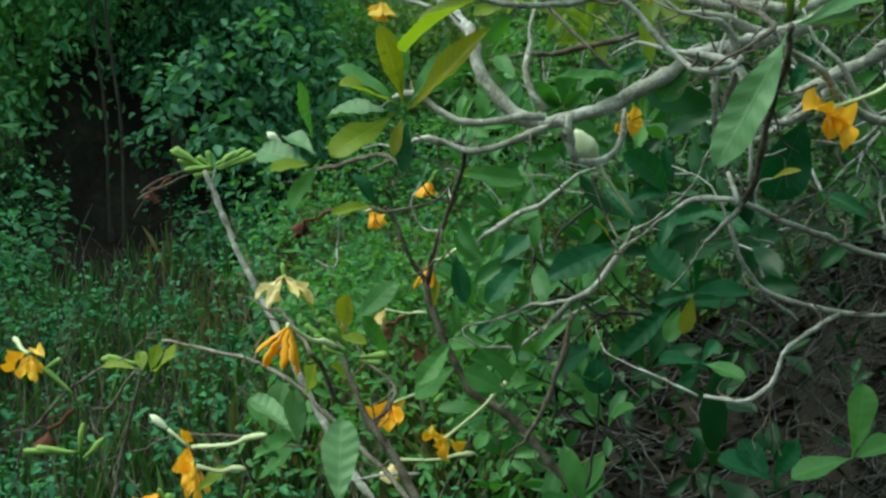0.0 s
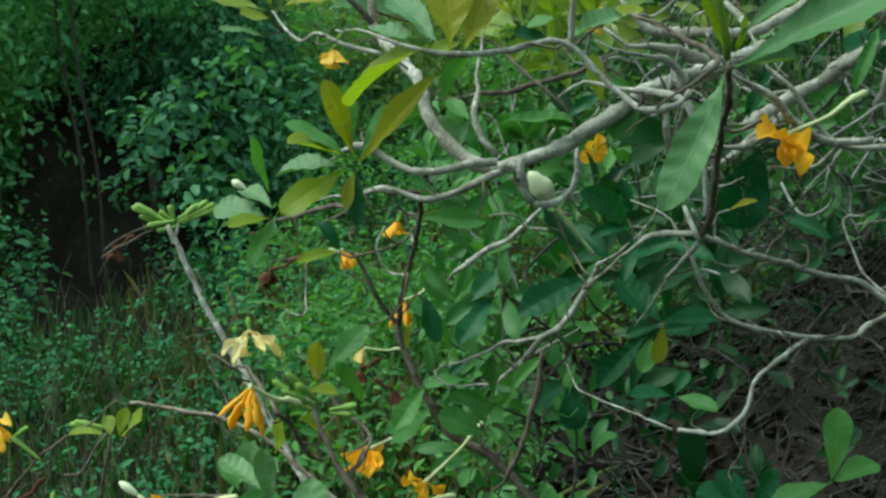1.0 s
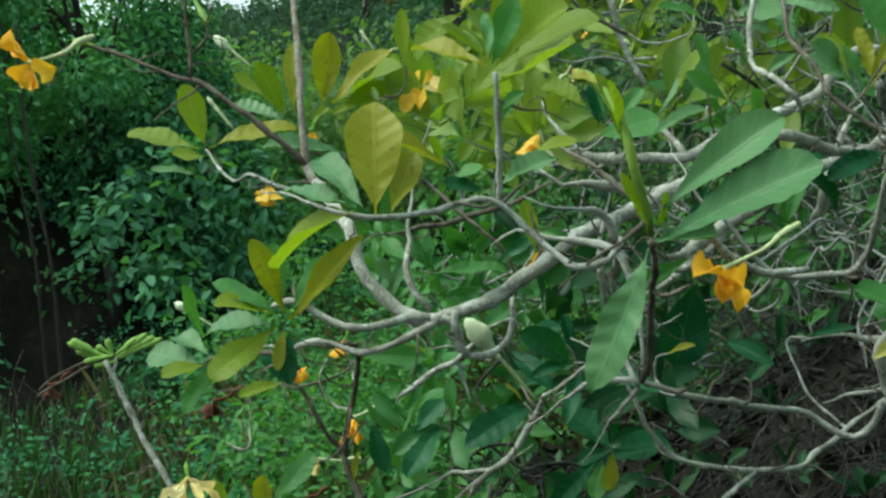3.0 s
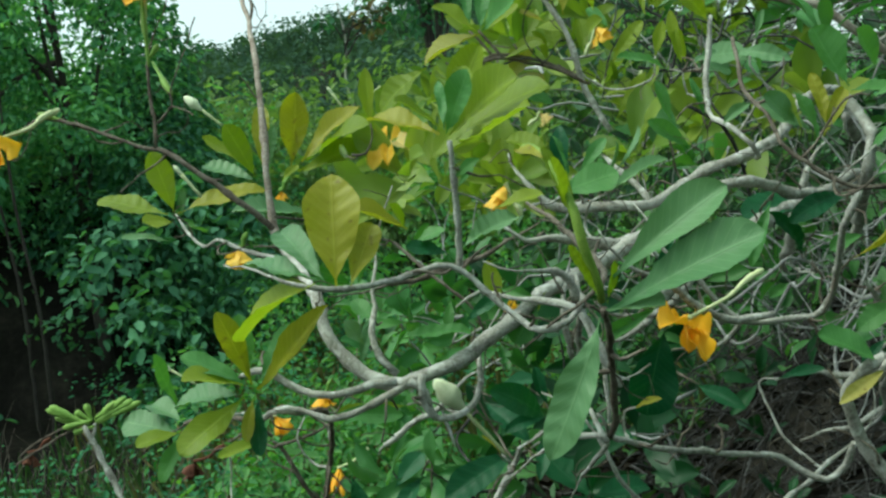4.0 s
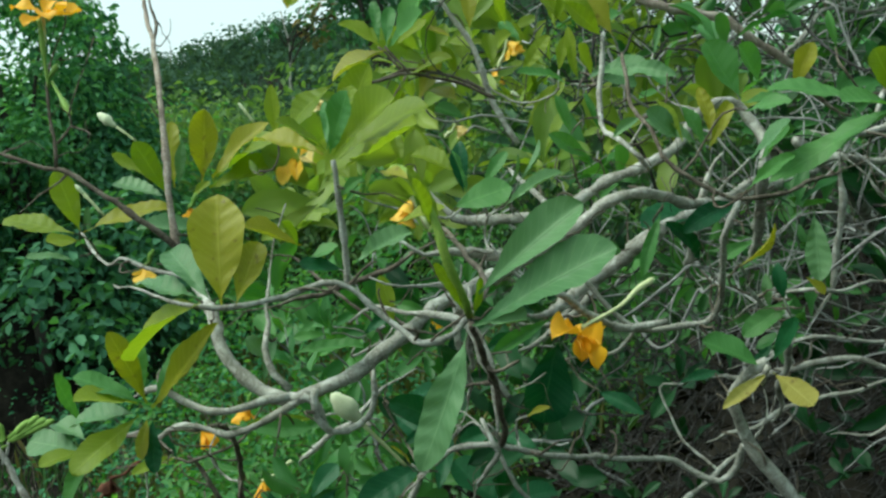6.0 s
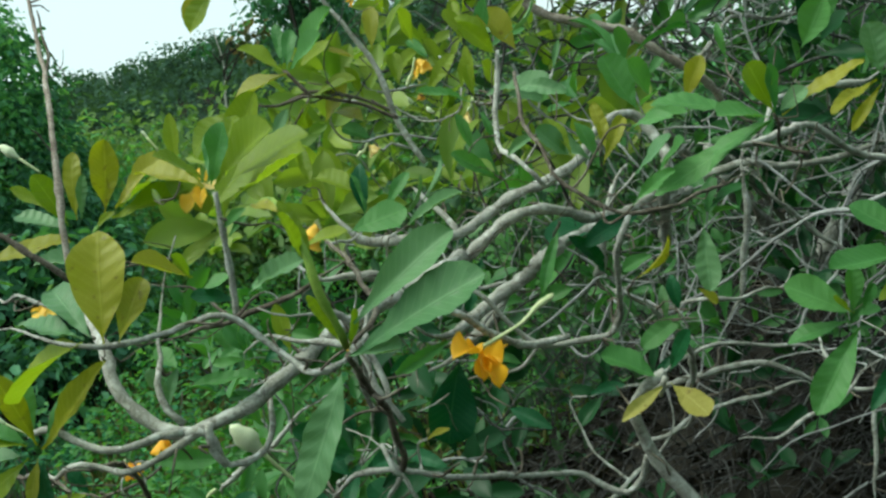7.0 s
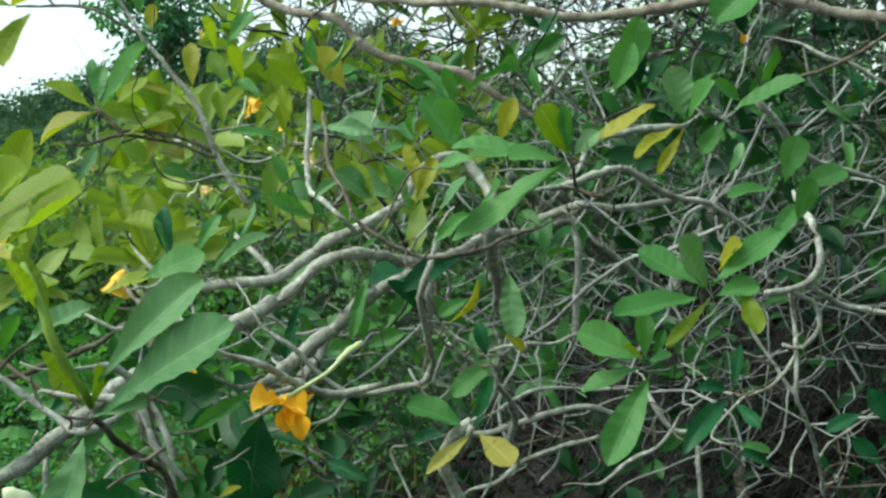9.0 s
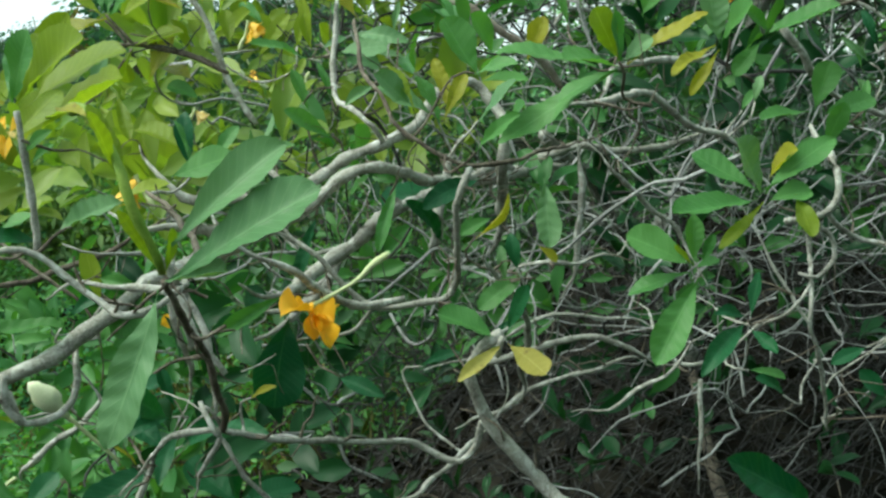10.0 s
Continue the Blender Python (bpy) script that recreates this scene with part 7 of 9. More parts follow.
leaf(shrub, (0.627, 1.244, 1.558), (0.514, 1.206, 1.570), "deep", (0.25, -0.50, 0.83), 1.28)
leaf(shrub, (0.582, 1.208, 1.513), (0.532, 1.168, 1.574), "deep", (0.49, -0.85, -0.17), 0.71)
leaf(shrub, (0.566, 0.957, 1.493), (0.566, 0.959, 1.529), "deep", (-0.53, -0.85, 0.03), 0.99)
leaf(shrub, (0.168, 1.006, 1.525), (0.203, 1.004, 1.544), "deep", (-0.29, -0.83, 0.47), 0.99)
leaf(shrub, (0.303, 1.101, 1.640), (0.296, 1.123, 1.690), "mid", (0.82, -0.48, 0.32), 0.45)
leaf(shrub, (0.306, 1.155, 1.644), (0.312, 1.156, 1.702), "deep", (-0.47, -0.88, 0.08), 0.94)
leaf(shrub, (0.333, 1.202, 1.644), (0.370, 1.201, 1.683), "mid", (-0.41, -0.83, 0.36), 0.89)
leaf(shrub, (0.338, 1.099, 1.622), (0.407, 1.095, 1.648), "blue", (-0.31, -0.56, 0.77), 0.71)
leaf(shrub, (0.376, 1.202, 1.644), (0.409, 1.201, 1.692), "blue", (0.71, -0.52, -0.48), 0.54)
leaf(shrub, (0.456, 1.229, 1.689), (0.444, 1.232, 1.741), "mid", (-0.03, -1.00, 0.05), 0.74)
leaf(shrub, (0.473, 1.267, 1.755), (0.400, 1.224, 1.773), "mid", (0.45, -0.43, 0.78), 0.67)
leaf(shrub, (0.191, 1.230, 1.403), (0.230, 1.174, 1.362), "deep", (-0.21, -0.68, 0.70), 0.78)
leaf(shrub, (0.206, 1.228, 1.413), (0.253, 1.175, 1.427), "deep", (-0.71, -0.51, 0.49), 0.71)
leaf(shrub, (0.203, 1.229, 1.337), (0.181, 1.232, 1.364), "olive", (0.73, -0.26, 0.63), 0.54)
leaf(shrub, (1.004, 1.056, 1.569), (0.919, 1.007, 1.529), "mid", (-0.02, -0.62, 0.79), 0.52)
leaf(shrub, (0.908, 0.993, 1.686), (0.874, 0.983, 1.714), "mid", (0.26, -0.97, -0.05), 0.94)
leaf(shrub, (0.565, 0.991, 1.480), (0.567, 0.992, 1.517), "blue", (-0.51, -0.86, 0.04), 0.83)
leaf(shrub, (0.833, 1.003, 1.391), (0.791, 0.994, 1.404), "deep", (0.32, -0.82, 0.48), 0.91)
leaf(shrub, (0.836, 1.002, 1.378), (0.836, 0.959, 1.356), "deep", (-0.47, -0.41, 0.78), 0.77)
leaf(shrub, (0.831, 1.003, 1.385), (0.750, 0.972, 1.348), "deep", (-0.09, -0.64, 0.76), 0.60)
leaf(shrub, (0.838, 1.001, 1.391), (0.855, 0.998, 1.437), "deep", (-0.74, -0.64, 0.23), 0.73)
leaf(shrub, (0.930, 0.874, 1.344), (0.910, 0.880, 1.387), "deep", (-0.07, -0.99, 0.13), 1.16)
leaf(shrub, (0.860, 0.992, 1.301), (0.820, 0.983, 1.331), "deep", (0.39, -0.89, 0.25), 0.84)
leaf(shrub, (0.483, 1.137, 1.795), (0.448, 1.149, 1.840), "young", (0.05, -0.96, 0.28), 0.89)
leaf(shrub, (0.468, 1.207, 1.767), (0.466, 1.209, 1.816), "young", (-0.33, -0.94, 0.03), 0.72)
leaf(shrub, (0.475, 1.058, 1.744), (0.517, 1.015, 1.723), "blue", (-0.49, -0.72, 0.49), 0.83)
leaf(shrub, (0.487, 1.053, 1.691), (0.449, 1.035, 1.674), "blue", (0.13, -0.81, 0.57), 0.65)
leaf(shrub, (0.490, 1.116, 1.802), (0.533, 1.126, 1.845), "blue", (0.71, -0.38, -0.59), 0.54)
leaf(shrub, (0.460, 1.122, 1.686), (0.451, 1.126, 1.730), "mid", (-0.07, -1.00, 0.07), 0.54)
leaf(shrub, (0.547, 1.005, 1.527), (0.579, 0.980, 1.565), "olive", (0.41, -0.56, -0.72), 0.59)
leaf(shrub, (0.363, 1.441, 1.800), (0.343, 1.428, 1.848), "young", (0.53, -0.85, -0.02), 0.99)
leaf(shrub, (0.985, 1.174, 1.611), (1.011, 1.168, 1.634), "mid", (-0.57, -0.69, 0.45), 1.14)
leaf(shrub, (1.074, 1.054, 1.596), (1.068, 1.057, 1.624), "blue", (-0.27, -0.96, 0.03), 1.11)
leaf(shrub, (1.072, 1.051, 1.629), (1.055, 1.058, 1.666), "mid", (0.47, -0.81, 0.36), 0.70)
leaf(shrub, (-0.014, 1.378, 1.229), (-0.008, 1.383, 1.261), "olive", (-0.32, -0.93, 0.18), 0.75)
leaf(shrub, (0.238, 1.063, 1.408), (0.182, 1.021, 1.455), "deep", (0.65, -0.75, 0.11), 0.98)
leaf(shrub, (0.239, 1.061, 1.412), (0.192, 1.042, 1.407), "deep", (0.27, -0.76, 0.59), 0.85)
leaf(shrub, (0.243, 1.061, 1.404), (0.215, 1.007, 1.363), "deep", (-0.06, -0.59, 0.81), 0.56)
leaf(shrub, (0.246, 1.096, 1.413), (0.239, 1.102, 1.456), "deep", (-0.15, -0.98, 0.11), 0.80)
leaf(shrub, (0.107, 1.347, 1.301), (0.056, 1.290, 1.251), "deep", (0.05, -0.69, 0.72), 0.94)
leaf(shrub, (0.016, 1.392, 1.303), (0.030, 1.383, 1.235), "deep", (0.07, -0.99, 0.15), 0.98)
leaf(shrub, (0.072, 1.377, 1.214), (0.041, 1.374, 1.192), "deep", (-0.29, -0.81, 0.51), 1.07)
leaf(shrub, (0.197, 0.952, 1.536), (0.192, 0.959, 1.582), "young", (-0.19, -0.98, 0.11), 0.89)
leaf(shrub, (0.199, 0.952, 1.556), (0.225, 0.932, 1.545), "mid", (-0.40, -0.77, 0.50), 0.89)
leaf(shrub, (0.021, 1.165, 1.430), (0.097, 1.162, 1.416), "mid", (0.07, -0.86, 0.51), 0.80)
leaf(shrub, (-0.085, 1.359, 1.369), (-0.114, 1.365, 1.414), "deep", (0.32, -0.89, 0.33), 0.85)
leaf(shrub, (-0.086, 1.369, 1.372), (-0.143, 1.348, 1.364), "young", (0.08, -0.53, 0.85), 0.96)
leaf(shrub, (-0.024, 1.301, 1.406), (-0.013, 1.304, 1.430), "blue", (-0.33, -0.90, 0.27), 0.68)
leaf(young_shrub, (-0.171, 1.382, 1.305), (-0.216, 1.383, 1.310), "mid", (0.08, -0.22, 0.97), 0.45)
leaf(young_shrub, (-0.170, 1.385, 1.298), (-0.185, 1.388, 1.313), "mid", (0.68, -0.18, 0.71), 0.45)
leaf(shrub, (0.060, 1.094, 1.483), (0.082, 1.093, 1.530), "blue", (-0.39, -0.91, 0.16), 0.71)
leaf(shrub, (0.345, 1.206, 1.626), (0.382, 1.203, 1.678), "blue", (0.71, -0.46, -0.54), 0.54)
leaf(shrub, (0.478, 1.242, 1.660), (0.428, 1.232, 1.697), "mid", (0.34, -0.91, 0.23), 0.90)
leaf(shrub, (0.430, 1.296, 1.582), (0.468, 1.291, 1.609), "blue", (-0.40, -0.82, 0.41), 0.90)
leaf(shrub, (0.249, 1.182, 1.359), (0.298, 1.123, 1.384), "deep", (-0.77, -0.47, 0.42), 0.68)
leaf(shrub, (0.289, 1.166, 1.378), (0.332, 1.107, 1.361), "deep", (-0.43, -0.54, 0.72), 0.64)
leaf(shrub, (0.422, 1.161, 1.397), (0.455, 1.104, 1.375), "deep", (-0.43, -0.53, 0.73), 0.66)
leaf(shrub, (0.515, 1.161, 1.389), (0.546, 1.105, 1.403), "deep", (-0.81, -0.32, 0.49), 0.55)
leaf(shrub, (0.336, 1.089, 1.490), (0.289, 1.047, 1.483), "deep", (0.42, -0.60, 0.68), 0.56)
leaf(shrub, (0.477, 1.335, 1.779), (0.493, 1.332, 1.823), "young", (-0.52, -0.84, 0.14), 0.90)
leaf(shrub, (0.623, 1.463, 1.906), (0.589, 1.470, 1.876), "young", (-0.45, -0.85, 0.28), 0.72)
leaf(shrub, (0.585, 1.276, 1.775), (0.599, 1.273, 1.812), "blue", (-0.57, -0.80, 0.17), 0.59)
leaf(shrub, (0.358, 1.027, 1.507), (0.291, 1.024, 1.481), "mid", (-0.18, -0.83, 0.53), 0.61)
leaf(shrub, (0.491, 1.050, 1.592), (0.457, 1.038, 1.529), "mid", (-0.42, -0.83, 0.37), 0.51)
leaf(shrub, (0.440, 1.213, 1.574), (0.409, 1.220, 1.506), "deep", (-0.55, -0.82, 0.17), 0.60)
leaf(shrub, (0.730, 1.099, 1.732), (0.727, 1.101, 1.776), "mid", (-0.47, -0.88, 0.02), 0.54)
leaf(shrub, (0.940, 1.082, 1.616), (0.953, 1.080, 1.646), "blue", (-0.72, -0.65, 0.25), 1.04)
leaf(shrub, (1.162, 1.127, 1.664), (1.153, 1.132, 1.711), "deep", (-0.34, -0.94, 0.02), 0.75)
leaf(shrub, (1.081, 1.048, 1.639), (1.051, 1.057, 1.675), "blue", (-0.11, -0.98, 0.16), 0.51)
leaf(shrub, (1.057, 1.047, 1.572), (1.071, 1.045, 1.621), "mid", (-0.77, -0.61, 0.20), 0.56)
leaf(shrub, (0.825, 1.002, 1.336), (0.851, 0.974, 1.324), "mid", (-0.23, -0.55, 0.80), 0.80)
leaf(shrub, (1.022, 1.051, 1.314), (0.977, 1.063, 1.302), "deep", (-0.34, -0.68, 0.64), 0.96)
leaf(shrub, (0.999, 1.004, 1.265), (0.974, 1.012, 1.302), "deep", (0.00, -0.98, 0.21), 1.19)
leaf(shrub, (0.977, 1.061, 1.249), (0.959, 1.067, 1.279), "deep", (0.01, -0.98, 0.19), 0.89)
leaf(shrub, (0.584, 1.040, 1.439), (0.559, 1.046, 1.411), "deep", (-0.60, -0.71, 0.37), 0.88)
leaf(shrub, (0.774, 0.845, 1.237), (0.676, 0.829, 1.310), "deep", (0.35, -0.90, 0.28), 0.78)
leaf(shrub, (0.163, 1.250, 1.243), (0.114, 1.244, 1.198), "mid", (-0.36, -0.80, 0.48), 0.68)
leaf(shrub, (0.043, 1.283, 1.198), (0.082, 1.278, 1.153), "mid", (0.33, -0.85, 0.40), 0.96)
leaf(shrub, (0.015, 1.390, 1.245), (0.019, 1.383, 1.197), "mid", (-0.06, -0.99, 0.12), 0.80)
leaf(shrub, (0.012, 1.398, 1.282), (0.059, 1.396, 1.268), "mid", (0.21, -0.56, 0.80), 0.77)
leaf(shrub, (-0.011, 1.388, 1.230), (-0.003, 1.393, 1.265), "olive", (-0.34, -0.92, 0.19), 0.57)
leaf(shrub, (0.104, 1.197, 1.420), (0.021, 1.198, 1.420), "young", (-0.00, -0.57, 0.82), 0.56)

# the large leaves that stand out, whorl by whorl
leaf_one(shrub, (0.241, 0.680, 1.575), (0.315, 0.656, 1.623), "blue", (-0.51, -0.75, 0.42), 0.33, 0.88, 0.00)
leaf_one(shrub, (0.237, 0.679, 1.555), (0.325, 0.629, 1.593), "blue", (-0.58, -0.60, 0.55), 0.34, 0.88, -0.02)
leaf_one(shrub, (0.231, 0.679, 1.552), (0.186, 0.678, 1.468), "blue", (-0.48, -0.84, 0.27), 0.30, 0.33, -0.03)
leaf_one(shrub, (0.235, 0.679, 1.556), (0.267, 0.656, 1.556), "blue", (-0.22, -0.28, 0.93), 0.62, 0.78, 0.00)
leaf_one(shrub, (0.232, 0.680, 1.564), (0.216, 0.671, 1.601), "young", (0.47, -0.88, 0.00), 0.21, 0.50, 0.00)
leaf_one(shrub, (0.236, 0.679, 1.560), (0.245, 0.679, 1.586), "young", (0.62, -0.74, -0.23), 0.33, 0.50, 0.00)
leaf_one(shrub, (0.159, 0.844, 1.691), (0.106, 0.883, 1.714), "olive", (0.06, -0.45, 0.89), 0.41, 0.50, 0.00)
leaf_one(shrub, (0.162, 0.844, 1.694), (0.127, 0.822, 1.720), "young", (0.68, -0.26, 0.68), 0.62, 0.50, 0.00)
leaf_one(shrub, (0.165, 0.843, 1.691), (0.185, 0.808, 1.733), "mid", (-0.81, -0.58, -0.08), 0.47, 0.48, 0.00)
leaf_one(shrub, (0.167, 0.843, 1.689), (0.219, 0.796, 1.721), "young", (-0.73, -0.45, 0.51), 0.59, 0.68, 0.00)
leaf_one(shrub, (0.171, 0.843, 1.686), (0.246, 0.824, 1.715), "young", (-0.41, -0.43, 0.81), 0.61, 0.50, 0.00)
leaf_one(shrub, (0.163, 0.843, 1.694), (0.167, 0.890, 1.737), "mid", (0.05, -0.68, 0.73), 0.16, 0.50, 0.00)
leaf_one(shrub, (0.170, 0.843, 1.697), (0.193, 0.909, 1.750), "young", (0.09, -0.64, 0.76), 0.20, 0.50, 0.00)
leaf_one(shrub, (0.264, 1.329, 1.838), (0.189, 1.351, 1.813), "olive", (-0.40, -0.40, 0.83), 0.62, 0.50, 0.06)
leaf_one(shrub, (0.190, 1.332, 1.806), (0.125, 1.372, 1.762), "young", (-0.66, -0.62, 0.42), 0.54, 0.50, 0.05)
leaf_one(shrub, (0.285, 1.326, 1.803), (0.330, 1.301, 1.811), "young", (-0.33, -0.30, 0.90), 0.62, 0.50, 0.00)
leaf_one(shrub, (0.284, 1.326, 1.799), (0.270, 1.362, 1.776), "young", (-0.86, -0.00, 0.51), 0.62, 0.50, 0.00)
leaf_one(shrub, (0.263, 1.329, 1.843), (0.279, 1.362, 1.898), "mid", (0.01, -0.86, 0.51), 0.30, 0.50, 0.00)
leaf_one(shrub, (0.265, 1.329, 1.841), (0.310, 1.286, 1.871), "mid", (-0.76, -0.44, 0.49), 0.62, 0.50, 0.00)
leaf_one(shrub, (0.257, 1.329, 1.841), (0.208, 1.335, 1.881), "young", (0.48, -0.57, 0.67), 0.62, 0.50, 0.00)
leaf_one(shrub, (0.063, 0.821, 1.588), (0.071, 0.854, 1.674), "olive", (0.02, -0.93, 0.35), 0.49, 0.23, 0.01)
leaf_one(shrub, (0.074, 0.820, 1.587), (0.097, 0.850, 1.631), "olive", (0.00, -0.82, 0.57), 0.44, 0.50, 0.00)
leaf_one(shrub, (0.055, 0.822, 1.594), (0.022, 0.885, 1.635), "blue", (-0.07, -0.56, 0.83), 0.33, 0.78, 0.00)
leaf_one(shrub, (0.049, 0.822, 1.594), (-0.013, 0.897, 1.612), "blue", (-0.07, -0.29, 0.95), 0.25, 0.58, 0.00)
leaf_one(shrub, (0.047, 0.822, 1.593), (-0.020, 0.875, 1.552), "young", (-0.58, -0.12, 0.80), 0.59, 0.50, 0.05)
leaf_one(shrub, (0.126, 0.958, 1.620), (0.081, 0.932, 1.645), "olive", (0.59, -0.29, 0.75), 0.62, 0.50, 0.00)
leaf_one(shrub, (0.127, 0.958, 1.604), (0.159, 0.949, 1.614), "mid", (-0.39, -0.41, 0.83), 0.62, 0.50, 0.00)
leaf_one(shrub, (0.171, 0.955, 1.597), (0.230, 1.002, 1.614), "blue", (0.12, -0.47, 0.88), 0.40, 0.50, 0.00)
leaf_one(shrub, (0.161, 0.955, 1.593), (0.122, 0.941, 1.605), "deep", (0.43, -0.69, 0.58), 0.42, 0.50, 0.00)
leaf_one(shrub, (0.097, 0.927, 1.527), (0.166, 0.922, 1.524), "mid", (-0.00, -0.48, 0.88), 0.27, 0.50, 0.00)
leaf_one(shrub, (0.231, 0.949, 1.542), (0.204, 0.944, 1.505), "mid", (-0.25, -0.92, 0.31), 0.56, 0.50, 0.00)
leaf_one(shrub, (0.239, 0.948, 1.547), (0.216, 0.952, 1.523), "young", (-0.43, -0.86, 0.28), 0.45, 0.50, 0.00)
leaf_one(shrub, (0.275, 1.019, 1.631), (0.335, 1.016, 1.642), "mid", (-0.15, -0.77, 0.62), 0.62, 0.50, 0.00)
leaf_one(shrub, (0.231, 1.172, 1.624), (0.285, 1.168, 1.631), "young", (-0.15, -0.48, 0.87), 0.51, 0.50, 0.00)
leaf_one(shrub, (0.124, 0.958, 1.619), (0.113, 0.937, 1.644), "young", (0.88, -0.48, -0.02), 0.43, 0.50, 0.00)
leaf_one(shrub, (0.084, 1.078, 1.530), (0.064, 1.106, 1.554), "mid", (-0.03, -0.66, 0.75), 0.46, 0.50, 0.00)
leaf_one(shrub, (0.069, 1.078, 1.510), (0.053, 1.072, 1.536), "blue", (0.53, -0.84, 0.10), 0.62, 0.50, 0.00)
leaf_one(shrub, (-0.025, 0.922, 1.510), (-0.043, 0.906, 1.577), "olive", (0.44, -0.89, -0.09), 0.31, 0.48, 0.00)
leaf_one(shrub, (-0.027, 0.923, 1.514), (-0.028, 0.926, 1.571), "mid", (0.07, -1.00, 0.05), 0.38, 0.50, 0.00)
leaf_one(shrub, (-0.030, 0.922, 1.512), (-0.082, 0.922, 1.543), "mid", (0.47, -0.42, 0.78), 0.48, 0.50, 0.00)
leaf_one(shrub, (-0.033, 0.922, 1.511), (-0.076, 0.889, 1.527), "young", (0.42, -0.14, 0.89), 0.62, 0.50, 0.00)
leaf_one(shrub, (-0.021, 0.921, 1.505), (0.051, 0.885, 1.570), "olive", (-0.67, -0.63, 0.40), 0.27, 0.18, 0.06)
leaf_one(shrub, (-0.035, 0.921, 1.503), (-0.096, 0.946, 1.498), "blue", (-0.19, -0.29, 0.94), 0.56, 0.50, 0.00)
leaf_one(shrub, (-0.033, 0.921, 1.500), (-0.086, 0.881, 1.469), "young", (0.07, -0.66, 0.74), 0.42, 0.58, 0.00)
leaf_one(shrub, (-0.022, 0.920, 1.497), (-0.026, 0.909, 1.451), "deep", (-0.01, -0.97, 0.24), 0.33, 0.50, 0.00)
leaf_one(shrub, (-0.026, 0.921, 1.499), (-0.034, 0.901, 1.466), "olive", (-0.02, -0.86, 0.51), 0.30, 0.50, 0.00)
leaf_one(shrub, (-0.019, 0.922, 1.510), (0.018, 0.963, 1.552), "mid", (0.01, -0.72, 0.70), 0.33, 0.50, 0.00)
leaf_one(shrub, (-0.134, 1.110, 1.448), (-0.194, 1.142, 1.461), "blue", (-0.15, -0.60, 0.78), 0.53, 0.78, 0.00)
leaf_one(shrub, (-0.129, 1.111, 1.457), (-0.163, 1.138, 1.475), "blue", (0.13, -0.44, 0.89), 0.60, 0.78, 0.00)
leaf_one(shrub, (-0.131, 1.110, 1.446), (-0.174, 1.091, 1.442), "young", (0.08, -0.37, 0.93), 0.62, 0.50, 0.00)
leaf_one(shrub, (-0.122, 1.111, 1.452), (-0.161, 1.114, 1.397), "mid", (-0.45, -0.86, 0.26), 0.32, 0.50, 0.00)
leaf_one(shrub, (-0.131, 1.114, 1.473), (-0.138, 1.076, 1.533), "mid", (0.87, -0.46, -0.19), 0.27, 0.50, 0.00)
leaf_one(shrub, (-0.133, 1.235, 1.671), (-0.216, 1.269, 1.702), "young", (0.12, -0.49, 0.87), 0.42, 0.48, 0.00)
leaf_one(shrub, (-0.125, 1.234, 1.673), (-0.140, 1.232, 1.745), "young", (0.23, -0.97, 0.02), 0.42, 0.38, 0.00)
leaf_one(shrub, (-0.122, 1.234, 1.672), (-0.022, 1.248, 1.683), "olive", (-0.02, -0.50, 0.86), 0.40, 0.28, 0.00)
leaf_one(shrub, (-0.128, 1.234, 1.663), (-0.157, 1.207, 1.667), "young", (0.51, -0.48, 0.71), 0.62, 0.50, 0.00)
leaf_one(shrub, (-0.117, 1.233, 1.668), (-0.107, 1.214, 1.698), "blue", (-0.55, -0.76, -0.33), 0.31, 0.50, 0.00)
leaf_one(shrub, (-0.134, 1.233, 1.642), (-0.185, 1.215, 1.653), "blue", (0.34, -0.41, 0.85), 0.31, 0.50, 0.00)
leaf_one(shrub, (-0.118, 1.233, 1.657), (-0.100, 1.265, 1.646), "mid", (0.48, 0.00, 0.88), 0.62, 0.50, 0.00)
leaf_one(shrub, (-0.045, 1.384, 1.707), (-0.072, 1.371, 1.778), "young", (0.42, -0.91, -0.00), 0.42, 0.50, 0.00)
leaf_one(shrub, (-0.046, 1.384, 1.719), (-0.104, 1.380, 1.767), "young", (0.57, -0.53, 0.63), 0.35, 0.50, 0.00)
leaf_one(shrub, (-0.045, 1.383, 1.703), (-0.113, 1.425, 1.734), "blue", (0.10, -0.48, 0.87), 0.40, 0.78, 0.00)
leaf_one(shrub, (-0.033, 1.383, 1.712), (-0.026, 1.416, 1.801), "olive", (0.03, -0.94, 0.35), 0.26, 0.50, 0.00)
leaf_one(shrub, (-0.028, 1.383, 1.711), (-0.010, 1.363, 1.767), "blue", (-0.37, -0.91, -0.20), 0.26, 0.50, 0.00)
leaf_one(shrub, (0.002, 1.381, 1.714), (0.024, 1.353, 1.803), "olive", (-0.25, -0.94, -0.23), 0.42, 0.48, 0.00)
leaf_one(shrub, (0.017, 1.380, 1.716), (0.100, 1.398, 1.778), "olive", (-0.35, -0.66, 0.66), 0.36, 0.50, -0.04)
leaf_one(shrub, (0.023, 1.380, 1.717), (0.107, 1.326, 1.747), "young", (-0.45, -0.22, 0.86), 0.62, 0.50, 0.00)
leaf_one(shrub, (0.010, 1.380, 1.705), (0.113, 1.353, 1.720), "young", (-0.28, -0.72, 0.64), 0.37, 0.38, 0.00)
leaf_one(shrub, (-0.013, 1.381, 1.696), (0.009, 1.408, 1.715), "young", (0.14, -0.65, 0.74), 0.33, 0.50, 0.00)
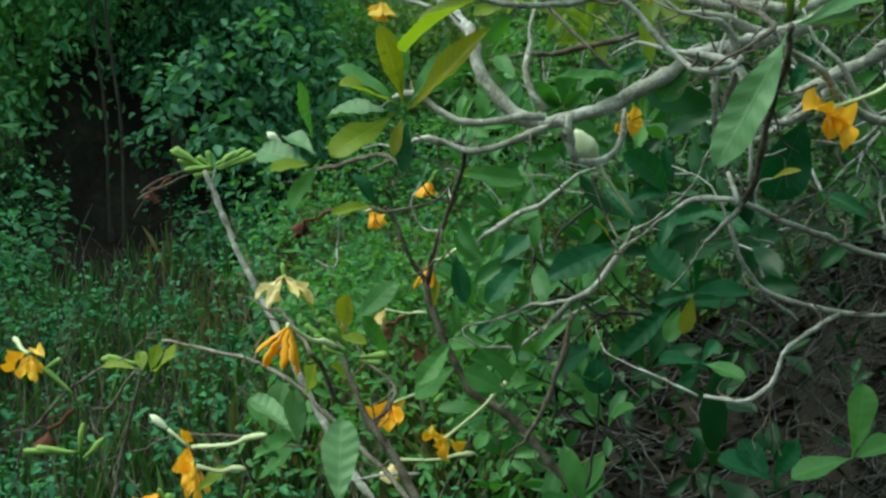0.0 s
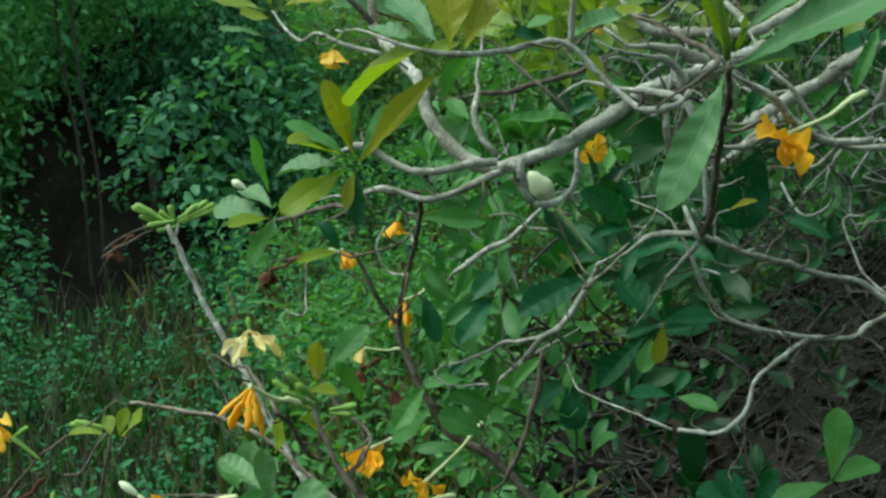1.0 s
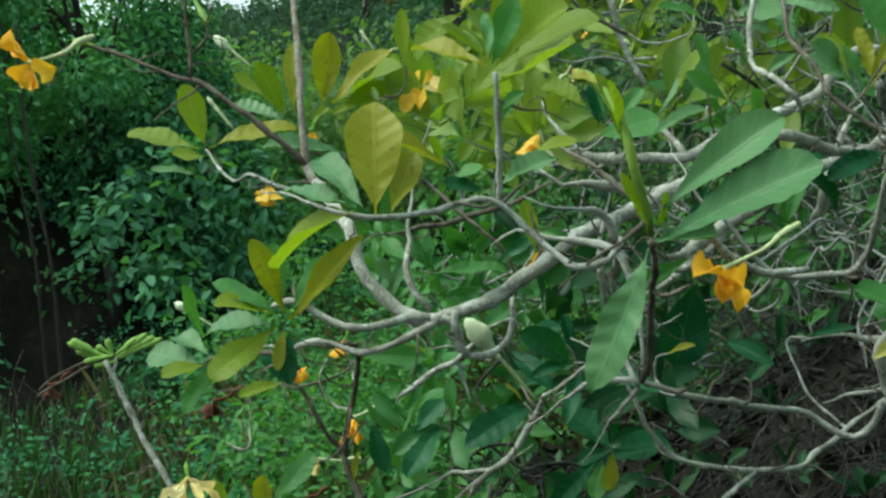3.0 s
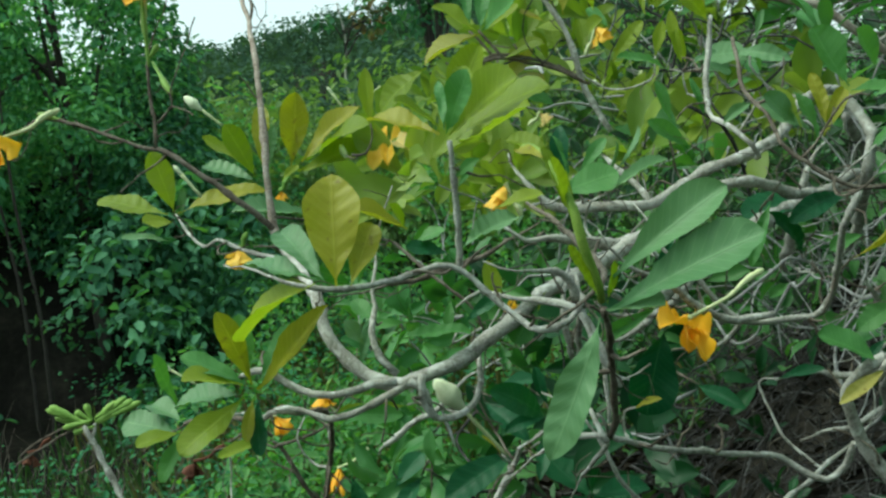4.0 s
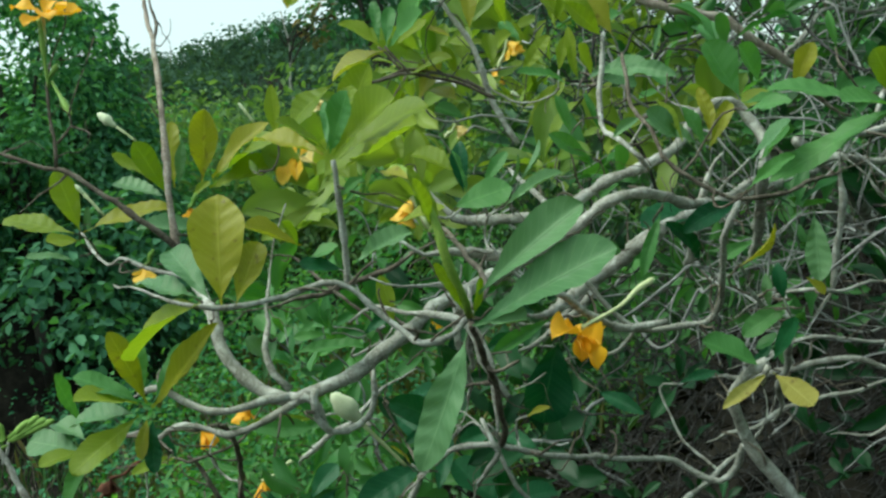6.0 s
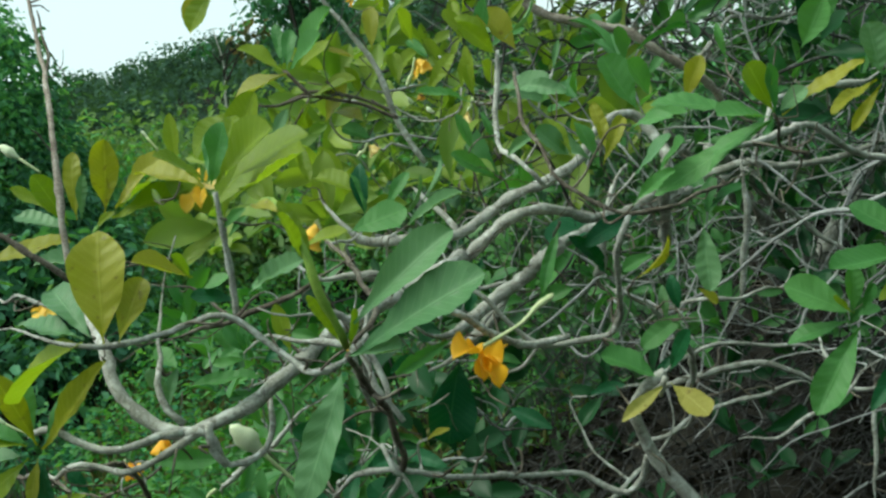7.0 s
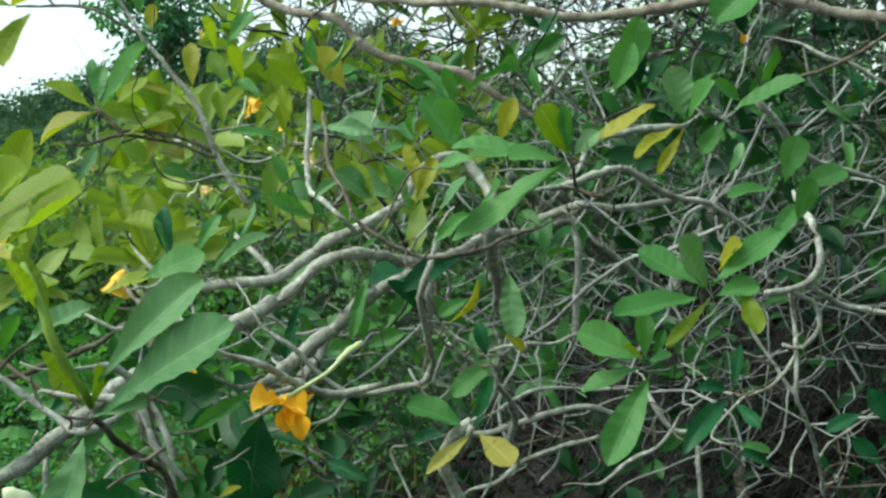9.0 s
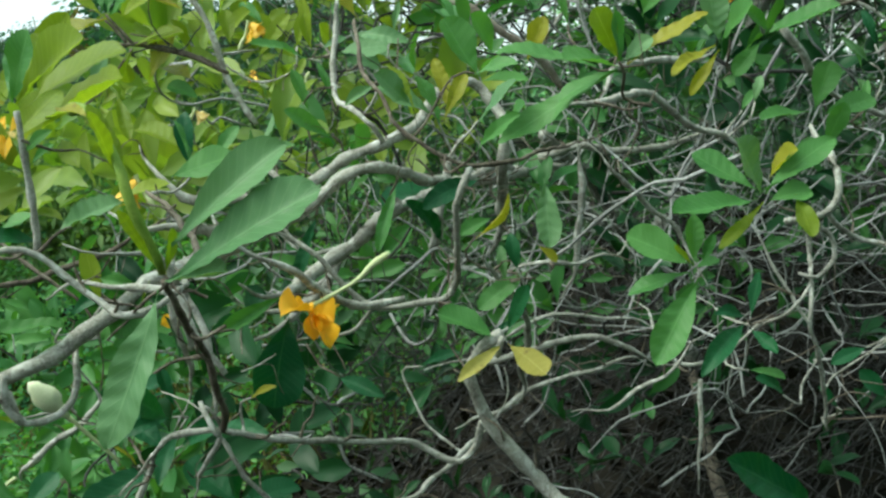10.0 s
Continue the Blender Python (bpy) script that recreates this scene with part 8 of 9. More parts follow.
leaf_one(shrub, (0.672, 0.723, 1.542), (0.641, 0.753, 1.576), "mid", (-0.08, -0.78, 0.62), 0.45, 0.58, 0.00)
leaf_one(shrub, (0.676, 0.722, 1.538), (0.652, 0.708, 1.581), "blue", (0.43, -0.90, -0.04), 0.60, 0.78, 0.00)
leaf_one(shrub, (0.672, 0.723, 1.534), (0.593, 0.714, 1.536), "mid", (0.07, -0.49, 0.87), 0.37, 0.38, 0.00)
leaf_one(shrub, (0.679, 0.721, 1.540), (0.743, 0.715, 1.569), "mid", (-0.33, -0.76, 0.56), 0.31, 0.48, 0.00)
leaf_one(shrub, (0.680, 0.720, 1.532), (0.713, 0.712, 1.532), "mid", (-0.17, -0.74, 0.65), 0.62, 0.50, 0.00)
leaf_one(shrub, (0.700, 0.714, 1.533), (0.693, 0.693, 1.501), "young", (-0.12, -0.82, 0.56), 0.45, 0.50, 0.00)
leaf_one(shrub, (0.676, 0.721, 1.531), (0.635, 0.726, 1.503), "young", (-0.42, -0.77, 0.48), 0.21, 0.50, 0.00)
leaf_one(shrub, (0.701, 0.746, 1.546), (0.706, 0.712, 1.566), "olive", (-0.79, 0.23, 0.57), 0.62, 0.50, 0.00)
leaf_one(shrub, (0.632, 0.764, 1.491), (0.590, 0.783, 1.521), "mid", (0.02, -0.83, 0.56), 0.62, 0.48, 0.00)
leaf_one(shrub, (0.634, 0.763, 1.491), (0.638, 0.759, 1.529), "mid", (-0.25, -0.96, -0.08), 0.41, 0.50, 0.00)
leaf_one(shrub, (0.629, 0.764, 1.485), (0.584, 0.783, 1.475), "mid", (-0.36, -0.38, 0.85), 0.40, 0.28, 0.00)
leaf_one(shrub, (0.636, 0.762, 1.479), (0.578, 0.744, 1.424), "mid", (-0.25, -0.82, 0.52), 0.34, 0.58, 0.00)
leaf_one(shrub, (0.635, 0.762, 1.488), (0.655, 0.760, 1.491), "mid", (-0.21, -0.48, 0.85), 0.62, 0.50, 0.00)
leaf_one(shrub, (0.634, 0.763, 1.490), (0.615, 0.755, 1.509), "young", (0.48, -0.87, 0.10), 0.23, 0.50, 0.00)
leaf_one(shrub, (0.640, 0.761, 1.489), (0.650, 0.753, 1.512), "mid", (-0.59, -0.80, -0.04), 0.34, 0.50, 0.00)
leaf_one(shrub, (0.593, 0.924, 1.574), (0.580, 0.906, 1.512), "blue", (-0.19, -0.93, 0.31), 0.37, 0.58, 0.00)
leaf_one(shrub, (0.577, 0.926, 1.515), (0.592, 0.924, 1.497), "olive", (0.23, -0.92, 0.31), 0.48, 0.50, 0.00)
leaf_one(shrub, (0.585, 0.975, 1.490), (0.532, 0.987, 1.461), "mid", (-0.44, -0.74, 0.52), 0.38, 0.50, 0.00)
leaf_one(shrub, (0.529, 0.937, 1.438), (0.480, 0.954, 1.469), "mid", (0.27, -0.61, 0.75), 0.58, 0.58, 0.00)
leaf_one(shrub, (0.537, 0.935, 1.442), (0.548, 0.894, 1.485), "deep", (-0.91, -0.39, -0.12), 0.29, 0.50, 0.00)
leaf_one(shrub, (0.532, 0.936, 1.432), (0.479, 0.923, 1.410), "yellow", (-0.08, -0.75, 0.65), 0.24, 0.28, 0.00)
leaf_one(shrub, (0.536, 0.935, 1.432), (0.550, 0.891, 1.405), "yellow", (-0.17, -0.56, 0.81), 0.53, 0.73, 0.00)
leaf_one(shrub, (0.625, 0.814, 1.659), (0.607, 0.807, 1.703), "young", (0.27, -0.96, -0.04), 0.62, 0.78, 0.00)
leaf_one(shrub, (0.627, 0.814, 1.658), (0.625, 0.808, 1.700), "mid", (0.54, -0.84, -0.08), 0.52, 0.50, 0.00)
leaf_one(shrub, (0.624, 0.815, 1.655), (0.569, 0.799, 1.665), "mid", (0.29, -0.44, 0.85), 0.62, 0.50, 0.00)
leaf_one(shrub, (0.636, 0.874, 1.663), (0.556, 0.903, 1.690), "mid", (0.09, -0.53, 0.85), 0.37, 0.50, 0.00)
leaf_one(shrub, (0.629, 0.813, 1.658), (0.651, 0.800, 1.673), "blue", (-0.65, -0.62, 0.44), 0.62, 0.50, 0.00)
leaf_one(shrub, (0.631, 0.812, 1.656), (0.698, 0.788, 1.685), "olive", (-0.48, -0.39, 0.78), 0.26, 0.50, 0.00)
leaf_one(shrub, (0.619, 0.816, 1.653), (0.573, 0.828, 1.634), "mid", (-0.44, -0.43, 0.79), 0.43, 0.50, 0.00)
leaf_one(shrub, (0.623, 0.815, 1.654), (0.527, 0.862, 1.609), "mid", (-0.56, -0.64, 0.53), 0.21, 0.28, 0.00)
leaf_one(shrub, (0.802, 0.930, 1.673), (0.800, 0.932, 1.729), "blue", (-0.10, -0.99, 0.03), 0.58, 0.78, 0.00)
leaf_one(shrub, (0.805, 0.930, 1.676), (0.816, 0.888, 1.703), "mid", (-0.91, 0.04, 0.42), 0.62, 0.50, 0.00)
leaf_one(shrub, (0.798, 0.932, 1.672), (0.734, 0.914, 1.649), "olive", (-0.14, -0.55, 0.83), 0.23, 0.50, 0.00)
leaf_one(shrub, (0.801, 0.931, 1.668), (0.770, 0.945, 1.629), "olive", (-0.63, -0.75, 0.22), 0.24, 0.50, 0.00)
leaf_one(shrub, (0.843, 0.919, 1.675), (0.906, 0.879, 1.690), "mid", (-0.40, -0.30, 0.87), 0.48, 0.50, 0.00)
leaf_one(shrub, (0.841, 0.919, 1.669), (0.817, 0.937, 1.641), "mid", (-0.74, -0.64, 0.21), 0.49, 0.50, 0.00)
leaf_one(shrub, (0.880, 0.905, 1.595), (0.899, 0.894, 1.639), "mid", (-0.53, -0.85, 0.03), 0.57, 0.78, 0.00)
leaf_one(shrub, (0.874, 0.906, 1.594), (0.817, 0.906, 1.595), "mid", (0.03, -0.50, 0.87), 0.39, 0.50, 0.00)
leaf_one(shrub, (0.887, 0.902, 1.589), (0.946, 0.897, 1.597), "mid", (-0.16, -0.75, 0.64), 0.47, 0.50, 0.00)
leaf_one(shrub, (0.883, 0.902, 1.557), (0.888, 0.870, 1.597), "mid", (-0.69, -0.61, -0.41), 0.40, 0.50, 0.00)
leaf_one(shrub, (0.788, 1.041, 1.725), (0.806, 1.011, 1.771), "mid", (-0.78, -0.62, -0.11), 0.62, 0.50, 0.00)
leaf_one(shrub, (0.612, 1.039, 1.705), (0.587, 1.022, 1.745), "mid", (0.53, -0.85, -0.03), 0.62, 0.50, 0.00)
leaf_one(shrub, (0.664, 1.076, 1.697), (0.683, 1.056, 1.739), "olive", (-0.68, -0.73, -0.03), 0.47, 0.50, 0.00)
leaf_one(shrub, (0.560, 1.051, 1.651), (0.561, 1.079, 1.713), "olive", (-0.11, -0.91, 0.41), 0.24, 0.50, 0.00)
leaf_one(young_shrub, (-0.342, 1.138, 1.220), (-0.390, 1.156, 1.218), "young", (-0.16, -0.31, 0.94), 0.30, 0.50, 0.00)
leaf_one(young_shrub, (-0.337, 1.138, 1.217), (-0.345, 1.160, 1.235), "young", (0.01, -0.62, 0.78), 0.53, 0.50, 0.00)
leaf_one(young_shrub, (-0.329, 1.138, 1.216), (-0.318, 1.145, 1.246), "young", (-0.17, -0.94, 0.28), 0.52, 0.50, 0.00)
leaf_one(young_shrub, (-0.323, 1.138, 1.216), (-0.286, 1.090, 1.246), "young", (-0.74, -0.17, 0.65), 0.54, 0.50, 0.00)
leaf_one(shrub, (0.228, 1.295, 1.325), (0.130, 1.259, 1.287), "deep", (-0.01, -0.70, 0.71), 0.39, 0.38, 0.00)
leaf_one(shrub, (0.079, 1.269, 1.141), (0.023, 1.264, 1.172), "mid", (0.39, -0.70, 0.59), 0.62, 0.50, 0.00)
leaf_one(shrub, (0.293, 1.285, 1.248), (0.227, 1.304, 1.178), "deep", (-0.57, -0.75, 0.33), 0.32, 0.38, 0.00)
leaf_one(shrub, (0.297, 1.284, 1.244), (0.276, 1.255, 1.206), "mid", (-0.03, -0.79, 0.61), 0.49, 0.50, 0.00)
leaf_one(shrub, (0.298, 1.285, 1.248), (0.366, 1.280, 1.252), "deep", (-0.08, -0.68, 0.73), 0.53, 0.50, 0.00)
leaf_one(shrub, (0.017, 1.372, 1.153), (-0.044, 1.391, 1.104), "mid", (-0.57, -0.69, 0.44), 0.43, 0.50, 0.00)
leaf_one(shrub, (0.223, 1.440, 2.015), (0.199, 1.420, 2.049), "olive", (0.67, -0.74, 0.01), 0.58, 0.50, 0.00)
leaf_one(shrub, (0.231, 1.438, 2.014), (0.291, 1.439, 2.041), "young", (-0.25, -0.79, 0.56), 0.57, 0.50, 0.00)
leaf_one(shrub, (0.204, 1.445, 1.997), (0.151, 1.456, 1.936), "young", (-0.50, -0.82, 0.27), 0.45, 0.58, 0.00)
leaf_one(shrub, (0.189, 1.449, 2.006), (0.135, 1.455, 2.016), "young", (0.09, -0.52, 0.85), 0.62, 0.50, 0.00)
leaf_one(shrub, (0.337, 1.409, 1.962), (0.342, 1.413, 2.018), "mid", (-0.16, -0.99, 0.07), 0.45, 0.50, 0.00)
leaf_one(shrub, (0.344, 1.407, 1.941), (0.356, 1.393, 1.971), "olive", (-0.63, -0.77, -0.12), 0.62, 0.50, 0.00)
leaf_one(shrub, (0.277, 1.422, 1.864), (0.336, 1.357, 1.915), "mid", (-0.82, -0.44, 0.38), 0.44, 0.28, 0.00)
leaf_one(shrub, (0.283, 1.421, 1.857), (0.330, 1.441, 1.889), "young", (-0.22, -0.65, 0.73), 0.46, 0.50, 0.00)
leaf_one(shrub, (0.261, 1.427, 1.864), (0.265, 1.466, 1.929), "mid", (-0.08, -0.85, 0.52), 0.22, 0.50, 0.00)
leaf_one(shrub, (0.381, 1.395, 1.858), (0.393, 1.418, 1.921), "olive", (-0.13, -0.92, 0.37), 0.35, 0.50, 0.00)
leaf_one(shrub, (0.359, 1.401, 1.853), (0.323, 1.385, 1.866), "yellow", (0.45, -0.39, 0.80), 0.62, 0.50, 0.00)
leaf_one(shrub, (0.293, 1.417, 1.815), (0.354, 1.405, 1.825), "young", (-0.23, -0.48, 0.85), 0.62, 0.50, 0.00)
leaf_one(shrub, (0.276, 1.421, 1.808), (0.278, 1.438, 1.776), "young", (-0.08, -0.89, -0.46), 0.56, 0.50, 0.00)
leaf_one(shrub, (0.554, 1.495, 1.854), (0.494, 1.449, 1.898), "young", (0.72, -0.58, 0.38), 0.62, 0.50, 0.00)
leaf_one(shrub, (0.563, 1.493, 1.849), (0.623, 1.500, 1.866), "mid", (-0.17, -0.55, 0.82), 0.62, 0.50, 0.00)
leaf_one(shrub, (0.542, 1.498, 1.848), (0.558, 1.436, 1.909), "mid", (-0.93, -0.35, -0.10), 0.38, 0.50, 0.00)
leaf_one(shrub, (0.548, 1.601, 1.874), (0.552, 1.644, 1.952), "young", (-0.08, -0.87, 0.48), 0.24, 0.50, 0.00)
leaf_one(shrub, (0.475, 1.620, 1.894), (0.456, 1.582, 1.942), "young", (0.68, -0.68, -0.27), 0.51, 0.50, 0.00)
leaf_one(shrub, (0.472, 1.726, 1.972), (0.525, 1.762, 2.029), "mid", (-0.10, -0.80, 0.60), 0.34, 0.50, 0.00)
leaf_one(shrub, (0.453, 1.731, 1.967), (0.438, 1.687, 2.016), "young", (0.68, -0.64, -0.36), 0.41, 0.50, 0.00)
leaf_one(shrub, (0.548, 1.412, 1.779), (0.613, 1.388, 1.775), "blue", (-0.23, -0.72, 0.65), 0.62, 0.50, 0.00)
leaf_one(shrub, (0.470, 1.411, 1.731), (0.506, 1.427, 1.779), "young", (-0.21, -0.86, 0.47), 0.22, 0.50, 0.00)
leaf_one(shrub, (0.357, 1.441, 1.771), (0.330, 1.490, 1.799), "olive", (0.03, -0.48, 0.87), 0.53, 0.50, 0.00)
leaf_one(shrub, (0.363, 1.439, 1.746), (0.327, 1.460, 1.770), "mid", (-0.05, -0.78, 0.62), 0.54, 0.50, 0.00)
leaf_one(shrub, (0.393, 1.433, 1.838), (0.357, 1.468, 1.857), "young", (0.00, -0.47, 0.88), 0.61, 0.50, 0.00)
leaf_one(shrub, (0.422, 1.529, 1.838), (0.457, 1.496, 1.860), "young", (-0.75, -0.47, 0.47), 0.62, 0.50, 0.00)
leaf_one(shrub, (0.494, 1.614, 1.863), (0.469, 1.640, 1.902), "mid", (-0.01, -0.84, 0.55), 0.41, 0.50, 0.00)
leaf_one(shrub, (0.491, 0.959, 1.659), (0.460, 0.951, 1.691), "blue", (0.46, -0.86, 0.23), 0.62, 0.50, 0.00)
leaf_one(shrub, (0.489, 0.949, 1.657), (0.479, 0.977, 1.701), "young", (0.52, -0.66, 0.54), 0.36, 0.50, 0.00)
leaf_one(shrub, (0.888, 0.839, 1.800), (0.817, 0.869, 1.755), "mid", (-0.57, -0.70, 0.43), 0.54, 0.50, 0.00)
leaf_one(shrub, (0.822, 1.061, 1.740), (0.834, 1.040, 1.800), "mid", (-0.40, -0.89, -0.23), 0.51, 0.50, 0.00)
leaf_one(shrub, (0.224, 0.676, 1.611), (0.211, 0.688, 1.664), "young", (0.66, -0.68, 0.31), 0.31, 0.38, 0.00)
leaf_one(shrub, (0.220, 0.677, 1.619), (0.210, 0.652, 1.656), "young", (0.65, -0.70, -0.29), 0.22, 0.48, 0.00)
leaf_one(shrub, (0.210, 0.679, 1.657), (0.196, 0.696, 1.665), "olive", (0.03, -0.40, 0.92), 0.62, 0.58, 0.00)
leaf_one(shrub, (0.593, 1.458, 1.829), (0.553, 1.473, 1.898), "olive", (0.26, -0.90, 0.35), 0.62, 0.68, 0.00)
leaf_one(shrub, (0.555, 1.458, 1.779), (0.533, 1.432, 1.822), "young", (0.74, -0.68, -0.04), 0.62, 0.50, 0.00)
leaf_one(shrub, (0.562, 1.458, 1.774), (0.617, 1.459, 1.760), "blue", (0.18, -0.77, 0.62), 0.62, 0.78, 0.00)
leaf_one(shrub, (0.607, 1.455, 1.778), (0.658, 1.471, 1.770), "blue", (0.28, -0.43, 0.86), 0.62, 0.50, 0.00)
leaf_one(shrub, (0.492, 1.460, 1.722), (0.505, 1.461, 1.671), "blue", (0.26, -0.96, 0.06), 0.61, 0.50, 0.00)
leaf_one(shrub, (0.447, 1.463, 1.713), (0.507, 1.493, 1.779), "young", (-0.11, -0.86, 0.49), 0.18, 0.28, 0.00)
leaf_one(shrub, (0.451, 1.465, 1.792), (0.499, 1.444, 1.842), "young", (-0.58, -0.78, 0.23), 0.35, 0.50, 0.00)
leaf_one(shrub, (0.514, 1.464, 1.861), (0.530, 1.433, 1.888), "young", (-0.93, -0.33, 0.17), 0.62, 0.50, 0.00)
leaf_one(shrub, (0.519, 1.463, 1.854), (0.555, 1.436, 1.861), "blue", (-0.34, -0.21, 0.92), 0.62, 0.50, 0.00)
leaf_one(shrub, (0.527, 1.304, 1.631), (0.520, 1.275, 1.672), "mid", (0.59, -0.71, -0.39), 0.62, 0.50, 0.00)
leaf_one(shrub, (0.441, 1.463, 1.707), (0.467, 1.447, 1.692), "mid", (-0.04, -0.72, 0.70), 0.62, 0.50, 0.00)
leaf_one(shrub, (0.418, 1.468, 1.814), (0.421, 1.487, 1.864), "young", (0.03, -0.94, 0.35), 0.45, 0.50, 0.00)
leaf_one(shrub, (0.379, 1.471, 1.820), (0.384, 1.503, 1.872), "young", (0.03, -0.86, 0.51), 0.42, 0.50, 0.00)
leaf_one(shrub, (0.533, 1.034, 1.655), (0.486, 1.041, 1.688), "blue", (0.25, -0.81, 0.52), 0.62, 0.78, 0.00)
leaf_one(shrub, (0.541, 1.033, 1.644), (0.529, 1.050, 1.696), "mid", (0.66, -0.66, 0.36), 0.62, 0.50, 0.00)
leaf_one(shrub, (0.545, 1.033, 1.646), (0.585, 1.061, 1.692), "olive", (-0.05, -0.84, 0.54), 0.25, 0.50, 0.00)
leaf_one(shrub, (0.655, 1.198, 1.700), (0.627, 1.208, 1.774), "mid", (0.25, -0.94, 0.22), 0.61, 0.68, 0.00)
leaf_one(shrub, (0.656, 1.198, 1.705), (0.669, 1.152, 1.719), "mid", (-0.41, 0.15, 0.90), 0.62, 0.50, 0.00)
leaf_one(shrub, (0.657, 1.198, 1.696), (0.716, 1.196, 1.688), "mid", (0.10, -0.48, 0.87), 0.62, 0.50, 0.00)
leaf_one(shrub, (0.645, 1.146, 1.625), (0.661, 1.096, 1.655), "mid", (-0.77, 0.13, 0.63), 0.62, 0.50, 0.00)
leaf_one(shrub, (0.602, 1.095, 1.540), (0.567, 1.104, 1.527), "mid", (-0.37, -0.74, 0.56), 0.49, 0.50, 0.00)
leaf_one(young_shrub, (-0.147, 1.011, 1.186), (-0.198, 1.047, 1.211), "blue", (0.13, -0.44, 0.89), 0.39, 0.68, 0.00)
leaf_one(young_shrub, (-0.145, 1.009, 1.169), (-0.148, 1.009, 1.230), "blue", (0.09, -1.00, 0.01), 0.38, 0.68, 0.00)
leaf_one(young_shrub, (-0.194, 1.006, 1.157), (-0.154, 1.036, 1.174), "mid", (-0.06, -0.44, 0.90), 0.48, 0.58, 0.00)
leaf_one(young_shrub, (-0.091, 0.876, 1.156), (-0.090, 0.922, 1.226), "blue", (0.02, -0.83, 0.56), 0.43, 0.58, 0.00)
leaf_one(young_shrub, (-0.162, 1.007, 1.157), (-0.194, 1.036, 1.161), "mid", (-0.11, -0.25, 0.96), 0.41, 0.50, 0.00)
leaf_one(young_shrub, (-0.137, 1.017, 1.221), (-0.121, 0.989, 1.263), "young", (-0.83, -0.56, -0.03), 0.48, 0.50, 0.00)
leaf_one(shrub, (-0.131, 1.418, 1.195), (-0.066, 1.454, 1.253), "mid", (-0.13, -0.78, 0.62), 0.37, 0.50, 0.00)
leaf_one(shrub, (-0.144, 1.416, 1.183), (-0.130, 1.393, 1.249), "olive", (-0.36, -0.90, -0.23), 0.41, 0.50, 0.00)
leaf_one(shrub, (0.010, 1.368, 1.187), (-0.036, 1.337, 1.135), "mid", (-0.13, -0.80, 0.58), 0.41, 0.50, 0.00)
leaf_one(shrub, (-0.080, 1.460, 1.135), (-0.115, 1.418, 1.212), "mid", (0.78, -0.62, 0.01), 0.29, 0.50, 0.00)
leaf_one(shrub, (-0.019, 1.488, 1.310), (-0.064, 1.427, 1.336), "mid", (0.42, 0.07, 0.91), 0.62, 0.50, 0.00)
leaf_one(shrub, (0.071, 1.334, 1.293), (0.113, 1.355, 1.326), "deep", (-0.12, -0.76, 0.64), 0.53, 0.50, 0.00)
leaf_one(shrub, (0.084, 1.324, 1.228), (0.049, 1.344, 1.262), "mid", (0.17, -0.77, 0.62), 0.62, 0.50, 0.00)
leaf_one(shrub, (-0.164, 1.322, 1.235), (-0.178, 1.280, 1.273), "young", (0.91, 0.07, 0.40), 0.62, 0.50, 0.00)
leaf_one(shrub, (-0.125, 1.172, 1.241), (-0.087, 1.173, 1.233), "young", (0.20, -0.37, 0.91), 0.57, 0.50, 0.00)
leaf_one(shrub, (-0.094, 1.163, 1.182), (-0.126, 1.137, 1.217), "young", (0.74, 0.01, 0.67), 0.62, 0.50, 0.00)
leaf_one(shrub, (0.270, 1.058, 1.233), (0.250, 1.076, 1.196), "deep", (-0.73, -0.68, 0.06), 0.38, 0.50, 0.00)
leaf_one(shrub, (0.270, 1.058, 1.233), (0.304, 1.019, 1.225), "mid", (-0.27, -0.41, 0.87), 0.39, 0.50, 0.00)
leaf_one(shrub, (0.270, 1.058, 1.233), (0.225, 1.057, 1.237), "deep", (0.09, -0.38, 0.92), 0.57, 0.50, 0.00)
leaf_one(shrub, (0.270, 1.058, 1.233), (0.292, 1.084, 1.250), "deep", (0.10, -0.60, 0.79), 0.38, 0.50, 0.00)
leaf_one(shrub, (0.424, 1.044, 1.131), (0.435, 1.050, 1.209), "mid", (-0.08, -0.99, 0.09), 0.39, 0.78, 0.00)
leaf_one(shrub, (0.424, 1.044, 1.131), (0.362, 1.046, 1.110), "mid", (-0.30, -0.39, 0.87), 0.49, 0.50, 0.00)
leaf_one(shrub, (0.424, 1.044, 1.131), (0.480, 1.062, 1.140), "mid", (-0.02, -0.40, 0.92), 0.51, 0.50, 0.00)
leaf_one(shrub, (0.340, 1.040, 1.110), (0.285, 1.051, 1.129), "deep", (0.22, -0.42, 0.88), 0.62, 0.50, 0.00)
leaf_one(shrub, (0.340, 1.040, 1.110), (0.313, 1.064, 1.147), "deep", (0.13, -0.79, 0.60), 0.54, 0.50, 0.00)
leaf_one(shrub, (0.340, 1.040, 1.110), (0.359, 1.017, 1.161), "deep", (-0.62, -0.78, -0.12), 0.36, 0.50, 0.00)
leaf_one(shrub, (0.185, 1.226, 1.214), (0.141, 1.250, 1.178), "deep", (-0.69, -0.57, 0.45), 0.58, 0.50, 0.00)
leaf_one(shrub, (0.185, 1.226, 1.214), (0.183, 1.209, 1.156), "deep", (0.02, -0.96, 0.29), 0.59, 0.78, 0.00)
leaf_one(shrub, (0.301, 1.235, 1.270), (0.374, 1.264, 1.264), "deep", (0.20, -0.32, 0.93), 0.56, 0.50, 0.00)
leaf_one(shrub, (0.301, 1.235, 1.270), (0.258, 1.242, 1.257), "deep", (-0.31, -0.67, 0.68), 0.49, 0.50, 0.00)
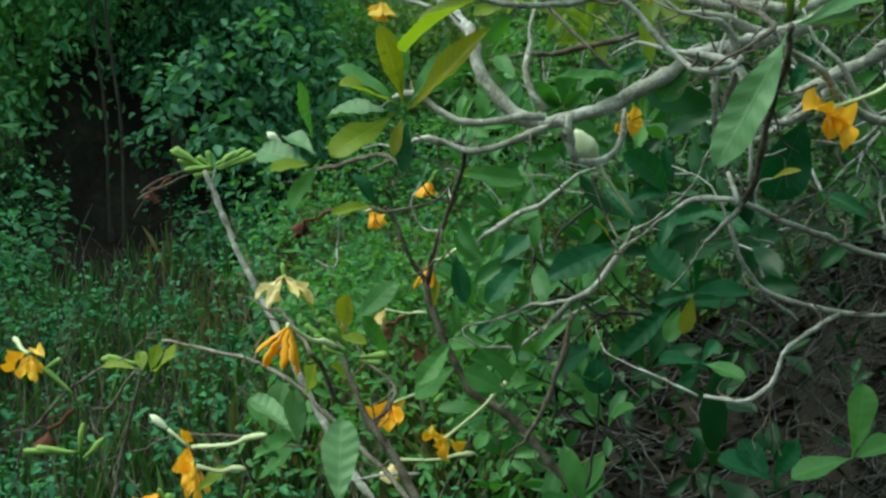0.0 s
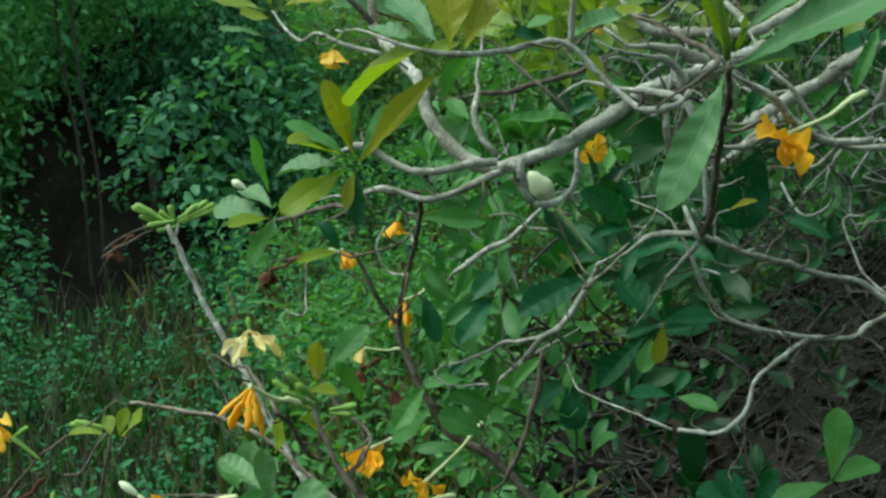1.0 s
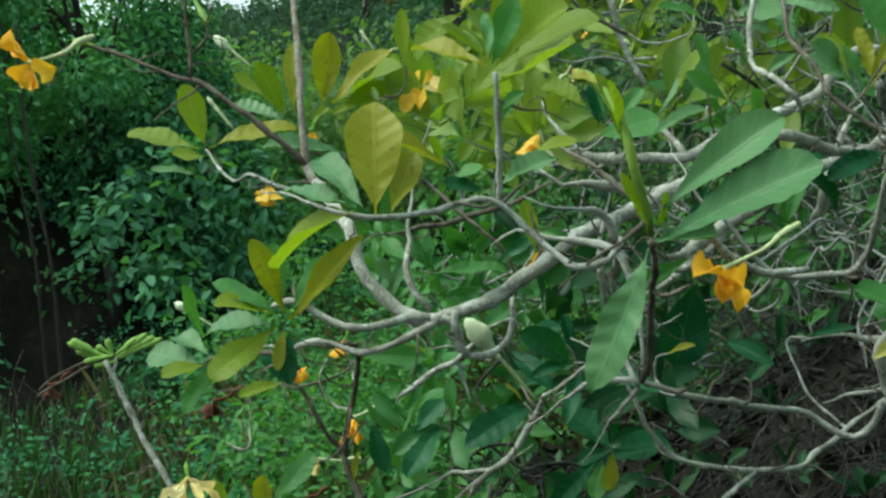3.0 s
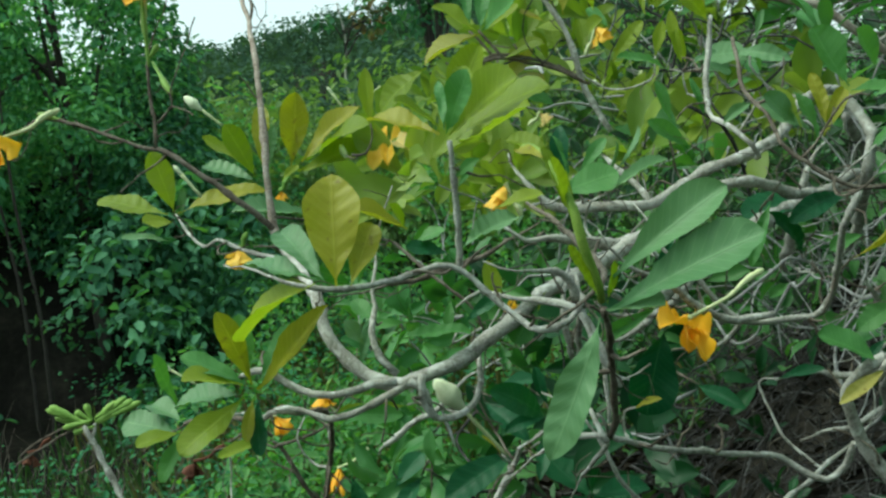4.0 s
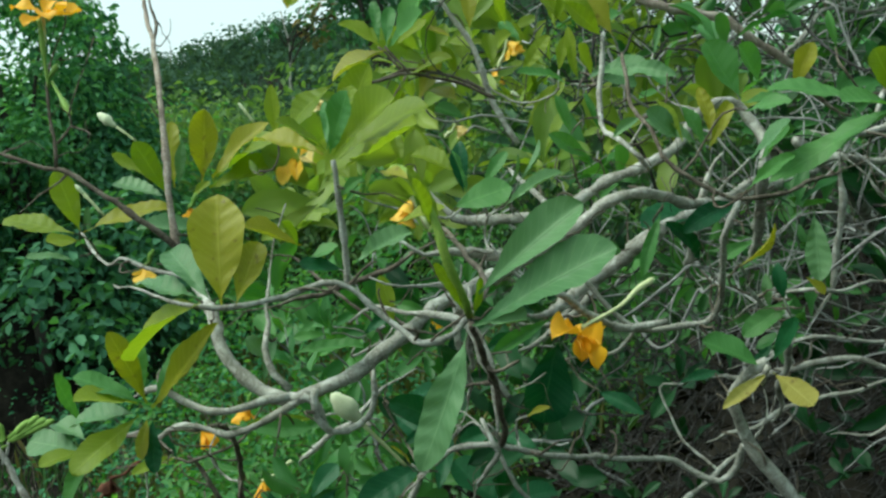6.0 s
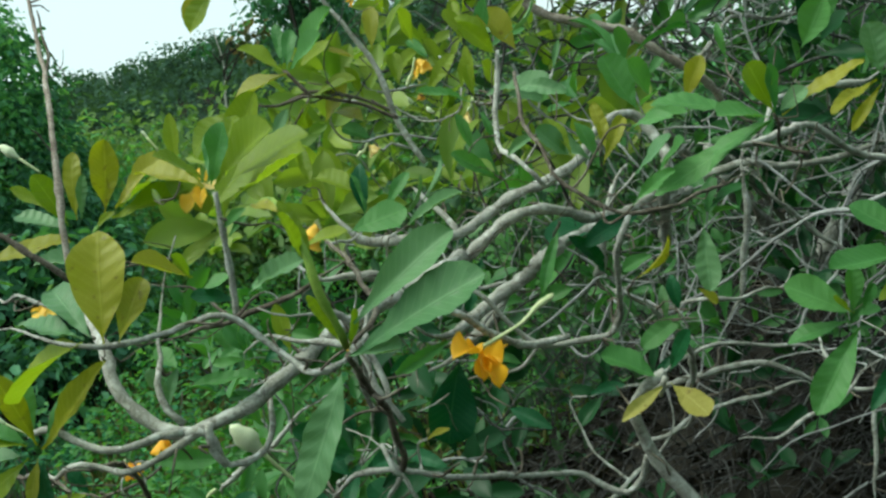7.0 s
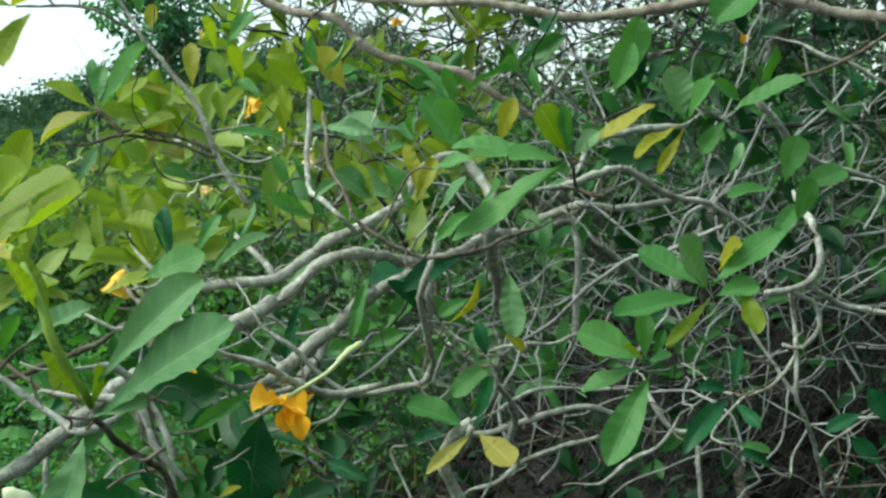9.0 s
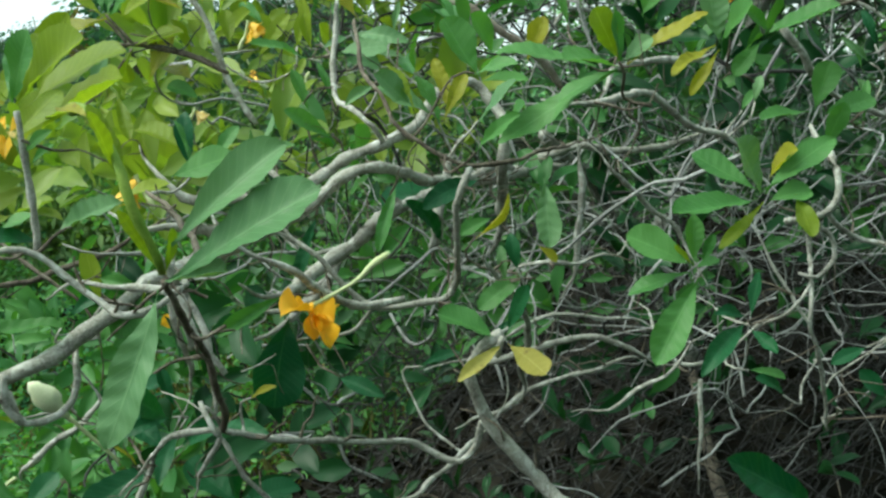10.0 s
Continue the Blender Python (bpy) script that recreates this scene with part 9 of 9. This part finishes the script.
leaf_one(shrub, (0.301, 1.235, 1.270), (0.291, 1.240, 1.220), "olive", (-0.19, -0.98, -0.07), 0.40, 0.50, 0.00)
leaf_one(shrub, (0.301, 1.235, 1.270), (0.256, 1.276, 1.322), "deep", (0.10, -0.75, 0.66), 0.56, 0.50, 0.00)
leaf_one(shrub, (0.301, 1.235, 1.270), (0.292, 1.196, 1.325), "deep", (0.89, -0.44, -0.16), 0.62, 0.50, 0.00)
leaf_one(shrub, (0.199, 1.529, 2.015), (0.146, 1.572, 1.957), "olive", (-0.75, -0.62, 0.23), 0.62, 0.38, 0.00)
leaf_one(shrub, (0.172, 1.536, 2.029), (0.220, 1.490, 2.028), "olive", (-0.24, -0.27, 0.93), 0.61, 0.50, 0.00)
leaf_one(shrub, (0.314, 1.243, 1.670), (0.266, 1.276, 1.701), "young", (0.12, -0.57, 0.81), 0.57, 0.50, 0.00)
leaf_one(shrub, (0.263, 1.506, 1.776), (0.267, 1.462, 1.706), "young", (-0.06, -0.84, 0.54), 0.22, 0.50, 0.00)
leaf_one(shrub, (0.178, 0.969, 1.710), (0.214, 0.952, 1.772), "young", (-0.54, -0.84, 0.08), 0.47, 0.50, 0.00)
leaf_one(shrub, (0.172, 0.970, 1.682), (0.245, 0.919, 1.710), "young", (-0.49, -0.25, 0.83), 0.62, 0.50, 0.00)
leaf_one(shrub, (0.155, 0.953, 1.676), (0.198, 0.957, 1.711), "young", (-0.31, -0.83, 0.47), 0.62, 0.50, 0.00)
leaf_one(shrub, (0.308, 1.495, 1.786), (0.348, 1.452, 1.837), "olive", (-0.82, -0.55, 0.19), 0.59, 0.50, 0.00)
leaf_one(shrub, (0.367, 1.480, 1.774), (0.342, 1.471, 1.760), "young", (-0.21, -0.62, 0.76), 0.62, 0.50, 0.00)
leaf_one(young_shrub, (-0.185, 1.059, 1.169), (-0.204, 1.080, 1.203), "mid", (0.13, -0.81, 0.58), 0.48, 0.50, 0.00)
leaf_one(young_shrub, (-0.180, 1.059, 1.172), (-0.162, 1.049, 1.224), "blue", (-0.42, -0.91, -0.04), 0.57, 0.78, 0.00)
leaf_one(young_shrub, (-0.183, 1.056, 1.148), (-0.150, 1.087, 1.192), "blue", (-0.08, -0.78, 0.62), 0.42, 0.50, 0.00)
leaf_one(young_shrub, (-0.198, 1.051, 1.119), (-0.157, 1.049, 1.153), "mid", (-0.58, -0.45, 0.68), 0.46, 0.50, 0.00)
leaf_one(young_shrub, (-0.264, 1.048, 1.105), (-0.233, 1.080, 1.123), "young", (-0.06, -0.46, 0.89), 0.37, 0.50, 0.00)
leaf_one(shrub, (0.356, 1.009, 1.488), (0.329, 1.020, 1.405), "deep", (-0.02, -0.99, -0.13), 0.59, 0.48, 0.00)

# ---- the inner crown ----
def template_copies(shape, mats):
    v, f = np.array(shape[0]), np.array(shape[1])
    m = np.asarray(mats)
    pts = np.einsum("nij,kj->nki", m[:, :3, :3], v) + m[:, None, :3, 3]
    k = len(v)
    faces = (f[None] + (np.arange(len(m)) * k)[:, None, None]).reshape(-1, 4)
    return pts.reshape(-1, 3), faces


def whorls(rng, centres, axes, size, count):
    """Leaves in whorls round twig ends: matrices for template_copies."""
    out = []
    for c, ax in zip(centres, axes):
        ax = ax / np.linalg.norm(ax)
        s = np.cross(ax, [0.2, 0.9, 0.3])
        s /= np.linalg.norm(s)
        o = np.cross(ax, s)
        n = int(rng.integers(*count))
        turn = rng.uniform(0, 6.28)
        for k in range(n):
            a = turn + k * 2.4 + rng.normal(0, 0.25)
            tilt = radians(rng.uniform(25, 85))
            rad = s * np.cos(a) + o * np.sin(a)
            y = ax * np.cos(tilt) + rad * np.sin(tilt)
            z = ax * np.sin(tilt) - rad * np.cos(tilt)
            z = z + rng.normal(0, 0.15, 3)
            z -= y * (z @ y)
            z /= np.linalg.norm(z)
            x = np.cross(y, z)
            L = size * rng.uniform(0.6, 1.2)
            m = np.eye(4)
            m[:3, 0], m[:3, 1], m[:3, 2], m[:3, 3] = x * L, y * L, z * L, c + ax * rng.uniform(-0.012, 0.012) + y * 0.006
            out.append(m)
    return out


def inner_crown():
    rng = np.random.default_rng(77)
    shapes = [leaf_grid(rng, 4, 10, rng.uniform(0.32, 0.41), rng.uniform(0.02, 0.24), rng.uniform(0.08, 0.3), 0.02, rng.uniform(0.15, 0.6)) for _ in range(4)]
    lines, low_lines, spurs = [], [], []

    def region(n, lo, hi, ok):
        p = rng.uniform(lo, hi, (n * 6, 3))
        return p[ok(p)][:n]

    def build(name, pts, size, count, material, label):
        axes = unit(rng.normal(0, 0.45, pts.shape) + [-0.2, -0.6, 0.7])
        ms = whorls(rng, pts, axes, size, count)
        vs, fs, at = [], [], 0
        for k in range(4):
            v, f = template_copies(shapes[k], ms[k::4])
            vs.append(v)
            fs.append(f + at)
            at += len(v)
        stuff(name, np.vstack(vs), np.vstack(fs), material, label, "", shrub, True)
        for c, ax in list(zip(pts, axes))[::2]:
            root = np.array([1.3, 2.4, 1.0])
            p, d, r = c + ax * 0.004, unit((-ax * 1.2 + unit((root - c)[None])[0] * 0.6)[None])[0], 0.0013
            pts = [(*p, r)]
            for s in range(int(rng.integers(4, 8))):
                d = unit((d + rng.normal(0, 0.42, 3) + 0.15 * unit((root - p)[None])[0])[None])[0]
                p = p + d * rng.uniform(0.025, 0.06)
                r += rng.uniform(0.0001, 0.0004)
                pts.append((*p, r))
            pts.append((*(p + d * 0.03), 0.0004))
            # twigs below this height take the shade-darkened colour
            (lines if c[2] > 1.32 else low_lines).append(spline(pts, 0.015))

    left = lambda p: p[:, 0] > 0.04 + 0.08 * (p[:, 1] - 1.3) + 1.5 * np.maximum(0, p[:, 2] - 1.45 - 0.16 * p[:, 1])
    up = region(235, (0.0, 1.3, 1.60), (2.3, 2.7, 2.4), lambda p: left(p) & (p[:, 2] < 1.40 + 0.38 * p[:, 1] + 0.05 * p[:, 0]) & ((p[:, 1] > 1.85) | (p[:, 2] < 1.78) | (p[:, 0] < 0.45)))
    right = up[:, 0] > 0.5 * up[:, 1] + 0.05
    build("leaf_mass", up[~right], 0.094, (5, 9), MASS_YOUNG, "yellow-green leaves in the upper crown")
    shore = up[right]
    shore = shore[shore[:, 2] < 1.42 + 0.2 * shore[:, 1]]
    build("leaf_mass", shore[::2], 0.088, (4, 8), MASS_MID, "green leaves on the far side of the crown")
    # every second far-side whorl gets the tone darkened as shade
    build("leaf_mass", shore[1::2], 0.088, (4, 8), MASS_SHADED, "leaves on the far side of the crown, darkened as shade")
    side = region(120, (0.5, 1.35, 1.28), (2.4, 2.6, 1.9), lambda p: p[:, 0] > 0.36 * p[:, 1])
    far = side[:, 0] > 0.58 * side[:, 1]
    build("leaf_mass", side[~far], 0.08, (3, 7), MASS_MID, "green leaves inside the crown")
    # the far part of this mass is coloured darker in place of shade
    build("leaf_mass", side[far], 0.08, (3, 7), MASS_SHADED, "leaves inside the crown, darkened as shade")
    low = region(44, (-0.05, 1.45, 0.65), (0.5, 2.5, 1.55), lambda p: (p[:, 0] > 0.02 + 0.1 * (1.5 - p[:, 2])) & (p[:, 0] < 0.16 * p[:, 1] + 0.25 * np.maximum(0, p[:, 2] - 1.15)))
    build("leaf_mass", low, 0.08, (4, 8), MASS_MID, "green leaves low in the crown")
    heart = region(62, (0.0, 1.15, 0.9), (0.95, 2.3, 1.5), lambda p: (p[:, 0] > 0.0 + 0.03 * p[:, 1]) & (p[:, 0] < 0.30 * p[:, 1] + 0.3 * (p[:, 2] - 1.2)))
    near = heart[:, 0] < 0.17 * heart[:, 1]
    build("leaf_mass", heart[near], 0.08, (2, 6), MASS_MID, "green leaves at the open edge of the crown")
    build("leaf_mass", heart[~near], 0.085, (2, 6), MASS_SHADED, "glossy leaves in the heart of the crown, darkened as shade")
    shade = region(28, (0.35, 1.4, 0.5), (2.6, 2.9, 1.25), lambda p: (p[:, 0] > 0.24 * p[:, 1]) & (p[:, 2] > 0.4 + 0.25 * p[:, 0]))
    build("leaf_mass", shade, 0.075, (2, 6), MASS_SHADED, "leaves under the crown, darkened as shade")
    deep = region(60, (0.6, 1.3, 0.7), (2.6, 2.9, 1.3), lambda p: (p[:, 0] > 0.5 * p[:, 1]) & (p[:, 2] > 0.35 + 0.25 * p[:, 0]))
    build("leaf_mass", deep, 0.075, (2, 6), MASS_SHADED, "leaves among the twigs at the back, darkened as shade")
    sprigs = region(90, (0.45, 1.45, 1.2), (2.4, 2.6, 1.5), lambda p: p[:, 0] > 0.3 * p[:, 1])
    build("leaf_mass", sprigs, 0.062, (3, 6), MASS_MID, "small green leaves among the bare twigs")
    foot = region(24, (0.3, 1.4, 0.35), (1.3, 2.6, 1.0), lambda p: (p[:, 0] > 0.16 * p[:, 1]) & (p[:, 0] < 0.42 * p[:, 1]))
    build("leaf_mass", foot, 0.075, (2, 6), MASS_SHADED, "leaves low on the shaded side, darkened as shade")
    # added leaves, mostly above the view, that shade the interior and the bank
    over = region(190, (0.5, 1.9, 2.15), (3.9, 4.4, 3.2), lambda p: (p[:, 2] > 1.60 + 0.33 * p[:, 1]) & (p[:, 0] > 0.36 * p[:, 1]))
    build("leaf_mass", over[::2], 0.105, (4, 8), MASS_SHADED, "top leaves mostly out of view, added to shade the crown")
    build("leaf_mass", over[1::2], 0.105, (4, 8), THICKET, "dull green top leaves mostly out of view, added for shade")
    # leaves above the view, added only to cast shade on the crown below
    shade_roof = region(260, (0.75, 1.0, 2.38), (3.2, 2.3, 2.95), lambda p: p[:, 0] > 0.25 * p[:, 1] + 0.4)
    build("leaf_mass", shade_roof, 0.115, (5, 9), MASS_SHADED, "unseen overhead leaves added to shade the crown")
    for nm, own, line in LINES:
        if own not in (shrub, young_shrub) or nm in ("flower", "flower_bud", "bud_tip", "pod", "young_shoot", "trunk"):
            continue
        for k in range(int(len(line) / 7)):
            i = int(rng.integers(1, len(line) - 1))
            d = unit(rng.normal(0, 1, (1, 3)) + 0.5 * (line[i, :3] - line[i - 1, :3])[None] / 0.009)[0]
            p, r = line[i, :3].copy(), min(line[i, 3] * 0.6, rng.uniform(0.0008, 0.0018))
            pts = [(*p, r * 1.3)]
            for s in range(int(rng.integers(2, 6))):
                d = unit((d + rng.normal(0, 0.5, 3))[None])[0]
                p = p + d * rng.uniform(0.006, 0.022)
                r *= 0.86
                pts.append((*p, r))
            spurs.append(spline(pts, 0.006))
    v, f = joined_tubes(spurs, 5, rng, 0.18, 0.0006)
    stuff("spur_mass", v, f, BARK_DARK, "short crooked spurs along the branches", "", shrub, True)
    v, f = joined_tubes(lines, 5, rng, 0.12, 0.001)
    stuff("twig_mass", v, f, PALE_TWIG, "thin grey twigs inside the crown", "", shrub, True)
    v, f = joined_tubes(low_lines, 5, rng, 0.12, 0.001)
    stuff("twig_mass", v, f, DEAD_TWIG_SHADED, "thin twigs low in the crown, coloured darker for shade", "", shrub, True)
    # dead twigs, tangled under and behind the crown
    dead = []
    for k in range(1600):
        p = rng.uniform((0.2, 1.2, 0.35), (2.9, 3.0, 1.8))
        if p[0] < 0.26 * p[1] + 0.3 * max(0, 1.45 - p[2]) - 0.08:
            continue
        d = unit(rng.normal(0, 1, (1, 3)) * [1, 0.5, 0.7] + [[0.5, 0, 0.35]])[0]
        r = 0.0006 + 0.0016 * rng.uniform(0, 1) ** 2.5
        pts = [(*p, r)]
        for s in range(int(rng.integers(4, 10))):
            d = unit((d + rng.normal(0, 0.5, 3))[None])[0]
            p = p + d * rng.uniform(0.018, 0.05)
            r *= 0.94
            pts.append((*p, r))
        dead.append(spline(pts, 0.014))
    for k in range(950):
        p = rng.uniform((0.5, 1.5, 1.7), (2.8, 3.2, 2.5))
        if p[2] > 1.45 + 0.42 * p[1] or p[2] < 1.3 + 0.22 * p[1]:
            continue
        d = unit(rng.normal(0, 1, (1, 3)) * [1, 0.6, 0.35])[0]
        r = 0.0007 + 0.0026 * rng.uniform(0, 1) ** 2
        pts = [(*p, r)]
        for s in range(int(rng.integers(4, 9))):
            d = unit((d + rng.normal(0, 0.45, 3))[None])[0]
            p = p + d * rng.uniform(0.03, 0.09)
            r *= 0.93
            pts.append((*p, r))
        dead.append(spline(pts, 0.025))
    for k in range(620):
        p = rng.uniform((1.0, 2.3, 2.0), (3.6, 3.9, 3.0))
        if p[0] < 0.42 * p[1] or not 1.5 + 0.2 * p[1] < p[2] < 1.55 + 0.36 * p[1]:
            continue
        d = unit(rng.normal(0, 1, (1, 3)) * [1, 0.6, 0.3])[0]
        r = 0.0008 + 0.0024 * rng.uniform(0, 1) ** 2
        pts = [(*p, r)]
        for s in range(int(rng.integers(4, 9))):
            d = unit((d + rng.normal(0, 0.4, 3))[None])[0]
            p = p + d * rng.uniform(0.05, 0.11)
            r *= 0.93
            pts.append((*p, r))
        dead.append(spline(pts, 0.04))
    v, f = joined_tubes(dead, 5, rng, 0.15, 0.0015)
    stuff("twig_tangle", v, f, DEAD_TWIG_SHADED, "tangle of brown dead twigs", "", shrub, True)

    # long bent stems that sweep up from the foot of the shrub
    def sweep(count, lo, hi, thick, ok):
        made = []
        for p in rng.uniform(lo, hi, (count, 3)):
            if not ok(p):
                continue
            d = unit(np.array([[rng.uniform(0.3, 1.0), rng.uniform(-0.1, 0.35), rng.normal(0.1, 0.45)]]))[0]
            r = rng.uniform(*thick)
            pts = [(*p, r * 0.5)]
            for s in range(int(rng.integers(6, 15))):
                d = unit((d + rng.normal(0, 0.42, 3) + [0.04, 0, 0.02])[None])[0]
                p = p + d * rng.uniform(0.025, 0.075)
                r *= 1.04
                pts.append((*p, r))
            made.append(spline(pts, 0.02))
        return made

    pale = sweep(90, (0.4, 1.25, 1.28), (1.9, 2.3, 1.75), (0.0006, 0.0019), lambda p: p[0] > 0.28 * p[1] + 0.25 * max(0, 1.35 - p[2]))
    pale += sweep(35, (0.6, 1.7, 1.6), (2.0, 2.8, 2.3), (0.0008, 0.0020), lambda p: p[2] < 1.4 + 0.4 * p[1])
    pale += sweep(260, (0.8, 1.6, 1.75), (2.5, 2.9, 2.5), (0.0007, 0.0024), lambda p: p[2] > 1.38 + 0.2 * p[1])
    pale += sweep(75, (0.6, 1.2, 1.12), (1.35, 1.9, 1.6), (0.0005, 0.0015), lambda p: p[0] > 0.47 * p[1])
    v, f = joined_tubes(pale, 5, rng, 0.15, 0.0015)
    stuff("stem_tangle", v, f, PALE_TWIG, "long pale bent twigs", "", shrub, True)
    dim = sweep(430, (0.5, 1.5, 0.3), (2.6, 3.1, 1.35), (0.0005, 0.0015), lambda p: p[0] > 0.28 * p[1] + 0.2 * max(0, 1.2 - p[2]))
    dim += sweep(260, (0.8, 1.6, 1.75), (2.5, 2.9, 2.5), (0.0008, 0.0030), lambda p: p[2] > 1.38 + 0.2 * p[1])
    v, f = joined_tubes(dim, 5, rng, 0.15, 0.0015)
    stuff("stem_tangle", v, f, DEAD_TWIG_SHADED, "bent twigs under the crown, coloured dim for shade", "", shrub, True)


def rising_twigs():
    """Thin straight grey twigs that rise side by side over the shaded ground."""
    rng = np.random.default_rng(113)
    lines = []
    for k in range(260):
        p = rng.uniform((0.4, 1.5, 0.42), (2.3, 2.9, 1.12))
        if p[0] < 0.24 * p[1] + 0.25 * max(0, 1.1 - p[2]):
            continue
        d = unit(np.array([[rng.uniform(0.5, 1.0), rng.uniform(-0.2, 0.3), rng.normal(0.42, 0.2)]]))[0]
        r = 0.0006 + 0.0016 * rng.uniform(0, 1) ** 2
        pts = [(*p, r * 1.5)]
        for s in range(int(rng.integers(5, 12))):
            d = unit((d + rng.normal(0, 0.13, 3))[None])[0]
            p = p + d * rng.uniform(0.03, 0.07)
            pts.append((*p, r * (1.5 - 0.1 * s)))
        lines.append(spline(pts, 0.03))
    v, f = joined_tubes(lines, 5, rng, 0.12, 0.0008)
    stuff("twig_tangle", v, f, DEAD_TWIG_SHADED, "thin straight grey-brown twigs", "", shrub, True)


inner_crown()
rising_twigs()
adopt(shrub)
adopt(young_shrub)


def thicket():
    """The growth behind the shrub, open enough for the sky to show through."""
    rng = np.random.default_rng(41)
    n = 330
    p = rng.uniform((0.7, 3.2, 0.2), (5.5, 6.0, 2.5), (n, 3))
    p = p[p[:, 2] < 1.54 + 0.17 * p[:, 1] + 0.22 * np.sin(3 * p[:, 0])]
    v, f = clump_leaves(rng, p, 0.16, 46, 0.085)
    stuff("thicket", v, f, THICKET, "dense green thicket behind the shrub", "bushes")


thicket()


def litter():
    """Fallen leaves and broken twigs on the bank under the shrub."""
    rng = np.random.default_rng(52)
    n = 9000
    x, y = rng.uniform(-0.5, 4.0, n), rng.uniform(1.2, 5.0, n)
    p = np.stack([x, y, ground_height(x, y) + rng.uniform(0.0, 0.03, n)], 1)
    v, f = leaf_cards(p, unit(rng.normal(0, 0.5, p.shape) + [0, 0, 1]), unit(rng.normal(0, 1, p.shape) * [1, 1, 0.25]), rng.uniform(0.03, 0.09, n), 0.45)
    stuff("leaf_litter", v, f, LITTER, "fallen leaves under the shrub, coloured near black for shade", "litter")
    lines = []
    for k in range(700):
        q = np.array([rng.uniform(0.2, 4.0), rng.uniform(1.5, 4.6), 0.0])
        a, r, pts = rng.uniform(0, 6.28), rng.uniform(0.001, 0.004), []
        for s in range(5):
            pts.append((q[0], q[1], float(ground_height(q[0], q[1])) + 0.015 + rng.uniform(0, 0.06), r))
            a += rng.normal(0, 0.4)
            q = q + [0.08 * math.cos(a), 0.08 * math.sin(a), 0]
        lines.append(spline(pts, 0.03))
    v, f = joined_tubes(lines, 5, rng)
    stuff("fallen_twig_litter", v, f, DEAD_TWIG_SHADED, "broken twigs lying under the shrub, coloured dark for shade", "litter", smooth=True)


litter()
